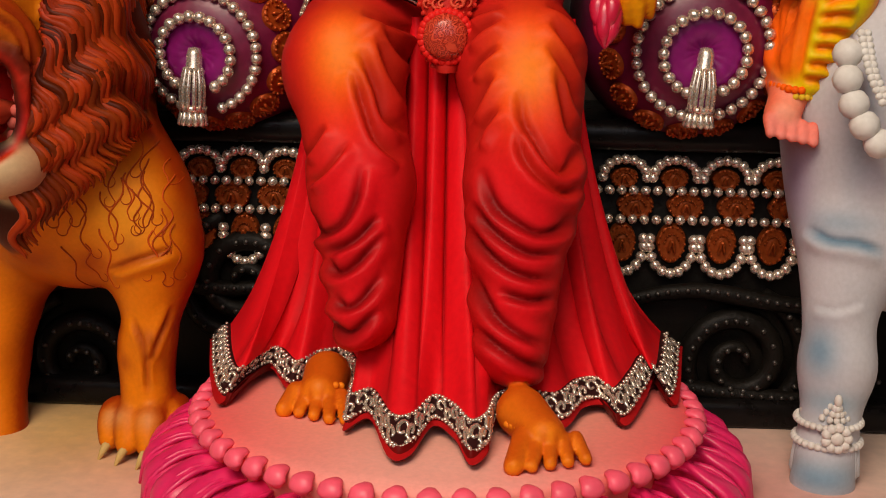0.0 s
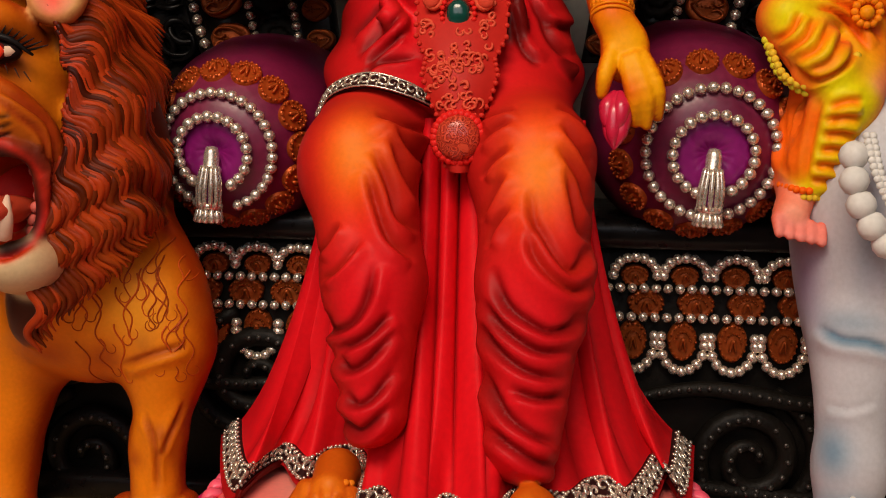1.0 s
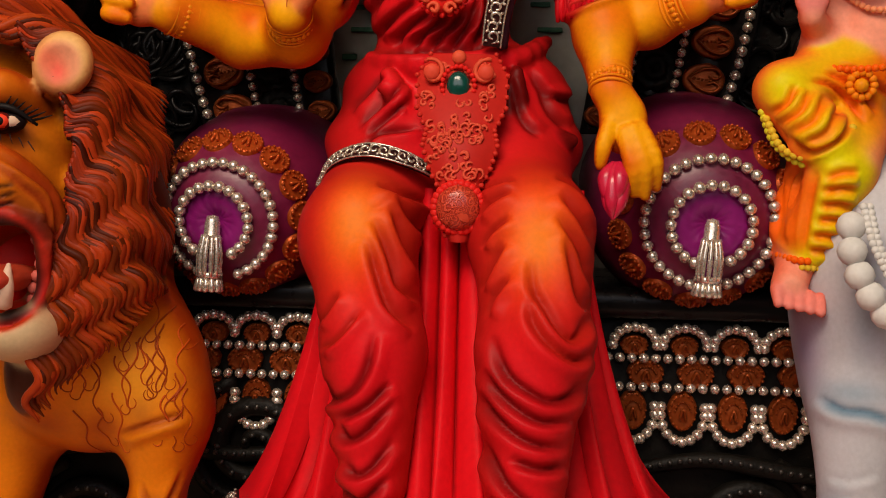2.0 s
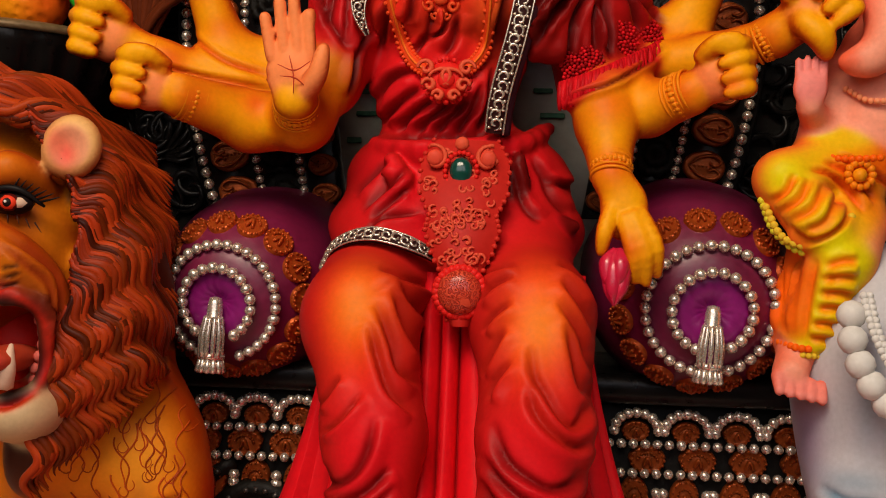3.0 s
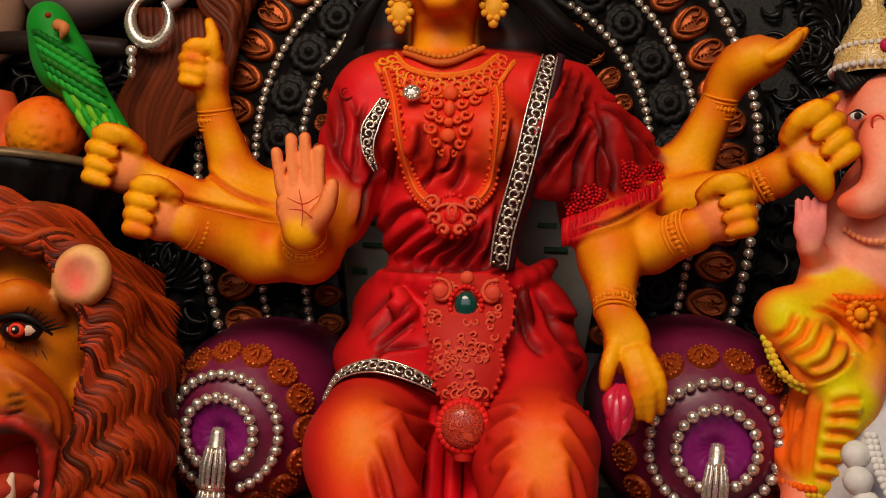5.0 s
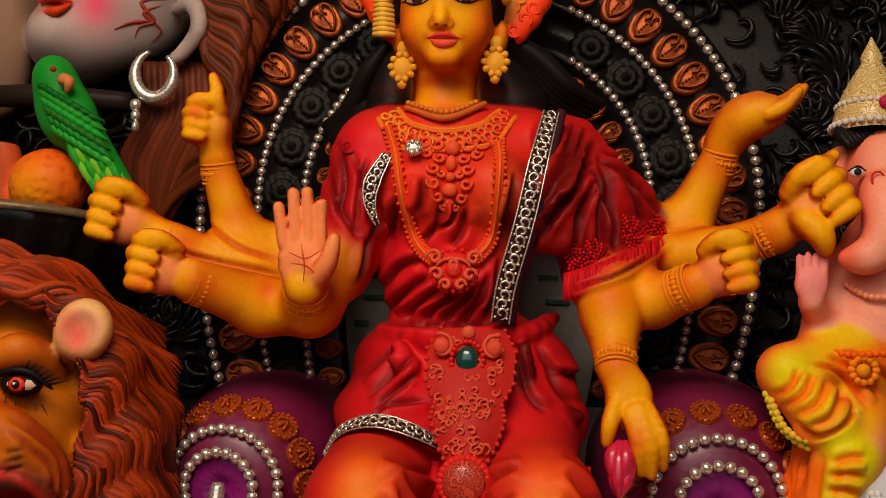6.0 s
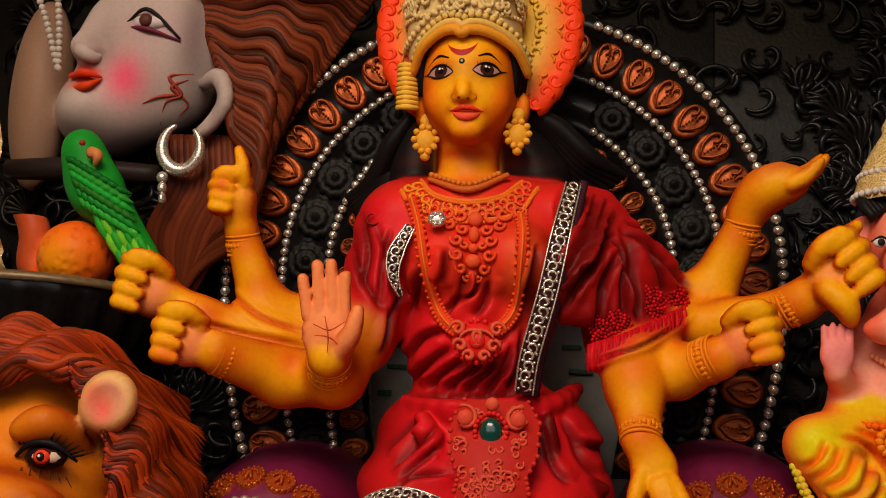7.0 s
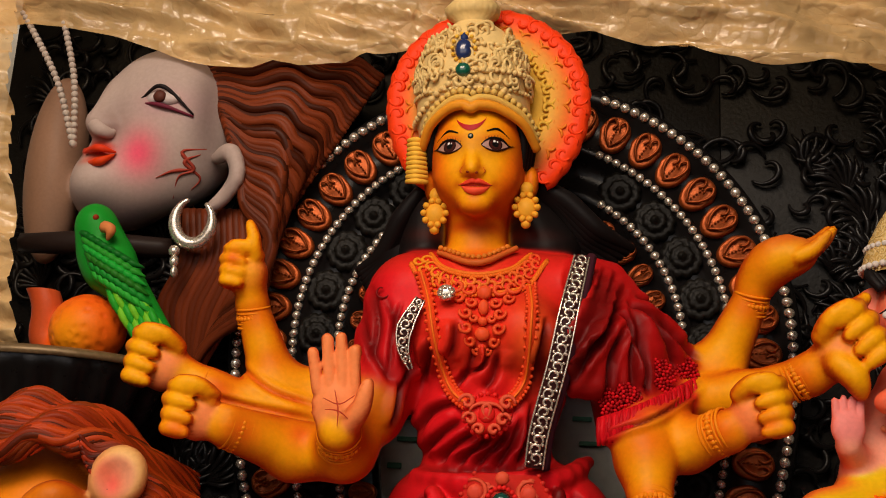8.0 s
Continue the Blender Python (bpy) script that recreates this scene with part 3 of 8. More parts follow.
        lo, hi = (0.262, 0.66) if side > 0 else (-0.57, -0.215)
        for z in (0.566, 0.518):
            for x in np.arange(lo, hi, 0.0195):
                bead(seat, (x, 0.002, z), 0.0085)
    # spiral carvings on the lower panel
    for cx, cz, flip in ((0.507, 0.281, 1), (-0.622, 0.242, -1), (-0.330, 0.392, -1)):
        big = 0.3 if cx < -0.3 and cz > 0.4 else 1.0
        h = Heap()
        pts = []
        for u in np.linspace(0, 1, 60):
            t = u * 4.4 * math.pi
            r = (0.012 + 0.105 * u) * (0.45 if big < 1 else 1)
            pts.append((cx + flip * r * math.cos(t), 0.012 - 0.012 * (1 - u), cz + r * math.sin(t)))
        h.tube(pts, [0.008, 0.016 * big + 0.003, 0.012 * big + 0.003], (0, 0, 0), n=8)
        scroll = h.link("scroll_carving", [BLACK_ROUGH], th)
        run = 0.0
        for a, b in zip(pts, pts[1:]):
            run += math.dist(a, b)
            if run > 0.017:
                run = 0
                o = bead(scroll, (a[0] * 0.985 + cx * 0.015, a[1] - 0.016, a[2]), 0.0052)
                o.data = DARKBEAD.data
    for pts in (((0.24, 0.01, 0.36), (0.42, 0.0, 0.40), (0.6, 0.0, 0.38), (0.74, 0.01, 0.4)), ((0.24, 0.01, 0.26), (0.36, 0.0, 0.24), (0.6, 0.0, 0.22), (0.74, 0.01, 0.25)), ((-0.72, 0.01, 0.36), (-0.55, 0.0, 0.4), (-0.36, 0.0, 0.38), (-0.2, 0.01, 0.4))):
        h = Heap()
        h.tube(pts, [0.01, 0.016, 0.01], (0, 0, 0), smooth=24, n=8)
        sc = h.link("scroll_carving", [BLACK_ROUGH], th)
        for p in along(pts, 0.016):
            bead(sc, (p[0], p[1] - 0.014, p[2] + 0.004), 0.0045).data = DARKBEAD.data
    # carved back panel above the opening
    part("carved_panel", box((-0.4, 0.24, 1.32), (0.4, 0.3, 2.15), 0.002), BLACK_ROUGH, th)
    # carved wings behind the arch
    for side, x0, x1 in ((1, 0.4, 1.15), (-1, -1.1, -0.4)):
        w = part("carved_wing", box((x0, 0.24, 0.6), (x1, 0.3, 2.15), 0.002), BLACK_ROUGH, th)
        h = Heap()
        rnd = random.Random(5 + side)
        for k in range(420):
            cx, cz = rnd.uniform(min(x0, 0) + 0.02, max(x1, 0) - 0.02), rnd.uniform(0.72, 2.1)
            if abs(cx) < 0.42 and cz < 1.45:
                continue
            a0, turn, size = rnd.uniform(0, 6.3), rnd.choice((-1, 1)), rnd.uniform(0.018, 0.06)
            pts = []
            for u in np.linspace(0, 1, 22):
                t = a0 + turn * u * 4.2
                pts.append((cx + size * (1 - 0.75 * u) * math.cos(t), 0.232 - 0.012 * math.sin(3 * u), cz + size * (1 - 0.75 * u) * math.sin(t)))
            h.tube(pts, [0.003, 0.0075, 0.003], (0, 0, 0), n=6)
        for k in range(34):
            cx, cz = x0 + rnd.uniform(0.1, x1 - x0 - 0.1), rnd.uniform(0.9, 1.9)
            lean = rnd.uniform(-0.8, 0.8)
            for j in range(9):
                u = j / 8 - 0.5
                t = math.pi / 2 + lean + u * 2.2
                L = 0.1 * (1 - abs(u) * 0.7)
                h.tube([(cx, 0.235, cz), (cx + 0.6 * L * math.cos(t), 0.222, cz + 0.6 * L * math.sin(t)), (cx + L * math.cos(t + 0.2), 0.225, cz + L * math.sin(t + 0.2))], [0.003, 0.0068, 0.002], (0, 0, 0), n=6, smooth=8)
        tagged(h.link("leaf_carving", [BLACK], w), kind="stuff")
    for x in (0.66, 0.7):
        for k in range(36):
            bead(th, (x + 0.03 * math.sin(k / 9), 0.225, 0.85 + 0.02 * k), 0.0055).data = DARKBEAD.data
    return th


DARKBEAD = link_mesh("bead", BALL_V, BALL_F, [material("dull_silver_paint", (0.06, 0.055, 0.05), 0.35, 0.6, 0.3, 120, 0.5)])
scene.collection.objects.unlink(DARKBEAD)
throne()


# ---- two bolsters ----
PAISLEY = medallion_mesh("paisley", 0.058, 0.058, False)
PAISLEY.data.materials[0] = COPPER_BRIGHT


def bolster(front, back, r_in, r_out, label):
    front, back = Vector(front), Vector(back)
    ob = base("bolster", label, "bolster", "bolsters on the throne", at=front)
    axis = (back - front).normalized()
    ob.rotation_mode = "QUATERNION"
    up = axis.to_track_quat("Z", "Y")
    ob.rotation_quaternion = up
    k = r_out / 0.1
    body = part("cushion", lathe([(0.055 * k, 0.006), (0.075 * k, 0.008), (0.1 * k, 0.026), (0.124 * k, 0.05), (0.15 * k, 0.09), (0.17 * k, 0.14), (0.18 * k, 0.22), (0.176 * k, 0.32), (0.13 * k, 0.4), (0, 0.42)], 48, lambda u, z: 1 + 0.006 * math.sin(u * 40) * (z > 0.1)), PURPLE, ob)
    eye = part("gathered_end", lathe([(0, 0.022), (0.012, 0.014), (0.03 * k, 0.004), (0.05 * k, 0.003), (0.058 * k, 0.008)], 64, lambda u, z: 1 + (0.04 * math.sin(u * 2 * math.pi * 16))), PURPLE_BRIGHT, ob, "bright violet gathered cloth")
    turn = up.inverted() @ Vector((0, 0, -1))
    down = math.atan2(turn.y, turn.x)
    for r, z, n, s in ((r_in, 0.0, 21, 0.0096), (r_out, 0.02, 33, 0.0094)):
        for j in range(n):
            t = 2 * math.pi * j / n
            gap = abs((t - down + math.pi) % (2 * math.pi) - math.pi)
            if gap < (0.3 if r == r_in else 0.16):
                continue
            bead(ob, (r * math.cos(t), r * math.sin(t), z - 0.004), s)
    for j in range(15):
        t = 2 * math.pi * j / 15 + 0.2
        o = new("paisley", PAISLEY.data)
        o.parent = ob
        rr = 0.131 * k
        nrm = Vector((math.cos(t) * 0.85, math.sin(t) * 0.85, -0.52)).normalized()
        o.matrix_basis = Matrix.LocRotScale(Vector((rr * math.cos(t), rr * math.sin(t), 0.064)), (-nrm).to_track_quat("Y", "Z"), Vector((0.9, 1.15, 0.9)))
    # tassel hanging from the gathered middle
    tas = new("tassel")
    tas.parent = ob
    tas.rotation_mode = "QUATERNION"
    tas.matrix_basis = Matrix.Translation((0, 0, -0.006)) @ up.inverted().to_matrix().to_4x4() @ pose(0, 0, 0, 0, 3, 0)
    part("tassel_cap", lathe([(0, 0.012), (0.009, 0.01), (0.012, 0.0), (0.0125, -0.018), (0.0165, -0.024), (0.0165, -0.029)], 16), SILVER, tas)
    h = Heap()
    for j in range(11):
        t = 2 * math.pi * j / 11
        c, s = math.cos(t), math.sin(t)
        h = Heap()
        h.tube([(0.012 * c, 0.012 * s - 0.004, -0.02), (0.0165 * c, 0.016 * s - 0.006, -0.05), (0.0165 * c, 0.016 * s - 0.004, -0.082)], [0.0036, 0.0042, 0.0036], (0.7, 0.7, 0.7), n=6, smooth=8)
        h.link("tassel_cord", [SILVER], tas)
    part("tassel_band", lathe([(0.015, -0.087), (0.0215, -0.085), (0.0215, -0.078), (0.015, -0.076)], 20), SILVER, tas)
    h = Heap()
    for j in range(12):
        t = 2 * math.pi * j / 12
        c, s = math.cos(t), math.sin(t)
        h = Heap()
        h.tube([(0.016 * c, 0.016 * s, -0.086), (0.0195 * c, 0.0195 * s, -0.106)], [0.0045, 0.0055], (0.7, 0.7, 0.7), n=6)
        h.link("fringe_strand", [SILVER], tas)
    core = part("tassel_core", lathe([(0, 0), (0.012, -0.02), (0.0135, -0.06), (0.0135, -0.1), (0, -0.1)], 12), PURPLE_BRIGHT, tas)
    return ob


bolster((-0.365, -0.130, 0.779), (-0.313, 0.280, 0.838), 0.057, 0.091, "purple bolster with silver bead rings and copper paisleys")
bolster((0.402, -0.130, 0.792), (0.385, 0.280, 0.858), 0.062, 0.1, "purple bolster with silver bead rings beside the lotus bud")

# ---- lotus pedestal ----
LOTUS = (0.035, -0.265)


def lotus():
    ob = base("lotus_pedestal", "pink and magenta lotus pedestal under the seated statue", "pedestal", at=(LOTUS[0], LOTUS[1], TOP))
    h = Heap()
    a = np.linspace(0, 2 * math.pi, 73)
    rows, cols = [], []
    for r, z in ((0.001, 0.128), (0.1, 0.128), (0.2, 0.128), (0.28, 0.128), (0.32, 0.127), (0.345, 0.124), (0.352, 0.116), (0.345, 0.09), (0.33, 0.05), (0.34, 0.0)):
        rows.append(np.c_[r * np.cos(a), r * np.sin(a), np.full(73, z)])
        f = min(max((r - 0.12) / 0.26, 0), 1)
        cols.append(np.tile(np.array((0.92, 0.50, 0.36)) * (1 - f) + np.array((0.92, 0.07, 0.10)) * f, (73, 1)))
    rows, cols = np.array(rows), np.array(cols).reshape(-1, 3)
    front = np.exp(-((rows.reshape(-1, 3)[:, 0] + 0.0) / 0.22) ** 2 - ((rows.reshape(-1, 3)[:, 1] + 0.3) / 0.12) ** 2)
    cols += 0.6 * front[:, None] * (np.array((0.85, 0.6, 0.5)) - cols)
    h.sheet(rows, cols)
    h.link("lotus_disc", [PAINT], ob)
    # rim of short rounded petals
    hp = Heap()
    hp.tube([(0.0, 0.012, -0.004), (0.0, -0.012, -0.006), (0.0, -0.02, -0.022), (0, -0.012, -0.042)], [0.008, 0.015, 0.017, 0.006], (1, 1, 1), n=10, smooth=10)
    rim = hp.link("rim_petal", [PINK])
    scene.collection.objects.unlink(rim)
    for k in range(56):
        t = 2 * math.pi * k / 56
        o = new("rim_petal", rim.data)
        o.parent = ob
        o.matrix_basis = Matrix.LocRotScale(Vector((0.352 * math.cos(t), 0.352 * math.sin(t), 0.126)), Euler((0, 0, t + math.pi / 2)), Vector((1.0, 0.62, random.uniform(0.5, 0.62))))
    # lower crown of long ribbed petals
    hp = Heap()
    hp.tube([(0, 0.03, 0.036), (0, -0.02, 0.034), (0, -0.06, 0.014), (0, -0.072, -0.026)], [0.02, 0.028, 0.03, 0.016], (1, 1, 1), n=12, smooth=12, flat=0.4)
    for u in (-1, 0, 1):
        hp.tube([(u * 0.012, 0.02, 0.045), (u * 0.014, -0.025, 0.043), (u * 0.014, -0.066, 0.016), (u * 0.008, -0.078, -0.024)], [0.003, 0.0045, 0.0045, 0.002], (1, 1, 1), n=6, smooth=10)
    low = hp.link("long_petal", [MAGENTA])
    scene.collection.objects.unlink(low)
    for k in range(38):
        t = 2 * math.pi * (k + 0.5) / 38
        o = new("long_petal", low.data)
        o.parent = ob
        o.matrix_basis = Matrix.LocRotScale(Vector((0.365 * math.cos(t), 0.365 * math.sin(t), 0.04)), Euler((random.uniform(-0.04, 0.04), 0, t + math.pi / 2)), Vector((1.05, 1, 1)))


lotus()

GLOSS = material("gloss_paint", (1, 1, 1), 0.14, 0, 0.05, 90, 0.1, 0.6, "paint")
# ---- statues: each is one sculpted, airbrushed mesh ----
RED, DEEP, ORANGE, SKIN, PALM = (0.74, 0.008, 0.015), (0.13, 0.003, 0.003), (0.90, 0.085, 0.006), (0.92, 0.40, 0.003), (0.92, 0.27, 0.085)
# DEEP and WARM carry the fold shading put into the cloth paint
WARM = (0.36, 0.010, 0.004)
CRIMSON, RUST = (0.74, 0.018, 0.014), (0.82, 0.24, 0.006)


def fist(c, at, side, s=1.0, tilt=0.0, skin=SKIN):
    """A closed hand seen from the front: four curled fingers stacked at its outer side."""
    at = np.array(at)
    R = np.array(Euler((0, radians(tilt), 0)).to_matrix())

    def q(x, y, z):
        return at + R @ (np.array((side * x, y, z)) * s)

    c.ell(at, (0.036 * s, 0.03 * s, 0.042 * s), PALM, 0.012)
    for k, z in enumerate((0.034, 0.012, -0.011, -0.032)):
        w = 0.046 - 0.005 * abs(k - 1)
        c.rope([q(0.02, -0.012, z), q(w, -0.016, z + 0.002), q(0.03, -0.038, z), q(0.004, -0.036, z - 0.002)], [0.0125 * s, 0.0125 * s, 0.0115 * s, 0.0095 * s], skin, 0.004, 9)
    c.rope([q(-0.02, -0.015, 0.03), q(0.0, -0.035, 0.042), q(0.028, -0.04, 0.044)], [0.014 * s, 0.012 * s, 0.009 * s], skin, 0.006, 6)


def bracelet(h, a, b, r, colour, slot=0):
    """Three rounds of beading on a wrist at a, along a to b."""
    a, b = np.array(a, dtype=float), np.array(b, dtype=float)
    d = (b - a) / np.linalg.norm(b - a)
    u = np.cross(d, (0, -1, 0.2))
    u /= np.linalg.norm(u)
    w = np.cross(u, d)
    t = np.linspace(0, 2 * math.pi, 49)
    ring = np.cos(t)[:, None] * u + np.sin(t)[:, None] * w
    for s, rr in ((-0.004, 0.0026), (0.003, 0.0022), (0.021, 0.0022), (0.028, 0.0026)):
        h.tube(a + d * s + (r - 0.003) * ring, [rr], colour, slot, 6)
    for j in range(26):
        t = 2 * math.pi * j / 26
        o = math.cos(t) * u + math.sin(t) * w
        h.ball(a + d * 0.012 + (r - 0.0045) * o, (0.0052, 0.0052, 0.0052), colour, slot)
        h.ball(a + d * (0.007 if j % 2 else 0.017) + (r - 0.003) * o, 0.0026, colour, slot)


def goddess():
    c = Clay((-0.76, -0.62, 0.28), (0.72, 0.22, 1.86), 0.0042)
    h = Heap()
    # trunk and hips
    c.ell((-0.036, -0.010, 1.310), (0.135, 0.095, 0.13), CRIMSON)
    c.ell((-0.024, -0.010, 1.155), (0.118, 0.092, 0.15), RED)
    c.ell((0.001, -0.010, 0.990), (0.185, 0.115, 0.10), RED)
    c.ell((-0.000, -0.020, 0.910), (0.21, 0.13, 0.09), RED)
    c.cap((-0.157, -0.010, 1.362), (0.112, -0.010, 1.363), 0.066, 0.066, CRIMSON, 0.04)
    c.ell((-0.082, -0.080, 1.275), (0.062, 0.055, 0.06), CRIMSON, 0.03)
    c.ell((0.035, -0.080, 1.278), (0.062, 0.055, 0.06), CRIMSON, 0.03)
    c.cap((-0.050, -0.015, 1.409), (-0.059, -0.005, 1.536), 0.056, 0.048, SKIN, 0.008)
    # head
    c.ell((-0.054, -0.045, 1.604), (0.082, 0.09, 0.104), SKIN, 0.02)
    c.ell((-0.050, -0.050, 1.540), (0.066, 0.072, 0.062), SKIN, 0.04)
    for q in ((-0.090, -0.092, 1.543), (-0.012, -0.092, 1.545)):
        c.ell(q, (0.026, 0.02, 0.024), SKIN, 0.03)
    c.rope([(-0.058, -0.122, 1.586), (-0.057, -0.129, 1.561), (-0.056, -0.135, 1.543)], [0.005, 0.0065, 0.0105], SKIN, 0.012, 6)
    for x in (-0.068, -0.042):
        c.ell((x, -0.128, 1.540), (0.0075, 0.007, 0.0062), SKIN, 0.006)
    c.ell((-0.050, -0.104, 1.490), (0.026, 0.021, 0.018), SKIN, 0.025)
    LIP = (0.8, 0.06, 0.025)
    for p in ((0.040, -0.030, 1.556), (-0.136, -0.030, 1.551)):
        c.ell(p, (0.013, 0.018, 0.03), (0.85, 0.25, 0.004), 0.008)
    # hair
    BLK = (0.008, 0.006, 0.006)
    c.ell((-0.069, 0.000, 1.661), (0.097, 0.085, 0.1), BLK, 0.004)
    for k in range(7):
        u = k / 6
        h.tube([(0.054, 0.000, 1.560), np.array((0.084, 0.020, 1.514)) + (0.02 * u, 0.02 - 0.03 * u, 0.02 * u), np.array((0.110, 0.030, 1.476)) + (0.05 * u, 0.02 - 0.03 * u, -0.01 + 0.02 * u), np.array((0.161, 0.060, 1.464)) + (0.06 * u, 0, -0.05 + 0.05 * u)], [0.016, 0.02, 0.018, 0.008], BLK, n=8, smooth=18)
        h.tube([(-0.158, 0.000, 1.546), np.array((-0.174, 0.020, 1.499)) + (-0.02 * u, 0.02 - 0.03 * u, 0.0), np.array((-0.198, 0.030, 1.449)) + (-0.03 * u, 0.01, -0.01), np.array((-0.246, 0.060, 1.392)) + (-0.03 * u, 0, -0.03 + 0.05 * u)], [0.014, 0.018, 0.018, 0.008], BLK, n=8, smooth=18)
    c.cap((-0.146, 0.040, 1.516), (-0.143, 0.050, 1.434), 0.05, 0.06, BLK, 0.02)
    c.cap((0.028, 0.040, 1.519), (0.060, 0.050, 1.449), 0.05, 0.07, BLK, 0.02)
    # upper arms and sleeves
    c.cap((-0.174, -0.020, 1.339), (-0.212, -0.070, 1.140), 0.062, 0.058, RED, 0.04)
    c.cap((-0.216, -0.080, 1.148), (-0.239, -0.120, 1.070), 0.052, 0.046, SKIN, 0.015)
    c.cap((-0.239, -0.130, 1.073), (-0.236, -0.200, 1.092), 0.043, 0.033, SKIN, 0.03)
    c.ell((-0.239, -0.210, 1.132), (0.04, 0.019, 0.046), PALM, 0.012)
    for a, b, r in (((-0.270, -0.215, 1.154), (-0.281, -0.222, 1.211), 0.0103), ((-0.251, -0.215, 1.162), (-0.260, -0.222, 1.233), 0.0107), ((-0.231, -0.215, 1.163), (-0.238, -0.222, 1.235), 0.0107), ((-0.212, -0.215, 1.156), (-0.216, -0.222, 1.216), 0.0099)):
        c.cap(a, b, r, r * 0.88, PALM, 0.0015)
    c.rope([(-0.213, -0.220, 1.106), (-0.196, -0.235, 1.130), (-0.189, -0.240, 1.162)], [0.016, 0.0125, 0.009], PALM, 0.008, 7)
    bracelet(h, (-0.237, -0.190, 1.089), (-0.242, -0.150, 1.067), 0.036, RUST)
    # second left arm
    c.cap((-0.258, -0.080, 1.073), (-0.328, -0.100, 1.068), 0.047, 0.046, SKIN, 0.03)
    c.cap((-0.328, -0.100, 1.070), (-0.420, -0.180, 1.097), 0.046, 0.034, SKIN, 0.02)
    fist(c, (-0.463, -0.190, 1.113), -1, 1.0, 8)
    bracelet(h, (-0.417, -0.175, 1.096), (-0.382, -0.150, 1.088), 0.037, RUST)
    # third left arm
    c.cap((-0.307, -0.000, 1.136), (-0.372, -0.020, 1.136), 0.045, 0.04, SKIN, 0.02)
    c.cap((-0.372, -0.020, 1.136), (-0.488, -0.060, 1.170), 0.04, 0.03, SKIN, 0.02)
    fist(c, (-0.571, -0.080, 1.208), -1, 1.1, 12)
    c.cap((-0.552, -0.070, 1.200), (-0.483, -0.060, 1.170), 0.03, 0.03, SKIN, 0.02)
    bracelet(h, (-0.501, -0.065, 1.176), (-0.465, -0.050, 1.163), 0.033, RUST)
    # raised left arm
    c.cap((-0.285, 0.020, 1.179), (-0.391, 0.000, 1.182), 0.045, 0.045, SKIN, 0.03)
    c.cap((-0.391, 0.000, 1.182), (-0.439, -0.030, 1.320), 0.044, 0.028, SKIN, 0.03)
    bracelet(h, (-0.437, -0.030, 1.315), (-0.434, -0.020, 1.287), 0.031, RUST)
    fist(c, (-0.447, -0.052, 1.380), -1, 0.86, 6)
    c.cap((-0.440, -0.035, 1.335), (-0.445, -0.050, 1.372), 0.027, 0.030, SKIN, 0.015)
    c.rope([(-0.432, -0.070, 1.402), (-0.434, -0.078, 1.432), (-0.443, -0.078, 1.458)], [0.0125, 0.0115, 0.0085], SKIN, 0.004, 7)
    # shawl over the other shoulder: spreading pleats
    for k in range(9):
        u = k / 8
        a = np.array((0.121, -0.050, 1.398)) * (1 - u) + np.array((0.184, -0.020, 1.392)) * u
        b = np.array((0.142, -0.130, 1.190)) * (1 - u) + np.array((0.327, 0.000, 1.206)) * u
        m = (a + b) / 2 + np.array((0.0, -0.03 * (1 - u) - 0.01, -0.006))
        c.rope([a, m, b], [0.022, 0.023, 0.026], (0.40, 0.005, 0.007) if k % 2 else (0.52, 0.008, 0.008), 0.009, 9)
    c.rope([(0.174, -0.130, 1.111), (0.240, -0.120, 1.141), (0.329, -0.020, 1.194)], [0.016, 0.02, 0.016], RED, 0.02, 9)
    c.cap((0.172, -0.030, 1.315), (0.214, -0.065, 1.150), 0.052, 0.060, (0.42, 0.005, 0.007), 0.03)
    for k in range(44):
        u = k / 43
        p = spline([(0.161, -0.135, 1.101), (0.212, -0.145, 1.118), (0.266, -0.115, 1.147), (0.332, -0.030, 1.193)], 44)[k]
        h.tube([p + (0, 0, 0.035), p + (0.003 * math.sin(k * 2.3), -0.007, 0.012), p + (0.004 * math.sin(k * 1.7), -0.004, -0.008)], [0.004, 0.0055, 0.003], np.array(RED) * (0.6 + 0.3 * ((k * 7) % 5) / 4), 1, 6, 6)
    for q, n in (((0.195, -0.150, 1.160), 110), ((0.253, -0.116, 1.209), 80), ((0.295, -0.064, 1.228), 70)):
        for j in range(n):
            t, r = j * 2.4, 0.0033 * math.sqrt(j)
            h.ball(np.array(q) + (r * math.cos(t), 0.25 * r + 0.0085, r * math.sin(t)), 0.0032, np.array(RED) * (0.35 + 0.5 * (j % 3) / 2), 1)
    # arm on the knee with the lotus bud
    c.cap((0.232, -0.100, 1.115), (0.234, -0.120, 1.077), 0.05, 0.047, SKIN, 0.02)
    c.cap((0.234, -0.120, 1.077), (0.240, -0.170, 0.990), 0.046, 0.03, SKIN, 0.02)
    bracelet(h, (0.240, -0.170, 0.994), (0.240, -0.160, 1.012), 0.033, RUST)
    c.ell((0.260, -0.180, 0.943), (0.036, 0.024, 0.048), SKIN, 0.02)
    for a, m, b in (((0.240, -0.190, 0.942), (0.231, -0.205, 0.908), (0.227, -0.200, 0.879)), ((0.260, -0.200, 0.926), (0.273, -0.215, 0.876), (0.277, -0.200, 0.839)), ((0.272, -0.200, 0.931), (0.289, -0.215, 0.881), (0.293, -0.200, 0.836)), ((0.283, -0.195, 0.935), (0.304, -0.210, 0.890), (0.309, -0.195, 0.849))):
        c.rope([a, m, b], [0.013, 0.0125, 0.0085], SKIN, 0.004, 8)
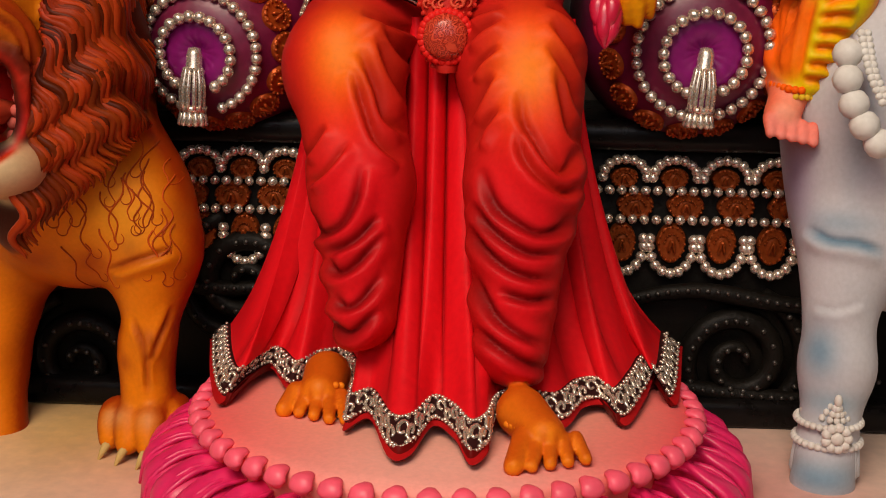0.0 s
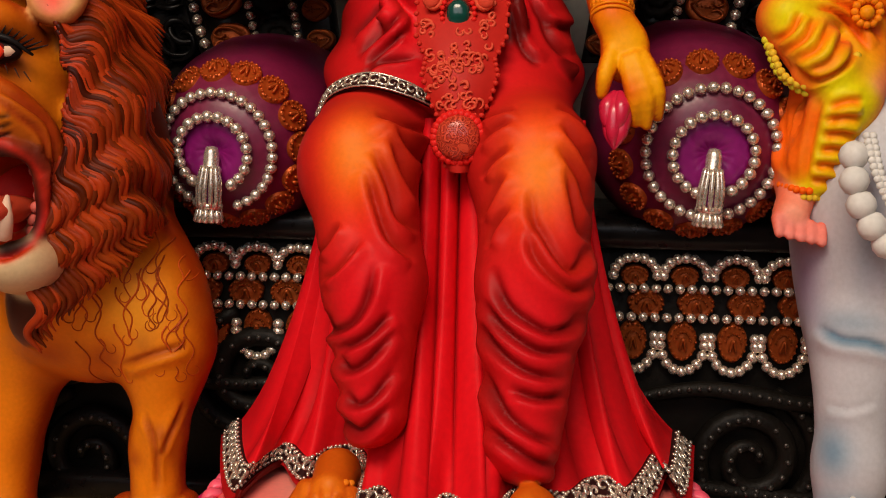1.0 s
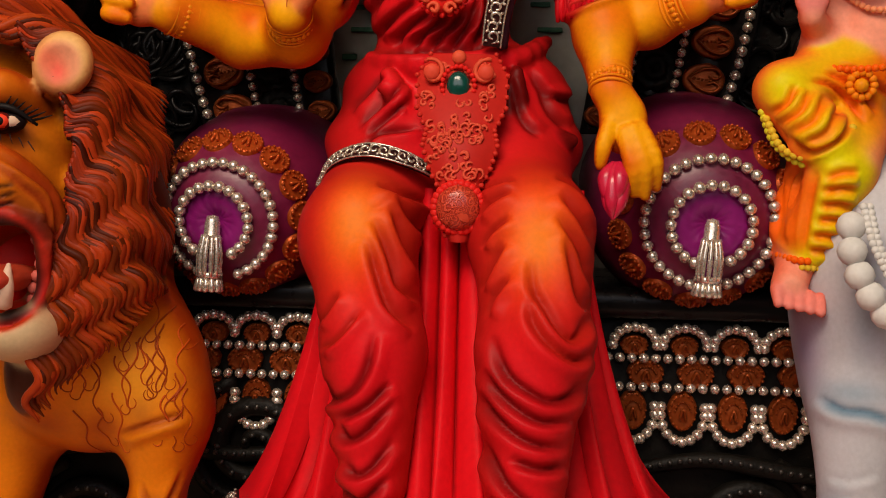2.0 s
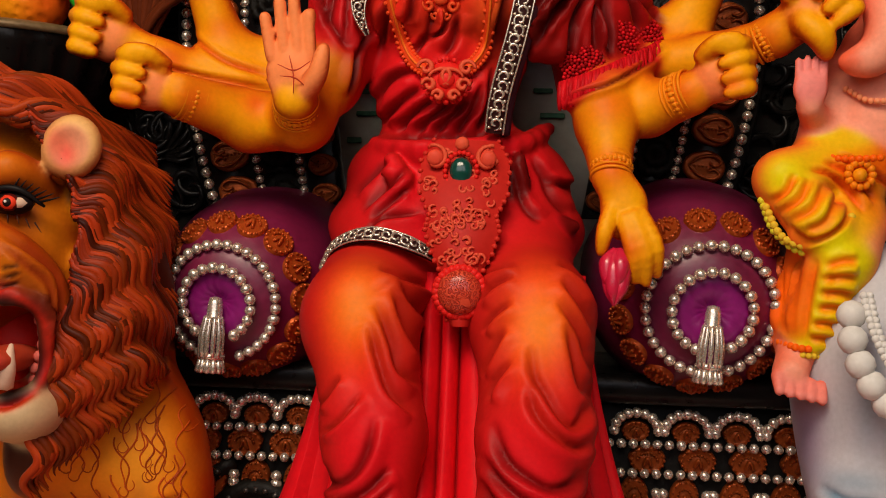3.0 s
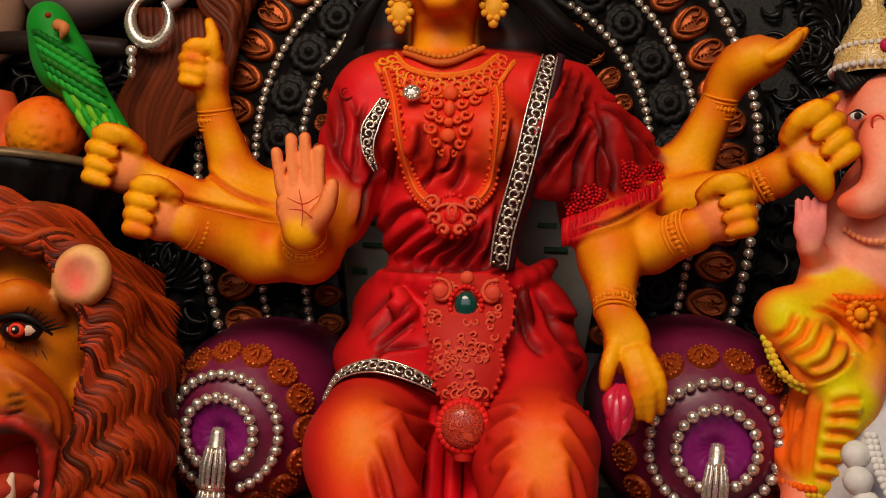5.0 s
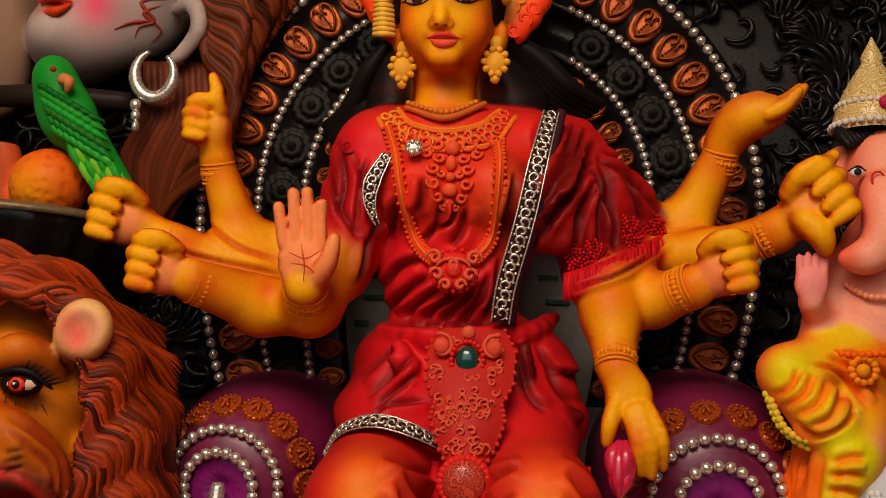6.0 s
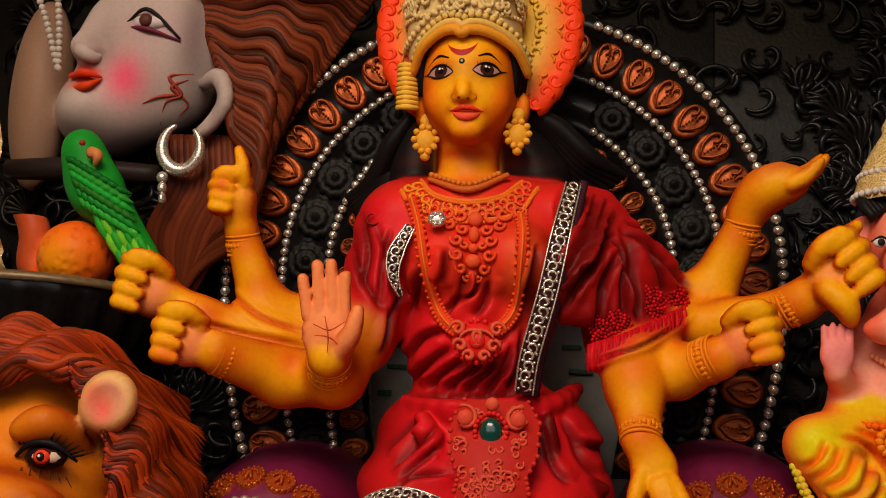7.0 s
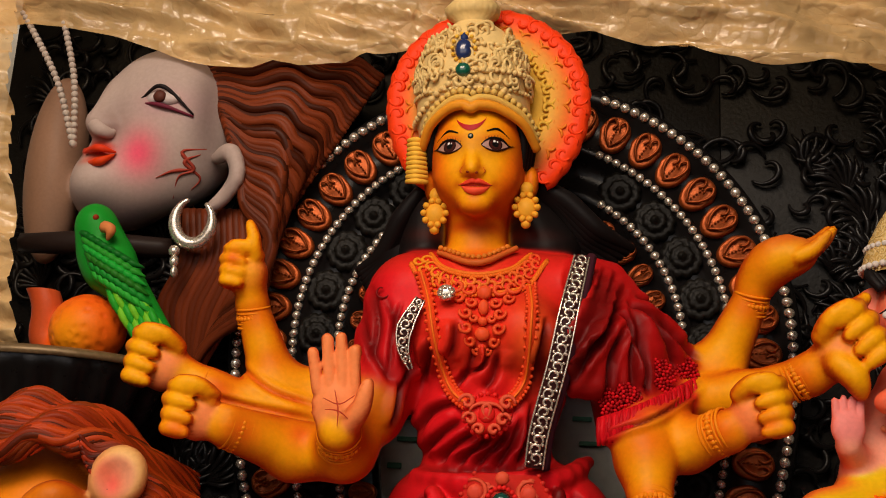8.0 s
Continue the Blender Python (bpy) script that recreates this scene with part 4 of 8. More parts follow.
    # second right arm
    c.cap((0.264, -0.080, 1.127), (0.298, -0.100, 1.103), 0.044, 0.042, SKIN, 0.02)
    c.cap((0.298, -0.100, 1.103), (0.357, -0.150, 1.121), 0.04, 0.034, SKIN, 0.02)
    fist(c, (0.394, -0.165, 1.148), 1, 1.0, -12)
    bracelet(h, (0.353, -0.148, 1.123), (0.330, -0.130, 1.114), 0.037, RUST)
    # third right arm
    c.cap((0.314, -0.020, 1.184), (0.393, -0.040, 1.193), 0.04, 0.038, SKIN, 0.02)
    c.cap((0.393, -0.040, 1.193), (0.489, -0.100, 1.220), 0.036, 0.03, SKIN, 0.02)
    fist(c, (0.538, -0.130, 1.258), 1, 1.15, -35)
    c.cap((0.489, -0.100, 1.220), (0.531, -0.120, 1.251), 0.03, 0.034, SKIN, 0.02)
    c.rope([(0.505, -0.140, 1.268), (0.536, -0.150, 1.302), (0.568, -0.140, 1.336)], [0.014, 0.013, 0.011], SKIN, 0.006, 7)
    c.rope([(0.521, -0.150, 1.231), (0.544, -0.160, 1.208), (0.555, -0.150, 1.184)], [0.02, 0.018, 0.01], SKIN, 0.01, 7)
    bracelet(h, (0.484, -0.100, 1.217), (0.460, -0.090, 1.205), 0.033, RUST)
    # raised right arm with an open palm
    c.cap((0.259, 0.030, 1.208), (0.352, 0.020, 1.239), 0.045, 0.045, SKIN, 0.03)
    c.cap((0.367, 0.020, 1.254), (0.417, -0.020, 1.368), 0.044, 0.028, SKIN, 0.03)
    bracelet(h, (0.415, -0.020, 1.363), (0.411, -0.010, 1.341), 0.031, RUST)
    c.rope([(0.419, -0.020, 1.388), (0.450, -0.050, 1.418), (0.490, -0.070, 1.425)], [0.028, 0.032, 0.022], SKIN, 0.02, 8)
    for a, b in (((0.481, -0.090, 1.415), (0.525, -0.100, 1.451)), ((0.493, -0.075, 1.424), (0.536, -0.080, 1.462)), ((0.502, -0.055, 1.434), (0.543, -0.055, 1.471)), ((0.501, -0.040, 1.443), (0.540, -0.035, 1.477))):
        c.rope([a, (np.array(a) + np.array(b)) / 2 + (0, 0, -0.006), b], [0.014, 0.012, 0.008], SKIN, 0.005, 6)
    c.rope([(0.428, -0.060, 1.407), (0.440, -0.070, 1.434), (0.468, -0.070, 1.449)], [0.012, 0.012, 0.009], RUST, 0.006, 6)
    c.spray((0.483, -0.060, 1.447), (0.07, 0.06, 0.018), (0.6, 0.1, 0.02), 0.9)
    # legs: thighs, knees, shins
    c.cap((-0.082, -0.050, 0.888), (-0.132, -0.200, 0.758), 0.1, 0.082, RED, 0.04)
    c.cap((0.083, -0.050, 0.895), (0.120, -0.200, 0.770), 0.1, 0.085, RED, 0.04)
    c.cap((-0.122, -0.215, 0.779), (-0.089, -0.290, 0.606), 0.083, 0.07, RED, 0.03)
    c.cap((-0.089, -0.290, 0.606), (-0.076, -0.360, 0.437), 0.07, 0.045, RED, 0.03)
    c.cap((0.135, -0.215, 0.783), (0.136, -0.290, 0.612), 0.088, 0.076, RED, 0.03)
    c.cap((0.136, -0.290, 0.612), (0.127, -0.380, 0.401), 0.076, 0.05, RED, 0.03)
    c.spray((-0.116, -0.300, 0.785), (0.055, 0.09, 0.09), ORANGE, 0.85)
    c.spray((-0.119, -0.300, 0.794), (0.035, 0.09, 0.05), (0.95, 0.27, 0.008), 0.7)
    c.spray((0.138, -0.300, 0.785), (0.055, 0.09, 0.1), ORANGE, 0.85)
    c.spray((0.139, -0.300, 0.772), (0.035, 0.09, 0.05), (0.95, 0.27, 0.008), 0.7)
    c.spray((0.051, -0.130, 1.259), (0.03, 0.08, 0.07), (0.8, 0.16, 0.02), 0.8)
    # folds pressed into the cloth, their grooves shaded in the paint: shins and knees
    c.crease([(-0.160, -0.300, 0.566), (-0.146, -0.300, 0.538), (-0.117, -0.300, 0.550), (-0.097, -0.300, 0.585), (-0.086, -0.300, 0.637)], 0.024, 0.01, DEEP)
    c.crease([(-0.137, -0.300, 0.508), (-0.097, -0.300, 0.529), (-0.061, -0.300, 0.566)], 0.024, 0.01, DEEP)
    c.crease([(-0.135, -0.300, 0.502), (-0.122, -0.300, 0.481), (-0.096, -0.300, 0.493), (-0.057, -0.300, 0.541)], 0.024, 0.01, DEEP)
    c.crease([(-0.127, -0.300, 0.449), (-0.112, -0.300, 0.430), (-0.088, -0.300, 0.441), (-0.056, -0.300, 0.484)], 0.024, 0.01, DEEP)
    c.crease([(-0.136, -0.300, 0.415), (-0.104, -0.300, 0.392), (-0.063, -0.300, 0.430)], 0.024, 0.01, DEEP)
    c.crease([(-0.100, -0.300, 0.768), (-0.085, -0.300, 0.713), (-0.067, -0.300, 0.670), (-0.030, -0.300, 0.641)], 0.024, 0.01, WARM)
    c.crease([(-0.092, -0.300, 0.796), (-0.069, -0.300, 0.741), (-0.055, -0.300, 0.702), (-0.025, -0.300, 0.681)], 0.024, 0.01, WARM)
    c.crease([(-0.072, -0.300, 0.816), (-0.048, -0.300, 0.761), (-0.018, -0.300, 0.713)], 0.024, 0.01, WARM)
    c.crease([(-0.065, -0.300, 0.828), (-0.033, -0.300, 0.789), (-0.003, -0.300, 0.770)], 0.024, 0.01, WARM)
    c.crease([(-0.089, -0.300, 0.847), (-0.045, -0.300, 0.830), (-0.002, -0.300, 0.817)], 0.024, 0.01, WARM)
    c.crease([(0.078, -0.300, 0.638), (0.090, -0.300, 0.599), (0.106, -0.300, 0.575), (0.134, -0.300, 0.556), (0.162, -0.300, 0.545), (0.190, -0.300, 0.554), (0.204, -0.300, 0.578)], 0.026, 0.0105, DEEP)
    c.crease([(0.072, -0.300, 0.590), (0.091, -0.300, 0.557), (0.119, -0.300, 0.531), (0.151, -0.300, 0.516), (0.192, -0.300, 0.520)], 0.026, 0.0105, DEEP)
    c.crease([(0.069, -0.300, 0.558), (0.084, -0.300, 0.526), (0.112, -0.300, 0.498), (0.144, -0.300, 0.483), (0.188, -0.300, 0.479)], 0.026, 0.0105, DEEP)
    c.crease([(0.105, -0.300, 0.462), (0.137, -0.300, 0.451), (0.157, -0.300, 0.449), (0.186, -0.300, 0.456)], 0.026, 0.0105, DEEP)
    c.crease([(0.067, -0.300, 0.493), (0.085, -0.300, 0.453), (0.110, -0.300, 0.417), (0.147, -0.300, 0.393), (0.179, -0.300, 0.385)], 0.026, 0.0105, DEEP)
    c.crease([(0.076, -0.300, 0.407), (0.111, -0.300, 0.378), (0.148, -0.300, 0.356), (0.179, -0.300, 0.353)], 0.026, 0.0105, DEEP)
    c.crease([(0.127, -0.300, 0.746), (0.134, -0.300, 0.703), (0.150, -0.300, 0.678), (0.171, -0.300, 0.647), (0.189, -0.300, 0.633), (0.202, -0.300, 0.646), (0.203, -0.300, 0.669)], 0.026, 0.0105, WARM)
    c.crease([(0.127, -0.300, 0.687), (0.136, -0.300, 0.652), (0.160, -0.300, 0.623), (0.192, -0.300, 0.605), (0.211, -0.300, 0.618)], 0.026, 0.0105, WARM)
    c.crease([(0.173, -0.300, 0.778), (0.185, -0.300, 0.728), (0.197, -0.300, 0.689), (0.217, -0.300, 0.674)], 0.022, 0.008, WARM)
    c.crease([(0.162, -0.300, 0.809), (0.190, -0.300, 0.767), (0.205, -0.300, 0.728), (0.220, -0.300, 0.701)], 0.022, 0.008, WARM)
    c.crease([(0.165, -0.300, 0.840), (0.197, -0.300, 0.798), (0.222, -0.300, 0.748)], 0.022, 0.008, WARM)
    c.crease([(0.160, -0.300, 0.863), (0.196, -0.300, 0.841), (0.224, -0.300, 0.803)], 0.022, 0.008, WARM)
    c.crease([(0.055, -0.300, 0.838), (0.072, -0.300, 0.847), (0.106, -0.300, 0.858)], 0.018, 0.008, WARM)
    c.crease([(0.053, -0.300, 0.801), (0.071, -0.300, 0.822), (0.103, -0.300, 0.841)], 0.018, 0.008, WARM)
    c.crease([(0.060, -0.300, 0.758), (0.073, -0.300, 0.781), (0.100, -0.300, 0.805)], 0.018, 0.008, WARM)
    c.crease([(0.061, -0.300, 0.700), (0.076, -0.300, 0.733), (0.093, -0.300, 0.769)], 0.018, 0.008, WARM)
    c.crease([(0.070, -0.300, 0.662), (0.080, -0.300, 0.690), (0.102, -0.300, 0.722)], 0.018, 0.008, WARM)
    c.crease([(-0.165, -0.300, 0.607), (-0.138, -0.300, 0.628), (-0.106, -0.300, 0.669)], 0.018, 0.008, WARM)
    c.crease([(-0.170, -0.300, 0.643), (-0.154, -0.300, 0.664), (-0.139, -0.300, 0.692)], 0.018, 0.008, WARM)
    # folds over the trunk, shawl and hips, groove shading in their colour
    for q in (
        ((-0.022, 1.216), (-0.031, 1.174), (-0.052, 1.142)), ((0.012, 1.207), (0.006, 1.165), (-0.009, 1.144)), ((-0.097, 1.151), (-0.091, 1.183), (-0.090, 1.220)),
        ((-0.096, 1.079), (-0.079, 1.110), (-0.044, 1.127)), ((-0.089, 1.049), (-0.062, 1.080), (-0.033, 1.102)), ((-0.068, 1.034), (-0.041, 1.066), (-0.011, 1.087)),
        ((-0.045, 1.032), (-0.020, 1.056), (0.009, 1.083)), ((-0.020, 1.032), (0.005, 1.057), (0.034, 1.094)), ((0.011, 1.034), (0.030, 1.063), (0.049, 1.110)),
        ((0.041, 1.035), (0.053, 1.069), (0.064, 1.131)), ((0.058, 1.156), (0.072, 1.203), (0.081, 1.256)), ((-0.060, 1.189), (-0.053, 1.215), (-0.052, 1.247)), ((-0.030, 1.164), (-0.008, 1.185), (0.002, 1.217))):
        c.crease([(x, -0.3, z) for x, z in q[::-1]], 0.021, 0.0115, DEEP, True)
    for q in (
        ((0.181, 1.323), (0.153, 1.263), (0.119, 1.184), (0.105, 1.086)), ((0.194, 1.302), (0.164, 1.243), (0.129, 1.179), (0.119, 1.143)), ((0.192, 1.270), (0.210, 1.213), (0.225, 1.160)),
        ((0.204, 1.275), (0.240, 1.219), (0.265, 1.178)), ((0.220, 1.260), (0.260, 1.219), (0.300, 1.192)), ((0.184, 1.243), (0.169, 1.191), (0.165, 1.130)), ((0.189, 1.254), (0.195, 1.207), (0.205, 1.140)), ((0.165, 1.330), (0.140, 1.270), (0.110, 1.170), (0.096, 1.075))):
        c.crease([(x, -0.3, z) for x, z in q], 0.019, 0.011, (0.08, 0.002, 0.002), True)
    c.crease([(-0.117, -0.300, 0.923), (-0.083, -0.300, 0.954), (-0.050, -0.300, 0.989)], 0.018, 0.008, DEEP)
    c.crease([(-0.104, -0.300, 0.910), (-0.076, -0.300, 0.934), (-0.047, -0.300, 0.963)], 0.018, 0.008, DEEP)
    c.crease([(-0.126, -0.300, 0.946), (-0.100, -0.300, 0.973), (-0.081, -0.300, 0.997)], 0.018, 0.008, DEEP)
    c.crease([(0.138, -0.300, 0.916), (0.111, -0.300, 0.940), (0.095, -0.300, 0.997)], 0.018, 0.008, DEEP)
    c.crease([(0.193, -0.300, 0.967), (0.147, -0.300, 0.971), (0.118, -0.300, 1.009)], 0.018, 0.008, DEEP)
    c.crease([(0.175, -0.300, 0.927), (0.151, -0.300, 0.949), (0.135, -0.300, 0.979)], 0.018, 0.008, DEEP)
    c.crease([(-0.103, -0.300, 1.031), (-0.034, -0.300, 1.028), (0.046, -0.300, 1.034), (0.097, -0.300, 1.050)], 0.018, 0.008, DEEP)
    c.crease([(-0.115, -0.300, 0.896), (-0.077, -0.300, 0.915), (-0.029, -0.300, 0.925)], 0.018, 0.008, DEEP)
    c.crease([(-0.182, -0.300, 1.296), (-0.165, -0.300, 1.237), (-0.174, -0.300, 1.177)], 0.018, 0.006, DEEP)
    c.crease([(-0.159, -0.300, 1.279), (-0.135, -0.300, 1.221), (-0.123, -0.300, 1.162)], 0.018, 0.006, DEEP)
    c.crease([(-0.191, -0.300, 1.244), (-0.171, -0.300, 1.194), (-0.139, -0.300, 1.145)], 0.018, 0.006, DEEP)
    # sash round the hips
    c.rope([(-0.130, -0.060, 1.042), (-0.046, -0.115, 1.024), (0.035, -0.115, 1.030), (0.105, -0.090, 1.046), (0.146, 0.000, 1.079)], [0.012, 0.014, 0.014, 0.013, 0.011], RED, 0.014, 14)
    c.rope([(0.102, -0.120, 1.018), (0.095, -0.120, 0.956), (0.128, -0.120, 0.914), (0.189, -0.100, 0.917)], [0.01, 0.014, 0.014, 0.01], DEEP, 0.012, 12)
    c.rope([(-0.098, -0.120, 1.011), (-0.082, -0.130, 0.966), (-0.138, -0.120, 0.894)], [0.012, 0.014, 0.01], RED, 0.012, 10)
    # feet
    FOOT = (0.85, 0.24, 0.01)
    for heel, toe, s in (((-0.136, -0.310, 0.325), (-0.141, -0.385, 0.298), -1), ((0.142, -0.440, 0.315), (0.189, -0.530, 0.313), 1)):
        heel, toe = np.array(heel), np.array(toe)
        heel[2], toe[2] = 0.335, 0.318
        c.cap(heel, toe * 0.6 + heel * 0.4, 0.034, 0.028, FOOT, 0.02)
        for k in range(5):
            q = heel * 0.25 + toe * 0.75 + np.array((s * (k - 2) * 0.0165, 0.004 * abs(k - 1), 0.0))
            e = q + np.array((s * (k - 2) * 0.006, -0.045 + 0.006 * k, -0.012))
            r = 0.015 if k == (0 if s > 0 else 4) else 0.0102
            c.cap(q, e + (0, -0.008, -0.004), r, r * 0.85, FOOT, 0.003)
            # shading between the toes, put into the colour
            c.spray(q + (0.5 * s * 0.0165, -0.02, 0.0), (0.004, 0.03, 0.02), (0.6, 0.08, 0.004), 0.7)
    # rust at joints, cuffs and fingertips: airbrushing, with shading put into the colour
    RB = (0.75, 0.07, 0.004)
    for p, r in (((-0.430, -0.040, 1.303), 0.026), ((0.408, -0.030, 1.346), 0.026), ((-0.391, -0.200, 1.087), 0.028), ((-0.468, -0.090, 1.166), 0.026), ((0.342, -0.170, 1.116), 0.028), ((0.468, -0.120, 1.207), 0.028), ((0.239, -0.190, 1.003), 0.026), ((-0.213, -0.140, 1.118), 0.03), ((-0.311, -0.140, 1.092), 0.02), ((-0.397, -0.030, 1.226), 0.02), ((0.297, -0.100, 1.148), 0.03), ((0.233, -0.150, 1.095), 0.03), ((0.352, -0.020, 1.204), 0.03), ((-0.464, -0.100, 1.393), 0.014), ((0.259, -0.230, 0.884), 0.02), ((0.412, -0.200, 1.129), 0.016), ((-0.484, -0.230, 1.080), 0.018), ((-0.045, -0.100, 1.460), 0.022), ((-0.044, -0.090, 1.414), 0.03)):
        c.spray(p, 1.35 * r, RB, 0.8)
    for p in ((-0.051, -0.120, 1.477), (-0.122, -0.100, 1.555), (0.015, -0.100, 1.561), (-0.102, -0.130, 1.610), (-0.016, -0.130, 1.611)):
        c.spray(p, 0.02, (0.85, 0.2, 0.005), 0.5)
    # shade under the chin, put into the colour as rust
    c.spray((-0.053, -0.070, 1.464), (0.06, 0.05, 0.013), (0.66, 0.08, 0.004), 0.85)
    # deep pleats of the shawl and the sleeve, shaded in the colour
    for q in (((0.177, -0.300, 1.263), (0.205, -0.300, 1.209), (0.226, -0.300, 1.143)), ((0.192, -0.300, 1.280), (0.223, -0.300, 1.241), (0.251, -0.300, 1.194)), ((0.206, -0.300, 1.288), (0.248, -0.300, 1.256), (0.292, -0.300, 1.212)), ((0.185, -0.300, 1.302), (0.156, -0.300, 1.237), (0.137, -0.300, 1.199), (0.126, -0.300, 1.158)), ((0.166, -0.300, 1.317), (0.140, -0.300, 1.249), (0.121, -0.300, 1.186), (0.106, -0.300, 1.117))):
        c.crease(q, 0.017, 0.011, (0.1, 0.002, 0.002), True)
    # dark line along the sleeve hem, above the forearms
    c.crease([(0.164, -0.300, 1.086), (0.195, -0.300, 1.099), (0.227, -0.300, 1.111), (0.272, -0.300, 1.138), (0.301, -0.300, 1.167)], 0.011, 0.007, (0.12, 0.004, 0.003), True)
    # dark zone of shade between shawl and body, put into the colour
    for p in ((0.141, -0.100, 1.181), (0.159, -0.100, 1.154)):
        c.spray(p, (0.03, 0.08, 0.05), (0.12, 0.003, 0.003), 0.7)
    # inner sides of the sleeves darkened too: shading put into the colour
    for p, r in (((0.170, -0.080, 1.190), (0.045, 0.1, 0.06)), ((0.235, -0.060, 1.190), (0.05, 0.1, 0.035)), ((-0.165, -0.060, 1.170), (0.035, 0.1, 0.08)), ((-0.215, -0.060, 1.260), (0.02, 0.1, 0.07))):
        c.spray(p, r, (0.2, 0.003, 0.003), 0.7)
    # rust lines where the arms part, a shading put into the colour
    for q in (((-0.371, -0.300, 1.168), (-0.320, -0.300, 1.132), (-0.251, -0.300, 1.111)), ((-0.417, -0.300, 1.124), (-0.343, -0.300, 1.108), (-0.249, -0.300, 1.091))):
        c.crease(q, 0.016, 0.005, (0.6, 0.06, 0.004), True)
    # the near sleeve: fold shading in the colour, and its edge against the bare elbow
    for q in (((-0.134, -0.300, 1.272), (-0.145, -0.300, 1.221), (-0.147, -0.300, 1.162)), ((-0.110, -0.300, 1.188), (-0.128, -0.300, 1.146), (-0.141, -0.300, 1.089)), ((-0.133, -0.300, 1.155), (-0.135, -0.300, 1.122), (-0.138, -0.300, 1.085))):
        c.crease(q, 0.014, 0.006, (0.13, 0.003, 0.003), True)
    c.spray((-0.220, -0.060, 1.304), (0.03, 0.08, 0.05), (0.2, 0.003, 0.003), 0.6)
    # rust shading put into the colour: beside and under the nose, along the cheeks
    for p, r in (((-0.071, -0.125, 1.545), 0.009), ((-0.041, -0.125, 1.545), 0.009), ((-0.055, -0.130, 1.534), 0.008), ((-0.053, -0.130, 1.500), 0.01)):
        c.spray(p, (r, 0.03, 0.6 * r), (0.6, 0.08, 0.006), 0.75)
    for p in ((-0.127, -0.090, 1.538), (0.015, -0.090, 1.542), (0.004, -0.080, 1.517)):
        c.spray(p, (0.02, 0.06, 0.035), (0.88, 0.16, 0.004), 0.7)
    # airbrushed warmth on the limbs
    for p in ((-0.391, 0.000, 1.182), (-0.303, -0.020, 1.134), (-0.248, -0.100, 1.126)):
        c.spray(p, 0.05, (0.7, 0.14, 0.01), 0.6)
    for p in ((-0.042, -0.070, 1.444), (-0.136, -0.060, 1.548), (0.026, -0.060, 1.550)):
        c.spray(p, 0.028, (0.72, 0.2, 0.015), 0.5)
    # smoky lids, a blush along the jaw, and the chin's shade painted in rust
    for x in (-0.097, -0.019):
        c.spray((x, -0.125, 1.588), (0.031, 0.03, 0.017), (0.30, 0.035, 0.004), 0.75)
        c.spray((x, -0.125, 1.601), (0.024, 0.03, 0.006), (0.75, 0.12, 0.008), 0.7)
    c.spray((-0.050, -0.080, 1.466), (0.075, 0.07, 0.012), (0.55, 0.05, 0.003), 0.85)
    for x in (-0.080, -0.018):
        c.spray((x, -0.125, 1.521), (0.007, 0.03, 0.007), (0.6, 0.06, 0.004), 0.7)
    # contour shading on limbs, face and cloth, put into the colour
    c.shade_contours(SKIN, (0.66, 0.07, 0.003), 0.3, 0.95)
    for p in ((-0.120, -0.085, 1.560), (-0.108, -0.095, 1.520), (0.022, -0.085, 1.560), (0.010, -0.095, 1.520), (-0.115, -0.09, 1.635), (0.012, -0.09, 1.635)):
        c.spray(p, (0.022, 0.05, 0.03), (0.88, 0.13, 0.004), 0.75)
    c.shade_contours(RED, DEEP, 0.12, 0.4)
    c.shade_contours(CRIMSON, DEEP, 0.12, 0.4)
    c.spray((-0.025, -0.120, 1.280), (0.085, 0.1, 0.085), (0.80, 0.04, 0.010), 0.75)
    v, f, col = c.skin()
    h.put(v, (f,), col, 0)

    # flared skirt in deep pleats, with its scalloped silver hem
    N, M = 1000, 72
    cx, cy = 0.012, -0.10
    th = np.linspace(-1.68, 1.68, N)
    run = th + 0.05 * np.sin(5 * th) + 0.03 * np.sin(11 * th + 1)
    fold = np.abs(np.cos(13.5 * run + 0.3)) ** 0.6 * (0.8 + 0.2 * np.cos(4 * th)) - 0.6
    # the ruffled hem, winding over the disc round both feet
    hem = spline([(x, y, 0.0) for x, y in (
        (-0.363, -0.10), (-0.318, -0.269), (-0.280, -0.365), (-0.262, -0.285), (-0.236, -0.233), (-0.192, -0.303), (-0.164, -0.238), (-0.118, -0.225), (-0.088, -0.323), (-0.092, -0.455), (-0.060, -0.437), (-0.022, -0.545),
        (0.004, -0.540), (0.027, -0.456), (0.057, -0.492), (0.080, -0.560), (0.100, -0.525), (0.104, -0.446), (0.132, -0.406), (0.196, -0.425), (0.228, -0.357), (0.260, -0.345), (0.284, -0.398), (0.319, -0.304), (0.346, -0.215), (0.366, -0.290), (0.405, -0.06))], N)
    pad = np.pad(hem, ((90, 90), (0, 0)), mode="edge")
    calm = np.stack([np.convolve(pad[:, i], np.hanning(181) / np.hanning(181).sum(), "valid") for i in range(3)], -1)
    ruff = hem - calm
    top = np.c_[cx + 0.19 * np.sin(th), -0.06 - 0.11 * np.cos(th), np.zeros(N)]
    grid = []
    for s in np.linspace(0, 1, M):
        w = 0.5 * (1 + math.tanh((s - 0.84) * 9))
        g = s ** 1.6
        p = top * (1 - g) + calm * g + ruff * (0.2 * s + 0.85 * s ** 5)
        k = 0.034 * fold * math.sin(math.pi * min(s + 0.12, 1) ** 0.8) ** 0.5 * (1 - w)
        p[:, 0] += np.sin(th) * k
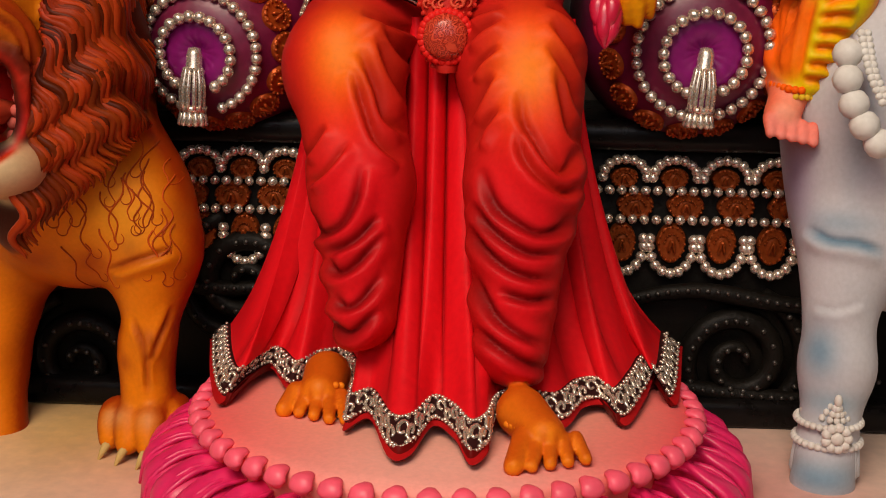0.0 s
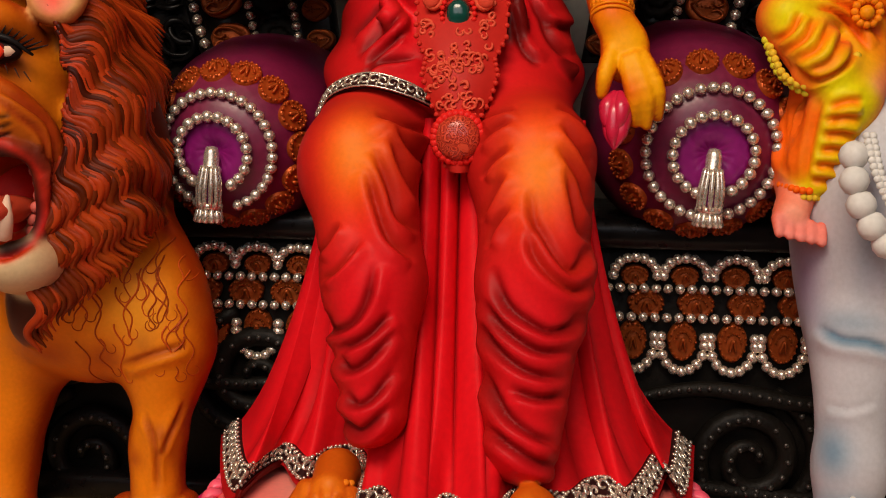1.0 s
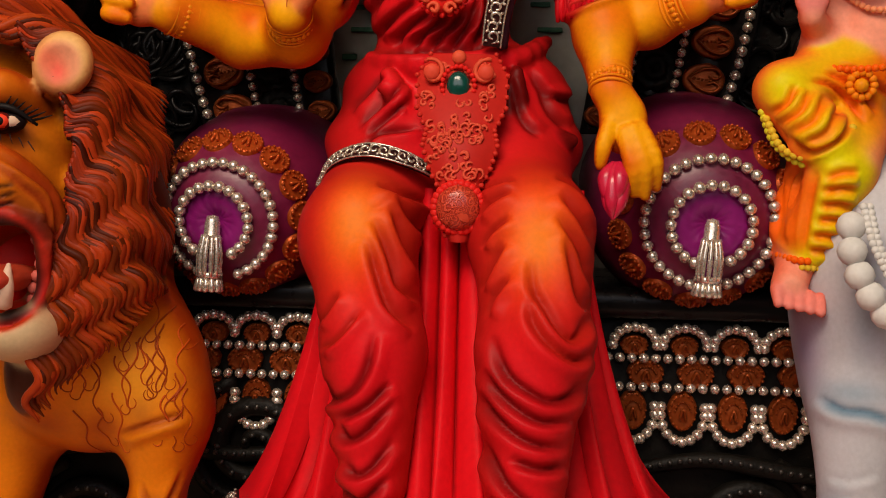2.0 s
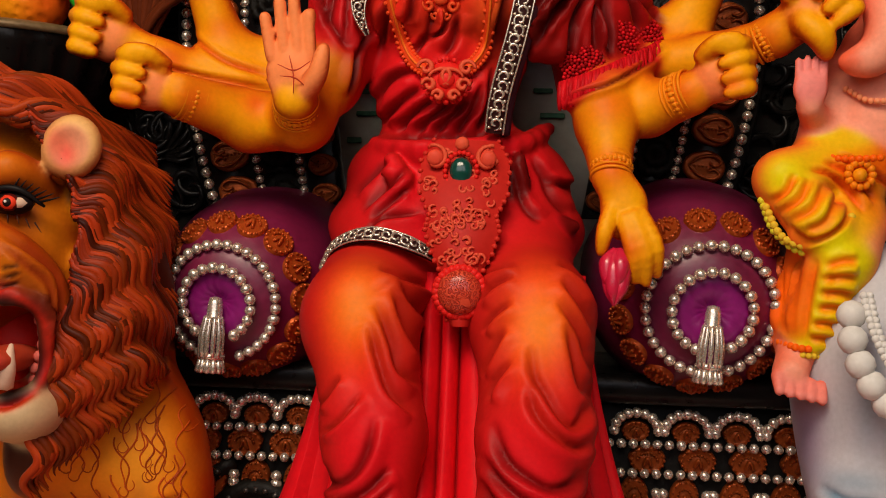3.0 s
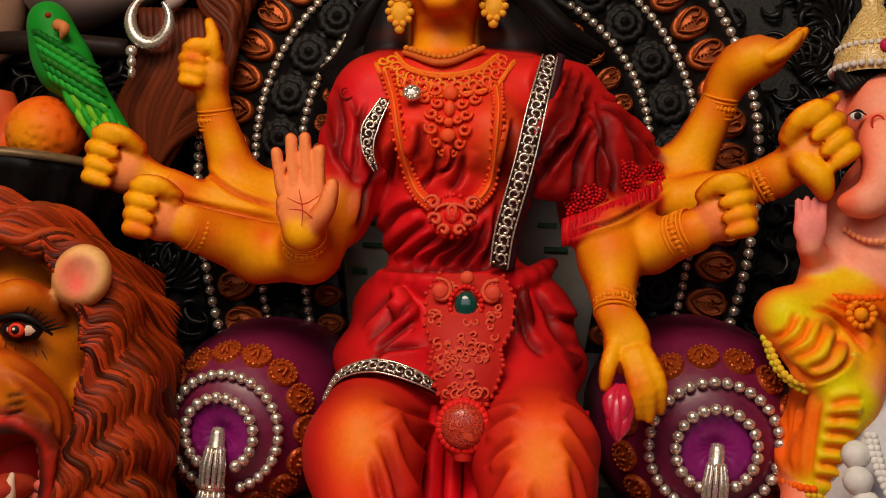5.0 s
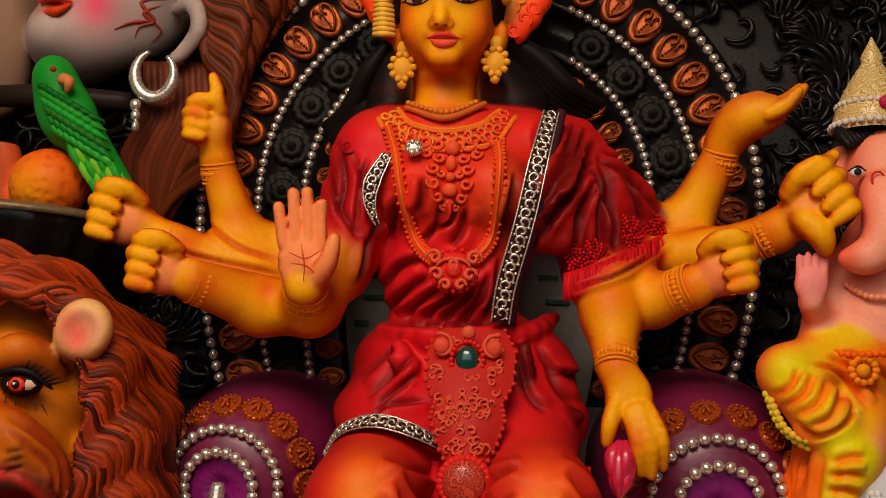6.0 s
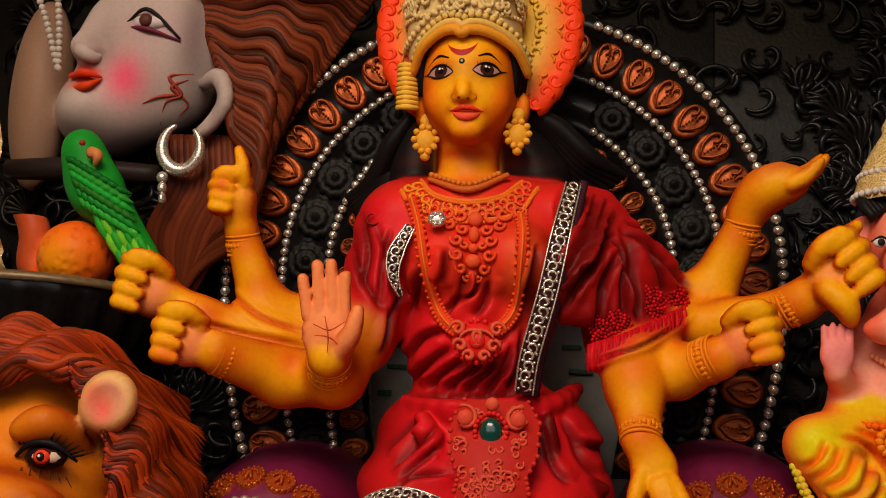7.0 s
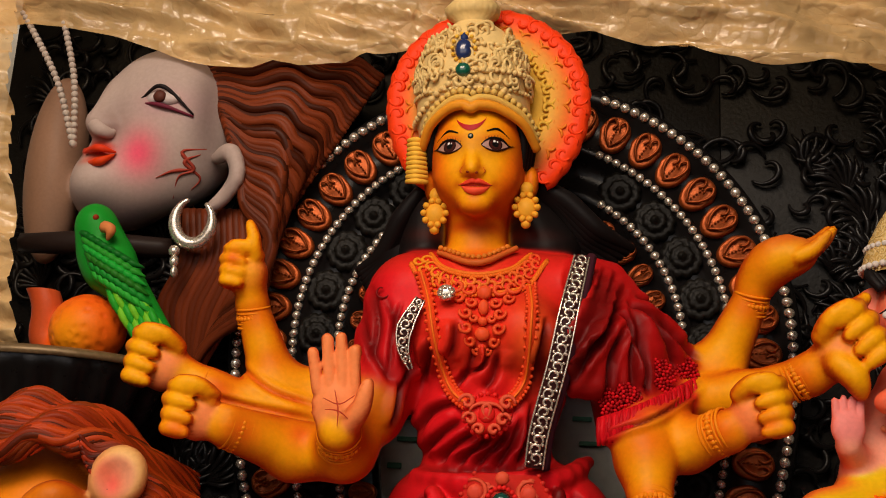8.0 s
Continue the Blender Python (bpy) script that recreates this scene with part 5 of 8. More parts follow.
        p[:, 1] -= np.cos(0.7 * th) * k
        p[:, 2] = np.maximum(0.84 - 0.528 * (1 - (1 - s) ** 1.3) + w * 0.12 * ruff[:, 1], TOP + 0.132)
        grid.append(p)
    grid = np.array(grid)
    band = int(M * 0.885)
    # pleat shading put into the colour: deep red down the grooves
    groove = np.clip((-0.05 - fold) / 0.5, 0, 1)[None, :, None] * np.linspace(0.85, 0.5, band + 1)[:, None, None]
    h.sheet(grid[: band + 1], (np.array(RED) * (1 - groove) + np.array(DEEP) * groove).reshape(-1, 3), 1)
    # the lace stands a little proud of the cloth
    out = grid[band:].copy()
    cen = np.array((cx, cy + 0.05, 0))
    d = out - cen
    d[..., 2] = 0.02
    d /= np.linalg.norm(d, axis=2)[..., None]
    low = int(0.72 * len(out))
    lace = out + d * 0.006
    h.sheet(np.concatenate([grid[band : band + 1], lace[:low], out[low : low + 1]]), (0.03, 0.007, 0.007), 1)
    mid = lace[low // 2]
    run = np.r_[0, np.cumsum(np.linalg.norm(np.diff(mid, axis=0), axis=1))]
    step = np.linalg.norm(lace[low - 1, N // 2] - lace[0, N // 2]) / (low - 1)

    def on_lace(a, b):
        q = np.clip(low / 2 - 0.5 + b / step, 0, low - 1.001)
        i = int(q)
        at = np.array([np.interp(a, run, lace[i, :, k] * (i + 1 - q) + lace[i + 1, :, k] * (q - i)) for k in range(3)])
        o = np.array([np.interp(a, run, d[low // 2, :, k]) for k in range(3)])
        return at + o * 0.002

    for k in range(int(run[-1] / 0.0165)):
        a0, sg = (k + 0.5) * 0.0165, 1 if k % 2 else -1
        h.tube([on_lace(a0 + 0.0105 * (1 - 0.7 * u) * math.cos(sg * 6.5 * u + 1.0), 0.003 * sg + 0.0115 * (1 - 0.7 * u) * math.sin(sg * 6.5 * u + 1.0)) for u in np.linspace(0, 1, 13)], [0.0018, 0.0034, 0.0022], RED, 3, 5)
        for b in (-0.014, 0.015):
            h.ball(on_lace(a0 + 0.008, b * sg), 0.0034, RED, 3)
    h.sheet(out[low:], (0.42, 0.008, 0.01), 1)
    lip = out[-1] - d[-1] * 0.02 + np.array((0, 0, 0.012))
    h.sheet(np.stack([out[-1], out[-1] - d[-1] * 0.008 - (0, 0, 0.004), lip]), DEEP, 1)
    for row in (0, low - 1):
        for p in lace[row][::6]:
            h.ball(p + (0, -0.001, 0), 0.0026, RED, 3)

    # lace along the shawl, the sleeve and the thigh
    def lace_strip(points, wide, across, slot=1, n=40):
        p = spline(points, n)
        t = np.gradient(p, axis=0)
        s = np.cross(t, across)
        s /= np.linalg.norm(s, axis=1)[:, None]
        o = np.array(across) * 0.006
        wd = np.interp(np.linspace(0, 1, n), np.linspace(0, 1, len(wide)), wide)[:, None]
        h.sheet(np.stack([p - s * wd, p - s * wd * 0.9 + o, p + o * 1.3, p + s * wd * 0.9 + o, p + s * wd]), (0.03, 0.007, 0.007), slot)
        run = np.r_[0, np.cumsum(np.linalg.norm(np.diff(p, axis=0), axis=1))]
        t = t / np.linalg.norm(t, axis=1)[:, None]
        for k in range(int(run[-1] / 0.0145)):
            at = (k + 0.5) * 0.0145
            q, e, f, w = [np.array([np.interp(at, run, arr[:, i]) for i in range(arr.shape[1])]) for arr in (p, t, s, wd)]
            sg = 1 if k % 2 else -1
            r = min(float(w[0]) * 0.72, 0.0105)
            h.tube([q + 1.35 * o + e * r * (1 - 0.7 * v) * math.cos(sg * 6.5 * v) + f * r * (1 - 0.7 * v) * math.sin(sg * 6.5 * v) for v in np.linspace(0, 1, 14)], [0.0012, 0.0026, 0.0016], RED, 3, 5)
            for side in (-1, 1):
                h.ball(q + e * 0.007 + f * side * 0.6 * float(w[0]) + 1.2 * o, 0.0026, RED, 3)
        for side in (-1, 1):
            h.tube(p + side * 0.92 * wd * s + o, [0.0016], RED, 3, 5)

    lace_strip([(0.130, -0.115, 1.401), (0.113, -0.165, 1.309), (0.094, -0.170, 1.208), (0.070, -0.155, 1.113), (0.062, -0.140, 1.054)], [0.013, 0.016, 0.016, 0.015], (0, -1, 0))
    lace_strip([(-0.132, -0.115, 1.323), (-0.153, -0.125, 1.273), (-0.154, -0.125, 1.236), (-0.141, -0.120, 1.205)], [0.008, 0.014, 0.009, 0.003], (0, -1, 0))
    lace_strip([(-0.205, -0.120, 0.833), (-0.174, -0.165, 0.874), (-0.118, -0.200, 0.891), (-0.057, -0.205, 0.879), (-0.002, -0.180, 0.852)], [0.008, 0.013, 0.014, 0.013, 0.009], (0, -0.75, 0.66))
    h.tube([(0.146, -0.105, 1.404), (0.129, -0.155, 1.311), (0.109, -0.160, 1.211), (0.084, -0.145, 1.115), (0.077, -0.130, 1.055)], [0.009, 0.011, 0.01], (0.05, 0.012, 0.02), 1, 7, 30)
    # jewelled apron plate
    plate = []
    for zz, wd in ((0.0, 0.05), (0.12, 0.068), (0.3, 0.066), (0.42, 0.05), (0.5, 0.055), (0.62, 0.045), (0.75, 0.026), (0.84, 0.02), (0.9, 0.033), (1.0, 0.012)):
        p = np.array((0.020, -0.135, 1.043)) * (1 - zz) + np.array((0.024, -0.235, 0.763)) * zz
        bulge = 0.03 * math.sin(math.pi * zz)
        plate.append([p + (wd * u, -bulge - 0.014 * (1 - u * u), 0) for u in np.linspace(-1, 1, 13)])
    h.sheet(plate, (0.50, 0.018, 0.012), 0)
    rnd = random.Random(21)
    for k in range(120):
        s9, u = rnd.uniform(0.03, 0.78), rnd.uniform(-0.8, 0.8)
        i = min(int(s9 * 9.0), 8)
        row = np.array(plate[i]) * (i + 1 - s9 * 9.0) + np.array(plate[i + 1]) * (s9 * 9.0 - i)
        p = row[int((u + 1) * 6)] + (0, -0.003, 0)
        a0, sg, size = rnd.uniform(0, 6), rnd.choice((-1, 1)), rnd.uniform(0.005, 0.009)
        h.tube([p + (size * (1 - 0.7 * v) * math.cos(a0 + sg * 5 * v), 0.001, size * (1 - 0.7 * v) * math.sin(a0 + sg * 5 * v)) for v in np.linspace(0, 1, 12)], [0.0012, 0.0026, 0.0015], (0.72, 0.09, 0.045), 0, 6)
    for k in range(9):
        for e in (0, -1):
            p0, p1 = np.array(plate[k][e]), np.array(plate[k + 1][e])
            for v in (0.0, 0.33, 0.66):
                h.ball(p0 * (1 - v) + p1 * v + (0, -0.001, 0), 0.0042, (0.60, 0.03, 0.018))
    ctr = np.array((0.016, -0.172, 0.992))
    GEM = (0.005, 0.06, 0.045)
    h.ball(ctr + (0, -0.012, 0), (0.018, 0.01, 0.022), GEM, 6)
    for j in range(22):
        t = 2 * math.pi * j / 22
        h.ball(ctr + (0.024 * math.cos(t), -0.014, 0.028 * math.sin(t)), 0.0042, CRIMSON, 0)
    PL = (0.72, 0.09, 0.04)
    for sx in (-1, 1):
        for (ax, az, r) in ((0.040, 0.020, 0.020), (0.046, -0.022, 0.013), (0.018, -0.040, 0.011), (0.034, -0.054, 0.014), (0.014, -0.078, 0.011), (0.030, -0.090, 0.012), (0.016, -0.112, 0.011), (0.024, -0.132, 0.009), (0.011, -0.150, 0.009)):
            pts = []
            for u in np.linspace(0, 1, 22):
                t = (0.0 if sx > 0 else math.pi) + 1.2 * sx + sx * 6.2 * u
                pts.append(ctr + (sx * ax + r * (1 - 0.75 * u) * math.cos(t), -0.014 - 0.36 * max(-az - 0.02, 0) + 0.1 * ax, az + r * (1 - 0.75 * u) * math.sin(t)))
            h.tube(pts, [0.0026, 0.0048, 0.0026], PL, 0, 6)
        h.ball(ctr + (sx * 0.040, -0.012, 0.020), (0.013, 0.006, 0.013), (0.72, 0.07, 0.035))
    h.ball(ctr + (0, -0.010, 0.042), (0.011, 0.007, 0.011), PL)
    h.ball(ctr + (0, -0.008, -0.048), (0.01, 0.006, 0.014), PL)
    h.ball(ctr + (0, -0.035, -0.12), (0.014, 0.008, 0.016), PL)
    h.ball(np.array((0.023, -0.250, 0.813)), (0.033, 0.014, 0.034), CRIMSON, 4)
    for k in range(26):
        t = 2 * math.pi * k / 26
        h.ball(np.array((0.023, -0.250, 0.813)) + (0.034 * math.cos(t), 0.006, 0.034 * math.sin(t)), 0.0075, CRIMSON)
    # necklaces and pendant
    loop = spline([(x, 0.0, z) for x, z in ((-0.137, 1.375), (-0.117, 1.315), (-0.097, 1.227), (-0.075, 1.176), (-0.043, 1.152), (-0.010, 1.146), (0.024, 1.166), (0.045, 1.208), (0.052, 1.300), (0.046, 1.352))], 120)
    loop = np.array([c.on(p[0], p[2], 0.010) for p in loop])
    loop[:, 1] = np.convolve(np.pad(loop[:, 1], 4, mode="edge"), np.ones(9) / 9, "valid")
    run = np.gradient(loop, axis=0)
    run /= np.linalg.norm(run, axis=1)[:, None]
    out = np.cross(run, (0, 1, 0))
    h.tube(loop, [0.0075, 0.0088, 0.0075], (0.78, 0.06, 0.012), 0, 8, 0, 0.7)
    h.tube(loop + (0, -0.0065, 0), [0.0022], (0.84, 0.15, 0.014), 0, 6)
    for sx in (-1, 1):
        for p, o in zip(loop[::2], out[::2]):
            h.ball(p + sx * 0.0092 * o + (0, -0.001, 0), 0.0036, (0.78, 0.07, 0.014))
    pc = np.array((-0.013, -0.150, 1.133))
    h.ball(pc, (0.034, 0.012, 0.03), CRIMSON)
    for sx in (-1, 1):
        for ax, az, r in ((0.031, 0.018, 0.013), (0.026, -0.008, 0.011), (0.012, -0.024, 0.009)):
            h.tube([pc + (sx * ax + r * (1 - 0.75 * u) * math.cos(1.57 - sx * (1.57 - 6.5 * u)), -0.010, az + r * (1 - 0.75 * u) * math.sin(1.57 - sx * (1.57 - 6.5 * u))) for u in np.linspace(0, 1, 20)], [0.0026, 0.0045, 0.0026], PL, 0, 6)
    for j in range(20):
        t = 2 * math.pi * j / 20
        h.ball(pc + (0.036 * math.cos(t), 0.002, 0.033 * math.sin(t)), 0.0045, CRIMSON)
    h.ball(pc + (0, -0.01, 0), (0.014, 0.007, 0.014), CRIMSON)
    for sx in (-1, 1):
        h.tube([pc + (sx * (0.006 + 0.02 * (1 - 0.6 * u) * math.cos(4.5 * u)), -0.014, 0.012 * math.sin(4.5 * u) + 0.004) for u in np.linspace(0, 1, 14)], [0.002, 0.004, 0.002], PL, 0, 6)
    # filigree pendant under the neckline, its scrolls in mirrored pairs
    LIGHT = (0.80, 0.085, 0.022)
    for z, r in ((1.338, (0.013, 0.007, 0.013)), (1.311, (0.009, 0.006, 0.014)), (1.287, (0.008, 0.006, 0.008)), (1.266, (0.013, 0.007, 0.012)), (1.246, (0.007, 0.005, 0.007)), (1.233, (0.005, 0.004, 0.008))):
        h.ball(c.on(-0.028, z, 0.007), r, LIGHT)
    for sx in (-1, 1):
        for ax, z, r in ((0.070, 1.358, 0.013), (0.046, 1.350, 0.014), (0.024, 1.345, 0.013), (0.040, 1.328, 0.010), (0.019, 1.320, 0.010), (0.027, 1.300, 0.011), (0.014, 1.292, 0.007), (0.026, 1.275, 0.011), (0.019, 1.254, 0.009), (0.009, 1.240, 0.006)):
            pts = []
            for u in np.linspace(0, 1, 20):
                t = 1.57 - sx * (1.2 + 6.2 * u)
                pts.append(c.on(-0.028 + sx * ax + r * (1 - 0.75 * u) * math.cos(t), z + r * (1 - 0.75 * u) * math.sin(t), 0.0055))
            h.tube(pts, [0.0022, 0.004, 0.0024], LIGHT, 0, 6)
    # broad embossed collar: beaded edges with curls between
    inner = spline([(-0.128, 0, 1.418), (-0.100, 0, 1.386), (-0.045, 0, 1.372), (0.012, 0, 1.385), (0.045, 0, 1.420)], 60)
    outer = spline([(-0.158, 0, 1.395), (-0.122, 0, 1.345), (-0.045, 0, 1.338), (0.035, 0, 1.352), (0.072, 0, 1.408)], 60)
    for path, r in ((inner, 0.0042), (outer, 0.0038)):
        q = [c.on(p[0], p[2], 0.001) for p in path]
        h.tube(q, [r], (0.80, 0.17, 0.012), 0, 6)
        for p in q:
            h.ball(p + np.array((0, -0.003, -0.005)), 0.0034, (0.82, 0.15, 0.014))
    for k in range(24):
        u = (k + 0.5) / 24
        m = inner[int(u * 59)] * (0.66 if k % 2 else 0.34) + outer[int(u * 59)] * (0.34 if k % 2 else 0.66)
        sg = 1 if k % 2 else -1
        paint = np.array((0.82, 0.27, 0.015)) * (1 - u) + np.array(LIGHT) * u
        h.tube([c.on(m[0] + 0.010 * (1 - 0.7 * v) * math.cos(sg * 6 * v + 6 * u), m[2] + 0.010 * (1 - 0.7 * v) * math.sin(sg * 6 * v + 6 * u), 0.002) for v in np.linspace(0, 1, 14)], [0.002, 0.0038, 0.002], paint, 0, 6)
    h.beads([(-0.108, -0.075, 1.422), (-0.043, -0.100, 1.401), (0.011, -0.075, 1.429)], 0.005, 0.0095, (0.72, 0.2, 0.02))
    h.tube([(-0.113, -0.070, 1.416), (-0.043, -0.100, 1.391), (0.021, -0.070, 1.426)], [0.005, 0.006, 0.005], (0.6, 0.12, 0.02), 0, 7, 24)
    h.ball((-0.088, -0.135, 1.331), (0.016, 0.007, 0.014), RED, 3)
    for j in range(7):
        t = 2 * math.pi * j / 7
        h.ball(np.array((-0.088, -0.140, 1.330)) + (0.01 * math.cos(t), 0, 0.009 * math.sin(t)), 0.0045, RED, 3)
    # earrings
    GOLD = (0.82, 0.38, 0.03)
    for p in ((0.034, -0.060, 1.504), (-0.123, -0.060, 1.491)):
        p = np.array(p)
        h.ball(p + (0, 0, 0.03), (0.012, 0.01, 0.014), GOLD)
        h.ball(p + (0, 0, -0.004), (0.019, 0.013, 0.022), GOLD)
        for j in range(10):
            t = 2 * math.pi * j / 10
            h.ball(p + (0.019 * math.cos(t), -0.006, -0.004 + 0.022 * math.sin(t)), 0.0062, GOLD)
        h.ball(p + (0, 0, -0.032), (0.009, 0.008, 0.009), GOLD)
    for q in (((-0.256, -0.238, 1.139), (-0.230, -0.242, 1.130), (-0.208, -0.238, 1.144)), ((-0.252, -0.238, 1.122), (-0.229, -0.242, 1.119), (-0.210, -0.236, 1.104)), ((-0.239, -0.238, 1.152), (-0.231, -0.242, 1.122), (-0.232, -0.236, 1.097))):
        h.tube(q, [0.0006, 0.0012, 0.0006], (0.55, 0.05, 0.02), 0, 5, 10)
    # full lips with a bow, the parting line darker
    for sx in (-1, 1):
        h.tube([c.on(-0.050 + sx * 0.027, 1.5205, 0.0), c.on(-0.050 + sx * 0.013, 1.5235, 0.0012), c.on(-0.050 + sx * 0.005, 1.5255, 0.0016), c.on(-0.050, 1.5235, 0.0012)], [0.0009, 0.0042, 0.0052, 0.0042], LIP, 0, 8, 16)
    h.tube([c.on(-0.074, 1.519, -0.001), c.on(-0.062, 1.5115, 0.0012), c.on(-0.050, 1.509, 0.0022), c.on(-0.038, 1.5115, 0.0012), c.on(-0.026, 1.519, -0.001)], [0.001, 0.0062, 0.0076, 0.0062, 0.001], (0.86, 0.085, 0.035), 0, 9, 24)
    h.tube([c.on(-0.079, 1.5205, 0.0005), c.on(-0.050, 1.517, 0.0058), c.on(-0.021, 1.5205, 0.0005)], [0.0005, 0.0013, 0.0005], (0.35, 0.012, 0.01), 0, 5, 20)
    for x in (-0.0615, -0.0475):
        h.ball(c.on(x, 1.5365, 0.0), (0.0034, 0.002, 0.0019), (0.22, 0.02, 0.006))
    for sx in (-1, 1):
        h.tube([c.on(-0.0545 + sx * 0.017, 1.549, 0.0), c.on(-0.0545 + sx * 0.021, 1.542, 0.0002), c.on(-0.0545 + sx * 0.017, 1.536, 0.0)], [0.0004, 0.0011, 0.0004], (0.5, 0.06, 0.004), 0, 5, 10)
    # painted almond eyes, kohl, thin brows
    for ex, ez, s in ((-0.097, 1.587, -1), (-0.019, 1.590, 1)):
        rows, tint = [], []
        for v in np.linspace(0, 1, 40):
            row = []
            for u in np.linspace(-1, 1, 64):
                lift = 0.0022 * u * s
                hi, lo_ = 0.0118 * (1 - abs(u) ** 2.3), -0.0098 * (1 - abs(u) ** 2.1)
                dx, dz = 0.0225 * u, lo_ * (1 - v) + hi * v + lift
                row.append(c.on(ex + dx, ez + dz, 0.0016))
                r = math.hypot(dx - 0.001, dz - 0.001)
                paint = (0.46, 0.25, 0.20) if r > 0.0112 else (0.02, 0.006, 0.006) if r > 0.0094 else (0.055, 0.013, 0.010) if r > 0.0052 else (0.006, 0.005, 0.005)
                # two catchlights put into the eye's paint
                if math.hypot(dx + 0.001, dz - 0.0062) < 0.0021 or math.hypot(dx - 0.004, dz - 0.0055) < 0.0013:
                    paint = (0.9, 0.88, 0.85)
                tint.append(paint)
            rows.append(row)
        h.sheet(rows, np.array(tint), 6)
        lid = [c.on(ex + 0.0225 * u, ez + 0.0122 * (1 - min(abs(u), 1) ** 2.3) + 0.0022 * u * s + (0.009 * max(u * s - 1, 0)), 0.0016) for u in np.linspace(-s * 1.0, s * 1.42, 16)]
        h.tube(lid, [0.0008, 0.0018, 0.0024, 0.0026, 0.0016, 0.0004], BLK, 0, 6)
        low_ = [c.on(ex + 0.0225 * u, ez - 0.0102 * (1 - min(abs(u), 1) ** 2.1) + 0.0022 * u * s, 0.0012) for u in np.linspace(-s * 1.0, s * 1.05, 14)]
        h.tube(low_, [0.0006, 0.0014, 0.0022, 0.0012], (0.03, 0.008, 0.006), 0, 6)
        h.tube([c.on(ex - s * 0.014, ez + 0.0235, 0.0006), c.on(ex + s * 0.004, ez + 0.0295, 0.0006), c.on(ex + s * 0.024, ez + 0.017, 0.0006)], [0.0014, 0.0024, 0.0004], BLK, 0, 6, 16)
        for k in range(9):
            u = -0.7 + 0.2 * k
            h.tube([c.on(ex + 0.0225 * u, ez + 0.0125 * (1 - abs(u) ** 2.3) + 0.0022 * u * s, 0.0016), c.on(ex + 0.0245 * u + 0.002 * s, ez + 0.0125 * (1 - abs(u) ** 2.3) + 0.0052, 0.0022)], [0.0005, 0.0002], (0.12, 0.02, 0.005), 0, 5)
    crescent = []
    for v in np.linspace(0, 1, 5):
        row = []
        for u in np.linspace(-1, 1, 30):
            row.append(c.on(-0.0612 + 0.0265 * u, 1.640 - (0.027 * (1 - v) + 0.0165 * v) * (1 - u * u) ** 0.75, 0.001))
        crescent.append(row)
    h.sheet(crescent, (0.45, 0.008, 0.012), 0)
    h.ball(c.on(-0.0602, 1.603, 0.0), (0.0052, 0.002, 0.0052), (0.01, 0.03, 0.02))
    h.ball(c.on(-0.0602, 1.603, 0.0018), (0.0022, 0.001, 0.0022), (0.5, 0.5, 0.45))
    # temples of dark hair, and the padded brow band of the crown
    for k in range(6):
        o = np.array((0.004 * k, 0.012 * k, 0.0))
        h.tube([np.array((-0.124, -0.088, 1.650)) - o * (1, -1, 0), np.array((-0.134, -0.075, 1.608)) - o * (1, -1, 0), np.array((-0.133, -0.060, 1.572)) - o * (1, -1, 0)], [0.006, 0.009, 0.006], BLK, 0, 7, 12)
        h.tube([np.array((0.014, -0.085, 1.655)) + o, np.array((0.026, -0.075, 1.617)) + o, np.array((0.024, -0.060, 1.573)) + o], [0.006, 0.009, 0.006], BLK, 0, 7, 12)
    brow = [(-0.149, -0.075, 1.603), (-0.133, -0.105, 1.633), (-0.100, -0.128, 1.655), (-0.075, -0.137, 1.658), (-0.062, -0.139, 1.651), (-0.048, -0.137, 1.658), (-0.016, -0.128, 1.656), (0.026, -0.105, 1.636), (0.050, -0.070, 1.602)]
    h.tube(brow, [0.008, 0.0095, 0.0095, 0.008], (0.78, 0.3, 0.02), 0, 8, 50)
    h.tube([np.array(p) + (0, 0.004, 0.015) for p in brow], [0.006, 0.0075, 0.006], (0.72, 0.45, 0.1), 0, 8, 50)
    h.beads([np.array(p) + (0, 0.002, 0.027) for p in brow], 0.0062, 0.0125, (0.7, 0.46, 0.12))
    # crown: beaded brow band, tiered dome, pot finial
    CREAM, YEL = (0.76, 0.54, 0.22), (0.82, 0.46, 0.05)
    dome = []
    base_c = np.array((-0.067, -0.040, 1.699))
    tilt = np.array(Euler((radians(8), radians(-2), 0)).to_matrix())
    for r, z in ((0.096, -0.035), (0.102, -0.01), (0.1, 0.02), (0.104, 0.035), (0.097, 0.06), (0.088, 0.085), (0.074, 0.11), (0.056, 0.13), (0.036, 0.145), (0.03, 0.15), (0.046, 0.16), (0.05, 0.175), (0.036, 0.19), (0.028, 0.196), (0.048, 0.205), (0.046, 0.215), (0.001, 0.216)):
        ring = []
        for t in np.linspace(0, 2 * math.pi, 73):
            peak = 0.035 * math.exp(-((((t + math.pi / 2 + math.pi) % (2 * math.pi)) - math.pi) / 0.8) ** 2) if z < 0 else 0
            flute = 1 + (0.03 * math.cos(26 * t) if z > 0.15 else 0)
            ring.append(base_c + tilt @ np.array((r * flute * math.cos(t), 0.92 * r * flute * math.sin(t), z + peak - (0.03 * (abs(math.cos(t)) ** 2) if z < 0 else 0))))
        dome.append(ring)
    h.sheet(dome, CREAM, 0)

    def on_dome(t, z, r):
        return base_c + tilt @ np.array((r * math.sin(t), -0.92 * r * math.cos(t), z))

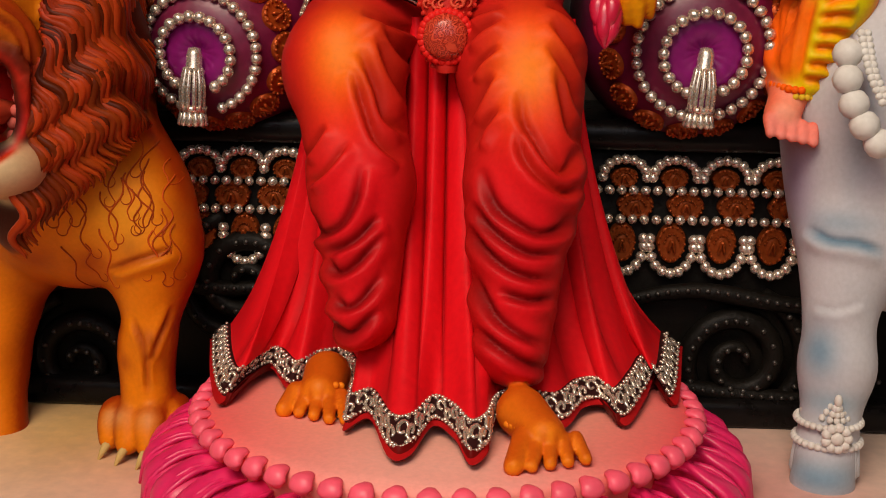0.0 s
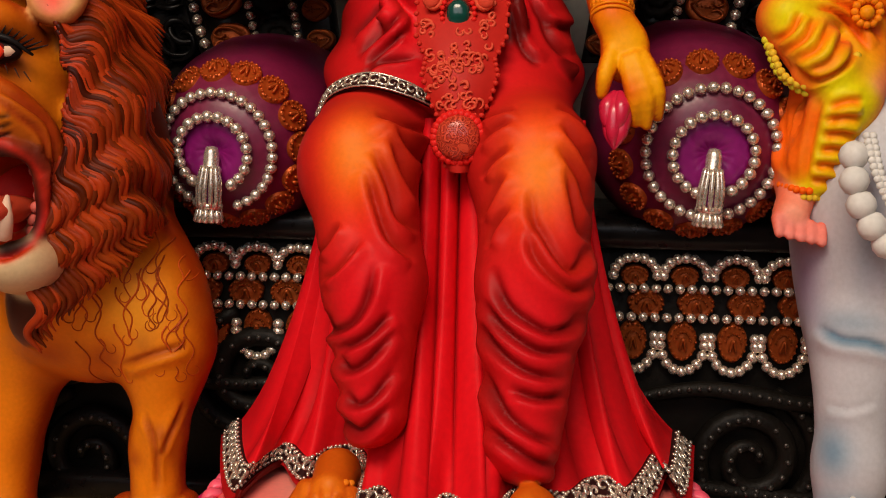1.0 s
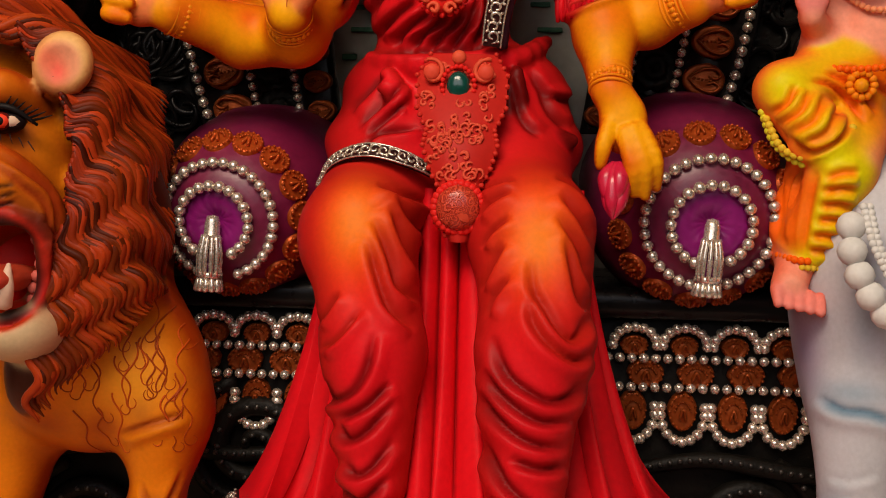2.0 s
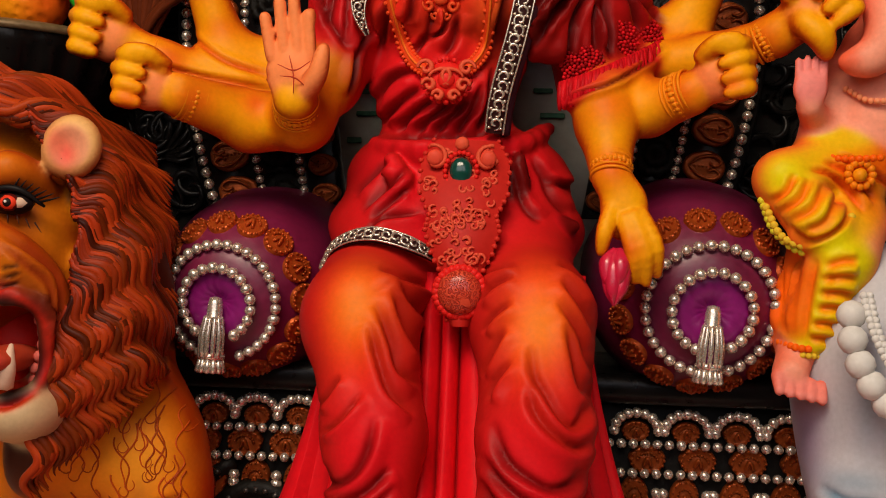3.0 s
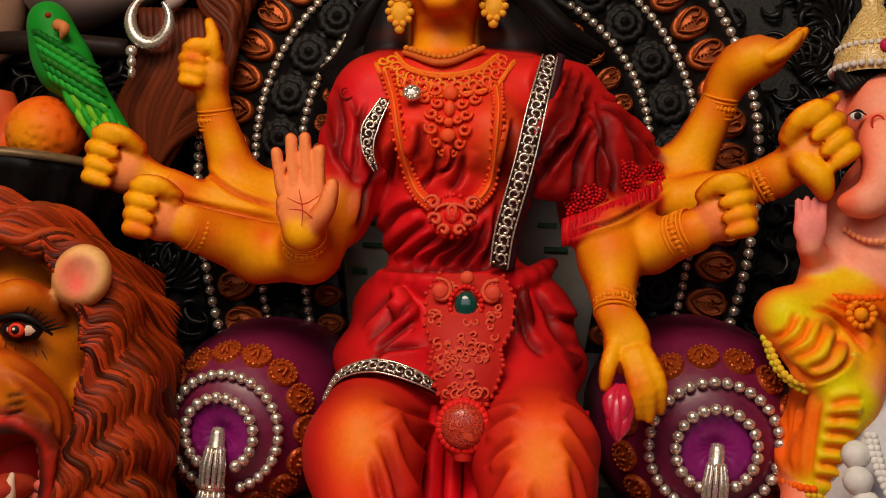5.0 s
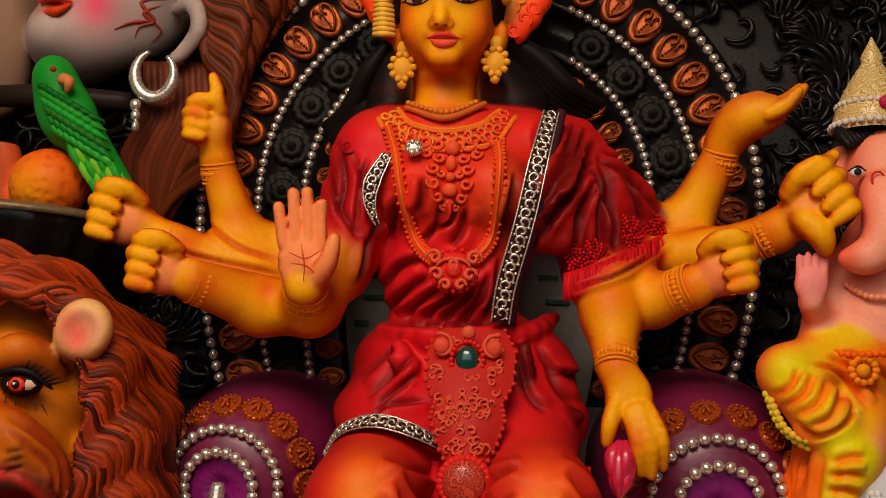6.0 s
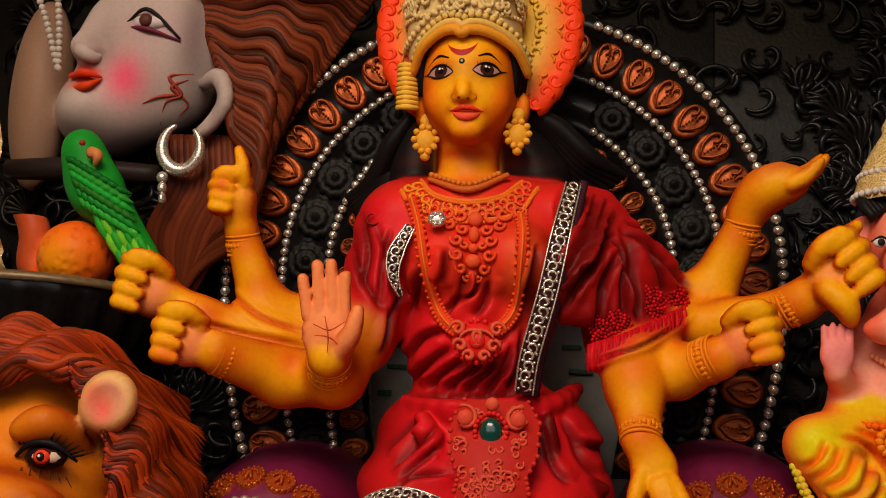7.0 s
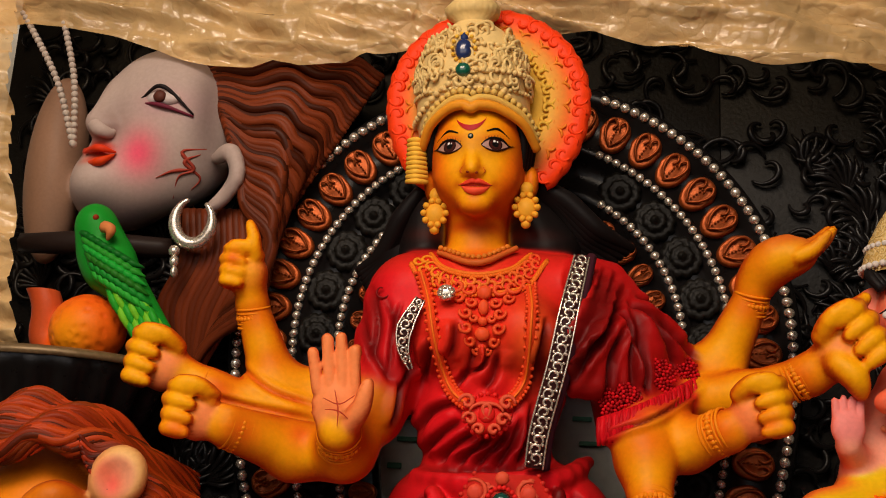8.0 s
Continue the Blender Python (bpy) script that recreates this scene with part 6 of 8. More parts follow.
    for z, r, n, s in ((-0.012, 0.104, 54, 0.0058), (0.005, 0.103, 60, 0.004), (0.036, 0.106, 54, 0.0052), (0.086, 0.09, 44, 0.005)):
        for j in range(n):
            t = 2 * math.pi * j / n
            tt = (t + math.pi) % (2 * math.pi) - math.pi
            lift = 0.035 * math.exp(-(tt / 0.8) ** 2) - 0.03 * abs(math.sin(t)) ** 2 if z < 0 else 0
            h.ball(on_dome(t, z + lift, r), s, CREAM)
    rnd = random.Random(8)
    for k in range(120):
        t, z = rnd.uniform(-1.5, 1.5), rnd.uniform(0.01, 0.125)
        r = np.interp(z, (0, 0.035, 0.06, 0.085, 0.11, 0.13), (0.101, 0.104, 0.097, 0.088, 0.074, 0.056)) + 0.003
        a0, turn, size = rnd.uniform(0, 6), rnd.choice((-1, 1)), rnd.uniform(0.008, 0.016)
        h.tube([on_dome(t + size * (1 - 0.7 * u) * math.cos(a0 + turn * 5 * u) / r, z + size * (1 - 0.7 * u) * math.sin(a0 + turn * 5 * u), r) for u in np.linspace(0, 1, 14)], [0.0025, 0.0042, 0.0025], CREAM, 0, 6)
    h.ball(on_dome(-0.1, 0.075, 0.096), (0.015, 0.009, 0.021), (0.02, 0.035, 0.12), 6)
    h.ball(on_dome(-0.1, 0.096, 0.09), (0.007, 0.006, 0.012), (0.02, 0.035, 0.12))
    h.ball(on_dome(-0.09, 0.036, 0.108), (0.014, 0.009, 0.013), (0.008, 0.1, 0.06), 6)
    for j in range(14):
        t = 2 * math.pi * j / 14
        h.ball(on_dome(-0.1, 0.078, 0.094) + np.array((0.02 * math.cos(t), 0, 0.027 * math.sin(t))), 0.004, YEL)
    # side tassels of the crown
    for p, q in (((-0.161, -0.070, 1.617), (-0.158, -0.060, 1.545)),):
        for k in range(10):
            u = k / 9
            m = np.array(p) * (1 - u) + np.array(q) * u
            h.tube([m + (-0.014 - 0.004 * u, 0, 0), m + (0, -0.014, -0.003), m + (0.014 + 0.004 * u, 0, 0)], [0.0045, 0.006, 0.0045], YEL, 0, 6, 8)
    # fan behind the crown: yellow heart to vermilion rim, curled lobes
    fc = np.array((-0.043, -0.020, 1.712))
    FX, FZ = 0.182, 0.180
    n = 97
    rows, cols = [], []
    for s, y in ((0.3, 0.0), (0.6, -0.008), (0.72, -0.016), (0.8, -0.008), (0.88, -0.012), (0.95, -0.012), (1.0, -0.002), (0.99, 0.015), (0.5, 0.02)):
        row = []
        for t in np.linspace(-0.92, math.pi + 0.95, n):
            e = 1 + (0.022 * abs(math.sin(17 * t)) if s > 0.85 else 0)
            row.append(fc + (FX * s * e * math.cos(t), y, FZ * s * e * math.sin(t) * (1.15 if math.sin(t) < 0 else 1.0)))
        rows.append(row)
        k = min(max((s - 0.62) / 0.25, 0), 1)
        cols.append(np.tile((1 - k) * np.array((0.72, 0.42, 0.05)) + k * np.array((0.92, 0.055, 0.008)), (n, 1)))
    h.sheet(rows, np.array(cols).reshape(-1, 3), 0)
    for k in range(34):
        t = -0.88 + (math.pi + 1.78) * k / 33
        c2, s2 = math.cos(t), math.sin(t)
        for rr, size, colr in ((0.9, 0.014, (0.92, 0.055, 0.008)), (0.74, 0.013, (0.78, 0.22, 0.02)), (0.6, 0.012, (0.72, 0.42, 0.05))):
            p = fc + np.array((FX * rr * c2, -0.016, FZ * rr * s2 * (1.15 if s2 < 0 else 1.0)))
            sg = 1 if k % 2 else -1
            h.tube([p + (size * (1 - 0.65 * u) * math.cos(t + sg * 5 * u), 0.005, size * (1 - 0.65 * u) * math.sin(t + sg * 5 * u)) for u in np.linspace(0, 1, 12)], [0.002, 0.0042, 0.0025], colr, 0, 6)
    # black swirls painted on the near sleeve, anklets
    for k in range(7):
        p = np.array((-0.203, -0.088, 1.297)) + (0.012 * math.sin(k * 2.1), 0.004 * k, 0.045 - 0.022 * k)
        sg = 1 if k % 2 else -1
        h.tube([p + (0.014 * (1 - 0.6 * u) * math.cos(sg * 5 * u), -0.0 + 0.012 * abs(math.cos(sg * 5 * u)) * 0.3, 0.014 * (1 - 0.6 * u) * math.sin(sg * 5 * u)) for u in np.linspace(0, 1, 14)], [0.0012, 0.0022, 0.0012], (0.2, 0.006, 0.006), 0, 5)
    h.beads([(-0.143, -0.360, 0.328), (-0.120, -0.365, 0.337), (-0.104, -0.350, 0.331)], 0.0055, 0.01, FOOT)
    h.beads([(0.124, -0.470, 0.328), (0.157, -0.500, 0.332), (0.191, -0.470, 0.330)], 0.0055, 0.01, FOOT)
    ob = h.link("goddess_statue", [PAINT, CLOTH_PAINT, SILVER, SILVER, RED_LACE, CREAM_LACE, GLOSS])
    tagged(ob, "painted seated goddess statue in a red draped saree and gold crown", "statue")


goddess()


def bud():
    """Closed lotus bud hanging under the hand."""
    a, b = np.array((0.252, -0.200, 0.882)), np.array((0.246, -0.222, 0.800))
    ob = base("lotus_bud", "glossy crimson lotus bud held in the statue's fingers", "flower", at=Vector(a))
    for k in range(8):
        t = 2 * math.pi * k / 8 + 0.3
        inner = k % 2
        o = np.array((math.cos(t), 0.8 * math.sin(t), 0))
        w = 0.010 if inner else 0.015
        tip = (b - a) * (1.0 if inner else 0.72)
        h = Heap()
        h.tube([o * 0.005, tip * 0.35 + o * w, tip * 0.72 + o * w * 0.85, tip + o * (0.001 if inner else 0.007)], [0.006, 0.0135, 0.010, 0.0008], (0.6, 0.02, 0.06), 0, 9, 14)
        h.link("petal", [FLOWER], ob)


bud()


MANE_LINES = (
    ((-0.820, -0.300, 1.060), (-0.710, -0.270, 1.118), (-0.605, -0.205, 1.108), (-0.500, -0.090, 1.035)),
    ((-0.760, -0.320, 1.010), (-0.670, -0.310, 1.050), (-0.575, -0.250, 1.060), (-0.462, -0.110, 0.975)),
    ((-0.604, -0.300, 1.059), (-0.537, -0.250, 1.040), (-0.479, -0.190, 0.974), (-0.438, -0.100, 0.881)),
    ((-0.527, -0.300, 0.940), (-0.477, -0.260, 0.910), (-0.432, -0.220, 0.820), (-0.424, -0.140, 0.705)),
    ((-0.516, -0.310, 0.834), (-0.475, -0.290, 0.775), (-0.445, -0.260, 0.720), (-0.420, -0.225, 0.668)),
    ((-0.545, -0.335, 0.715), (-0.548, -0.335, 0.640), (-0.556, -0.320, 0.580), (-0.562, -0.300, 0.512)),
)


def lion():
    c = Clay((-1.02, -0.52, 0.16), (-0.33, 0.12, 1.2), 0.0045)
    h = Heap()
    FUR, MANE = (0.80, 0.22, 0.004), (0.30, 0.026, 0.005)
    c.ell((-0.690, -0.200, 0.904), (0.125, 0.12, 0.15), FUR, 0.03)
    c.ell((-0.686, -0.320, 0.819), (0.1, 0.09, 0.09), FUR, 0.04)
    c.ell((-0.601, -0.220, 0.855), (0.06, 0.08, 0.12), FUR, 0.04)
    c.rope([(-0.647, -0.370, 0.860), (-0.598, -0.360, 0.839), (-0.563, -0.330, 0.800), (-0.549, -0.300, 0.728)], [0.03, 0.028, 0.024, 0.02], FUR, 0.03, 12)
    c.ell((-0.616, -0.330, 0.790), (0.06, 0.06, 0.045), (0.6, 0.4, 0.12), 0.03)
    c.ell((-0.582, -0.330, 0.632), (0.065, 0.07, 0.05), (0.62, 0.45, 0.25), 0.03)
    c.ell((-0.587, -0.370, 0.719), (0.052, 0.11, 0.082), (0.72, 0.02, 0.012), 0.015, cut=True)
    c.rope([(-0.631, -0.390, 0.784), (-0.570, -0.385, 0.790), (-0.546, -0.360, 0.767), (-0.542, -0.350, 0.701), (-0.555, -0.360, 0.662), (-0.594, -0.380, 0.647)], [0.011, 0.011, 0.011, 0.01, 0.01, 0.01], (0.03, 0.008, 0.008), 0.006, 16, soft=0.003)
    c.ell((-0.591, -0.360, 0.704), (0.03, 0.07, 0.02), (0.6, 0.06, 0.05), 0.012)
    # core under the locks darkened: shade between them put into the colour
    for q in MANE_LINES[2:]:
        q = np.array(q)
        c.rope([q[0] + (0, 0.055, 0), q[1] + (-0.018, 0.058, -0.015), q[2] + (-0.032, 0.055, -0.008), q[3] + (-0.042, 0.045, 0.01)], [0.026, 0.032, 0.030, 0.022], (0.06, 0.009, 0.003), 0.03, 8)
    c.spray((-0.556, -0.250, 1.011), (0.02, 0.12, 0.024), (0.85, 0.1, 0.05), 0.8)
    # body, chest and legs
    c.ell((-0.544, -0.140, 0.572), (0.15, 0.14, 0.16), FUR, 0.05)
    c.ell((-0.433, -0.170, 0.518), (0.075, 0.08, 0.12), FUR, 0.04)
    c.ell((-0.686, -0.050, 0.499), (0.22, 0.14, 0.1), FUR, 0.05)
    c.cap((-0.420, -0.180, 0.476), (-0.437, -0.190, 0.325), 0.062, 0.036, FUR, 0.04)
    c.cap((-0.436, -0.190, 0.334), (-0.447, -0.190, 0.223), 0.036, 0.034, FUR, 0.03)
    c.cap((-0.457, -0.160, 0.334), (-0.429, -0.200, 0.255), 0.03, 0.034, FUR, 0.03)
    c.cap((-0.693, -0.100, 0.424), (-0.726, -0.100, 0.269), 0.07, 0.05, FUR, 0.04)
    c.cap((-0.726, -0.100, 0.269), (-0.706, -0.140, 0.156), 0.05, 0.045, FUR, 0.03)
    for k, (a, b) in enumerate((((-0.489, -0.200, 0.220), (-0.488, -0.230, 0.194)), ((-0.455, -0.220, 0.226), (-0.455, -0.250, 0.194)), ((-0.422, -0.230, 0.229), (-0.419, -0.260, 0.195)), ((-0.398, -0.200, 0.228), (-0.382, -0.220, 0.204)))):
        c.rope([np.array(a) + (0, 0.03, 0.0), a, b], [0.02, 0.024, 0.018], FUR, 0.01, 6)
        b = np.array(b)
        h.tube([b + (0, -0.008, -0.003), b + (-0.004, -0.022, -0.012), b + (-0.012, -0.03, -0.03)], [0.008, 0.006, 0.001], (0.6, 0.42, 0.15), 0, 7, 8)
    for p, r in (((-0.438, -0.220, 0.197), 0.03), ((-0.423, -0.230, 0.355), 0.016), ((-0.439, -0.260, 0.501), 0.02), ((-0.367, -0.200, 0.543), 0.025)):
        c.spray(p, r, (0.3, 0.05, 0.012), 0.6)
    for p in ((-0.487, -0.230, 0.231), (-0.468, -0.240, 0.233), (-0.421, -0.250, 0.232)):
        c.spray(p, 0.016, (0.75, 0.42, 0.16), 0.6)
    c.spray((-0.443, -0.280, 0.555), (0.06, 0.1, 0.06), (0.7, 0.36, 0.03), 0.5)
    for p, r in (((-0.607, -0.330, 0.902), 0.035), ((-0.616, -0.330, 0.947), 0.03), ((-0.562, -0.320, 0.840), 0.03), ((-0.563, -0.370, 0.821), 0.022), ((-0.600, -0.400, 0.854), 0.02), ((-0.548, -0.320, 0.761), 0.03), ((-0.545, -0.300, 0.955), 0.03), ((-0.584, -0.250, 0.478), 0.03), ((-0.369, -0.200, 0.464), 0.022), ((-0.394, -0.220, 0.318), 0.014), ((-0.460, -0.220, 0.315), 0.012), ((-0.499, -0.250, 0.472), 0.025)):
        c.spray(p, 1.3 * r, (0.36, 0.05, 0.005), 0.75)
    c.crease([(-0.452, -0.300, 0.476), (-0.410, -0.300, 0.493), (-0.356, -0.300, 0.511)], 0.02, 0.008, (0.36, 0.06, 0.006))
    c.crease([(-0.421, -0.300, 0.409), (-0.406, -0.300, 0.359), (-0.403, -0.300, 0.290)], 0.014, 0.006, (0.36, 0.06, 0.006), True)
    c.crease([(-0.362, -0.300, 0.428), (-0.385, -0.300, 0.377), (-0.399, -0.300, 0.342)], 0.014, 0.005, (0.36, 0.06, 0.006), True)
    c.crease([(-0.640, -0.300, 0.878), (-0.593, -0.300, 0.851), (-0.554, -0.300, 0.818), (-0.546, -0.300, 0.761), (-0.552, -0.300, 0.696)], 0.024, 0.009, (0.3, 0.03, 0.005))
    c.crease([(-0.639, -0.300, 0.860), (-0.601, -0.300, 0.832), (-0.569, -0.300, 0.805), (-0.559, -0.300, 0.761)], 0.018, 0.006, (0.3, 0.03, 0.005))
    # outline shading between face and mane, put into the colour
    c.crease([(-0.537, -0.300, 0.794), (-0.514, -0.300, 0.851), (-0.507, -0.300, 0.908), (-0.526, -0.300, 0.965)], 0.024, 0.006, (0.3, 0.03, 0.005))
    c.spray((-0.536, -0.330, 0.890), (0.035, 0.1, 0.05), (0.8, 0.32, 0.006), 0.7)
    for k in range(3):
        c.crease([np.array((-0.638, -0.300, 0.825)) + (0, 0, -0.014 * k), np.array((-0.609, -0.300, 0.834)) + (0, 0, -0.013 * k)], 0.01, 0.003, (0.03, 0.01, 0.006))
    # belly and leg borders shaded in the fur colour
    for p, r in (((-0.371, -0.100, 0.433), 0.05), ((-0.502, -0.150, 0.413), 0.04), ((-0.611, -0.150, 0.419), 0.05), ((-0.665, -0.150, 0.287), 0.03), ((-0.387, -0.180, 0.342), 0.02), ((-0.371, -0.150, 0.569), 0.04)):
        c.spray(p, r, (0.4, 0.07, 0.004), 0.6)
    # ear
    c.ell((-0.538, -0.300, 1.004), (0.044, 0.026, 0.048), (0.86, 0.50, 0.17), 0.008, (0, 20, 0))
    c.ell((-0.534, -0.335, 1.002), (0.034, 0.024, 0.036), (0.86, 0.36, 0.20), 0.008, (0, 20, 0), cut=True)
    c.spray((-0.540, -0.310, 0.992), (0.013, 0.03, 0.018), (0.85, 0.10, 0.07), 0.85)
    # contour shading put into the fur colour
    c.shade_contours(FUR, (0.36, 0.04, 0.003), 0.4, 1.0)
    # brow and muzzle wrinkles
    c.rope([(-0.650, -0.330, 0.957), (-0.614, -0.320, 0.969), (-0.582, -0.280, 0.943)], [0.016, 0.02, 0.012], FUR, 0.02, 8)
    for k in range(3):
        c.rope([np.array((-0.632, -0.370, 0.876)) + (0, 0, -0.022 * k), np.array((-0.585, -0.365, 0.859)) + (0.008 * k, 0, -0.026 * k), np.array((-0.555, -0.320, 0.801)) + (0.012 * k, 0, -0.02 * k)], [0.008, 0.011, 0.006], FUR, 0.014, 9)
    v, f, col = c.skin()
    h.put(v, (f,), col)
    h.ball((-0.644, -0.255, 0.703), (0.075, 0.05, 0.1), (0.70, 0.016, 0.010))
    # eye with lashes
    e = np.array((-0.611, -0.325, 0.921))
    h.ball(e, (0.032, 0.018, 0.0175), (0.012, 0.006, 0.006))
    h.ball(e + (0.002, -0.005, 0.0), (0.025, 0.0145, 0.0125), (0.72, 0.50, 0.36))
    h.ball(e + (0.001, -0.0135, 0), (0.0150, 0.0075, 0.0128), (0.10, 0.006, 0.004))
    h.ball(e + (0.001, -0.0150, 0), (0.0132, 0.0075, 0.0112), (0.78, 0.05, 0.018))
    h.ball(e + (0.001, -0.020, 0), (0.0068, 0.004, 0.0068), (0.01, 0.008, 0.008))
    # catchlight added as a white bead
    h.ball(e + (0.000, -0.024, 0.001), (0.0022, 0.0012, 0.0022), (0.9, 0.85, 0.8))
    h.tube([e + (-0.045, 0, 0.0), e + (-0.02, -0.012, 0.018), e + (0.015, -0.012, 0.018), e + (0.045, 0.004, -0.004)], [0.003, 0.005, 0.005, 0.002], (0.01, 0.008, 0.008), 0, 6, 14)
    for k in range(13):
        u = k / 12
        p = e + np.array((-0.035 + 0.075 * u, -0.012 + 0.012 * u, 0.016 - 0.03 * max(u - 0.55, 0)))
        d = np.array((-0.4 + 1.4 * u, -0.25, 1.0 - 0.8 * u))
        h.tube([p, p + d * 0.014, p + d * 0.028 + (0.004, 0, 0.002)], [0.002, 0.0017, 0.0006], (0.01, 0.008, 0.008), 0, 5)
        if k % 2:
            h.tube([p - (0, 0, 0.032), p + np.array((d[0] * 0.012, -0.002, -0.046))], [0.0014, 0.0005], (0.05, 0.015, 0.01), 0, 5)
    for k in range(6):
        h.ball(np.array((-0.557, -0.350, 0.758)) + (0.006 * math.sin(k), 0.004, -0.017 * k), (0.008, 0.008, 0.009), (0.6, 0.12, 0.09))
    h.tube([(-0.585, -0.390, 0.672), (-0.576, -0.400, 0.696), (-0.574, -0.395, 0.727)], [0.014, 0.012, 0.003], (0.75, 0.5, 0.36), 0, 8, 8)
    # mane: wavy locks sweeping back from the face and down the chest
    rnd = random.Random(3)
    guides = np.array([spline(q, 20) for q in MANE_LINES])
    for k in range(560):
        u, lay = 4.999 * (k + rnd.random()) / 560, (0.0, 0.3, 0.0, 0.55, 0.15)[k % 5]
        i, f2 = int(u), u - int(u)
        path = guides[i] * (1 - f2) + guides[i + 1] * f2
        a0, a1 = lay, min(lay + rnd.uniform(0.55, 0.8), 1.06)
        ph, fr, am = 7.5 * u + rnd.uniform(-0.4, 0.4), 19, rnd.uniform(0.008, 0.012)
        pts = []
        for s in np.linspace(a0, a1, 30):
            q = s * 19
            j = min(int(q), 18)
            p = path[j] + (path[j + 1] - path[j]) * (q - j)
            d = path[j + 1] - path[j]
            d = d / np.linalg.norm(d)
            n = np.array((-d[2], 0, d[0]))
            pts.append(p + n * am * math.sin(ph + fr * s) + np.array((0, -0.011 * math.sin(math.pi * (s - a0) / (a1 - a0)) - 0.012 - 0.05 * max(s - 0.3, 0), 0)))
        r = rnd.uniform(0.0042, 0.0072)
        v2, f3, cp = tube_data(pts, [r * 0.6, r * 1.1, r * 1.1, r, r * 0.2], 7)
        w = np.r_[np.repeat(np.linspace(0, 1, 30), 7), 0, 1][:, None]
        c0 = np.array(MANE) * rnd.choice((0.12, 0.35, 0.8, 1.0, 1.4))
        tipc = np.array((0.50, 0.075, 0.007)) * rnd.uniform(0.2, 1.2)
        h.put(v2, (f3, cp), c0 * (1 - 0.65 * w) + tipc * 0.65 * w)
    # fine curls painted on the chest
    for k in range(28):
        x, z = rnd.uniform(-0.535, -0.375), rnd.uniform(0.50, 0.69)
        if z > 0.70 + 0.9 * (-0.42 - x) or z < 0.47:
            continue
        ph, L, lean, sg = rnd.uniform(0, 6.3), rnd.uniform(0.05, 0.09), rnd.uniform(-0.25, 0.35), rnd.choice((-1, 1))
        pts = []
        for s in np.linspace(0, 1, 22):
            pts.append((x + lean * L * s + 0.006 * math.sin(ph + 8 * s), z - L * s))
        ex, ez = pts[-1]
        for t in np.linspace(0.5, 4.2, 9):
            pts.append((ex + sg * 0.009 * (1 - math.cos(t)) * 0.8, ez - 0.008 * math.sin(t)))
        h.tube([c.on(px, pz, 0.0004) for px, pz in pts if c.front(px, pz) < -0.03], [0.0015, 0.0013, 0.0006], np.array((0.42, 0.06, 0.006)) * rnd.uniform(0.7, 1.3), 0, 5)
    tagged(h.link("lion_statue", [PAINT]), "painted orange lion statue with roaring mouth and brown mane", "statue")


lion()


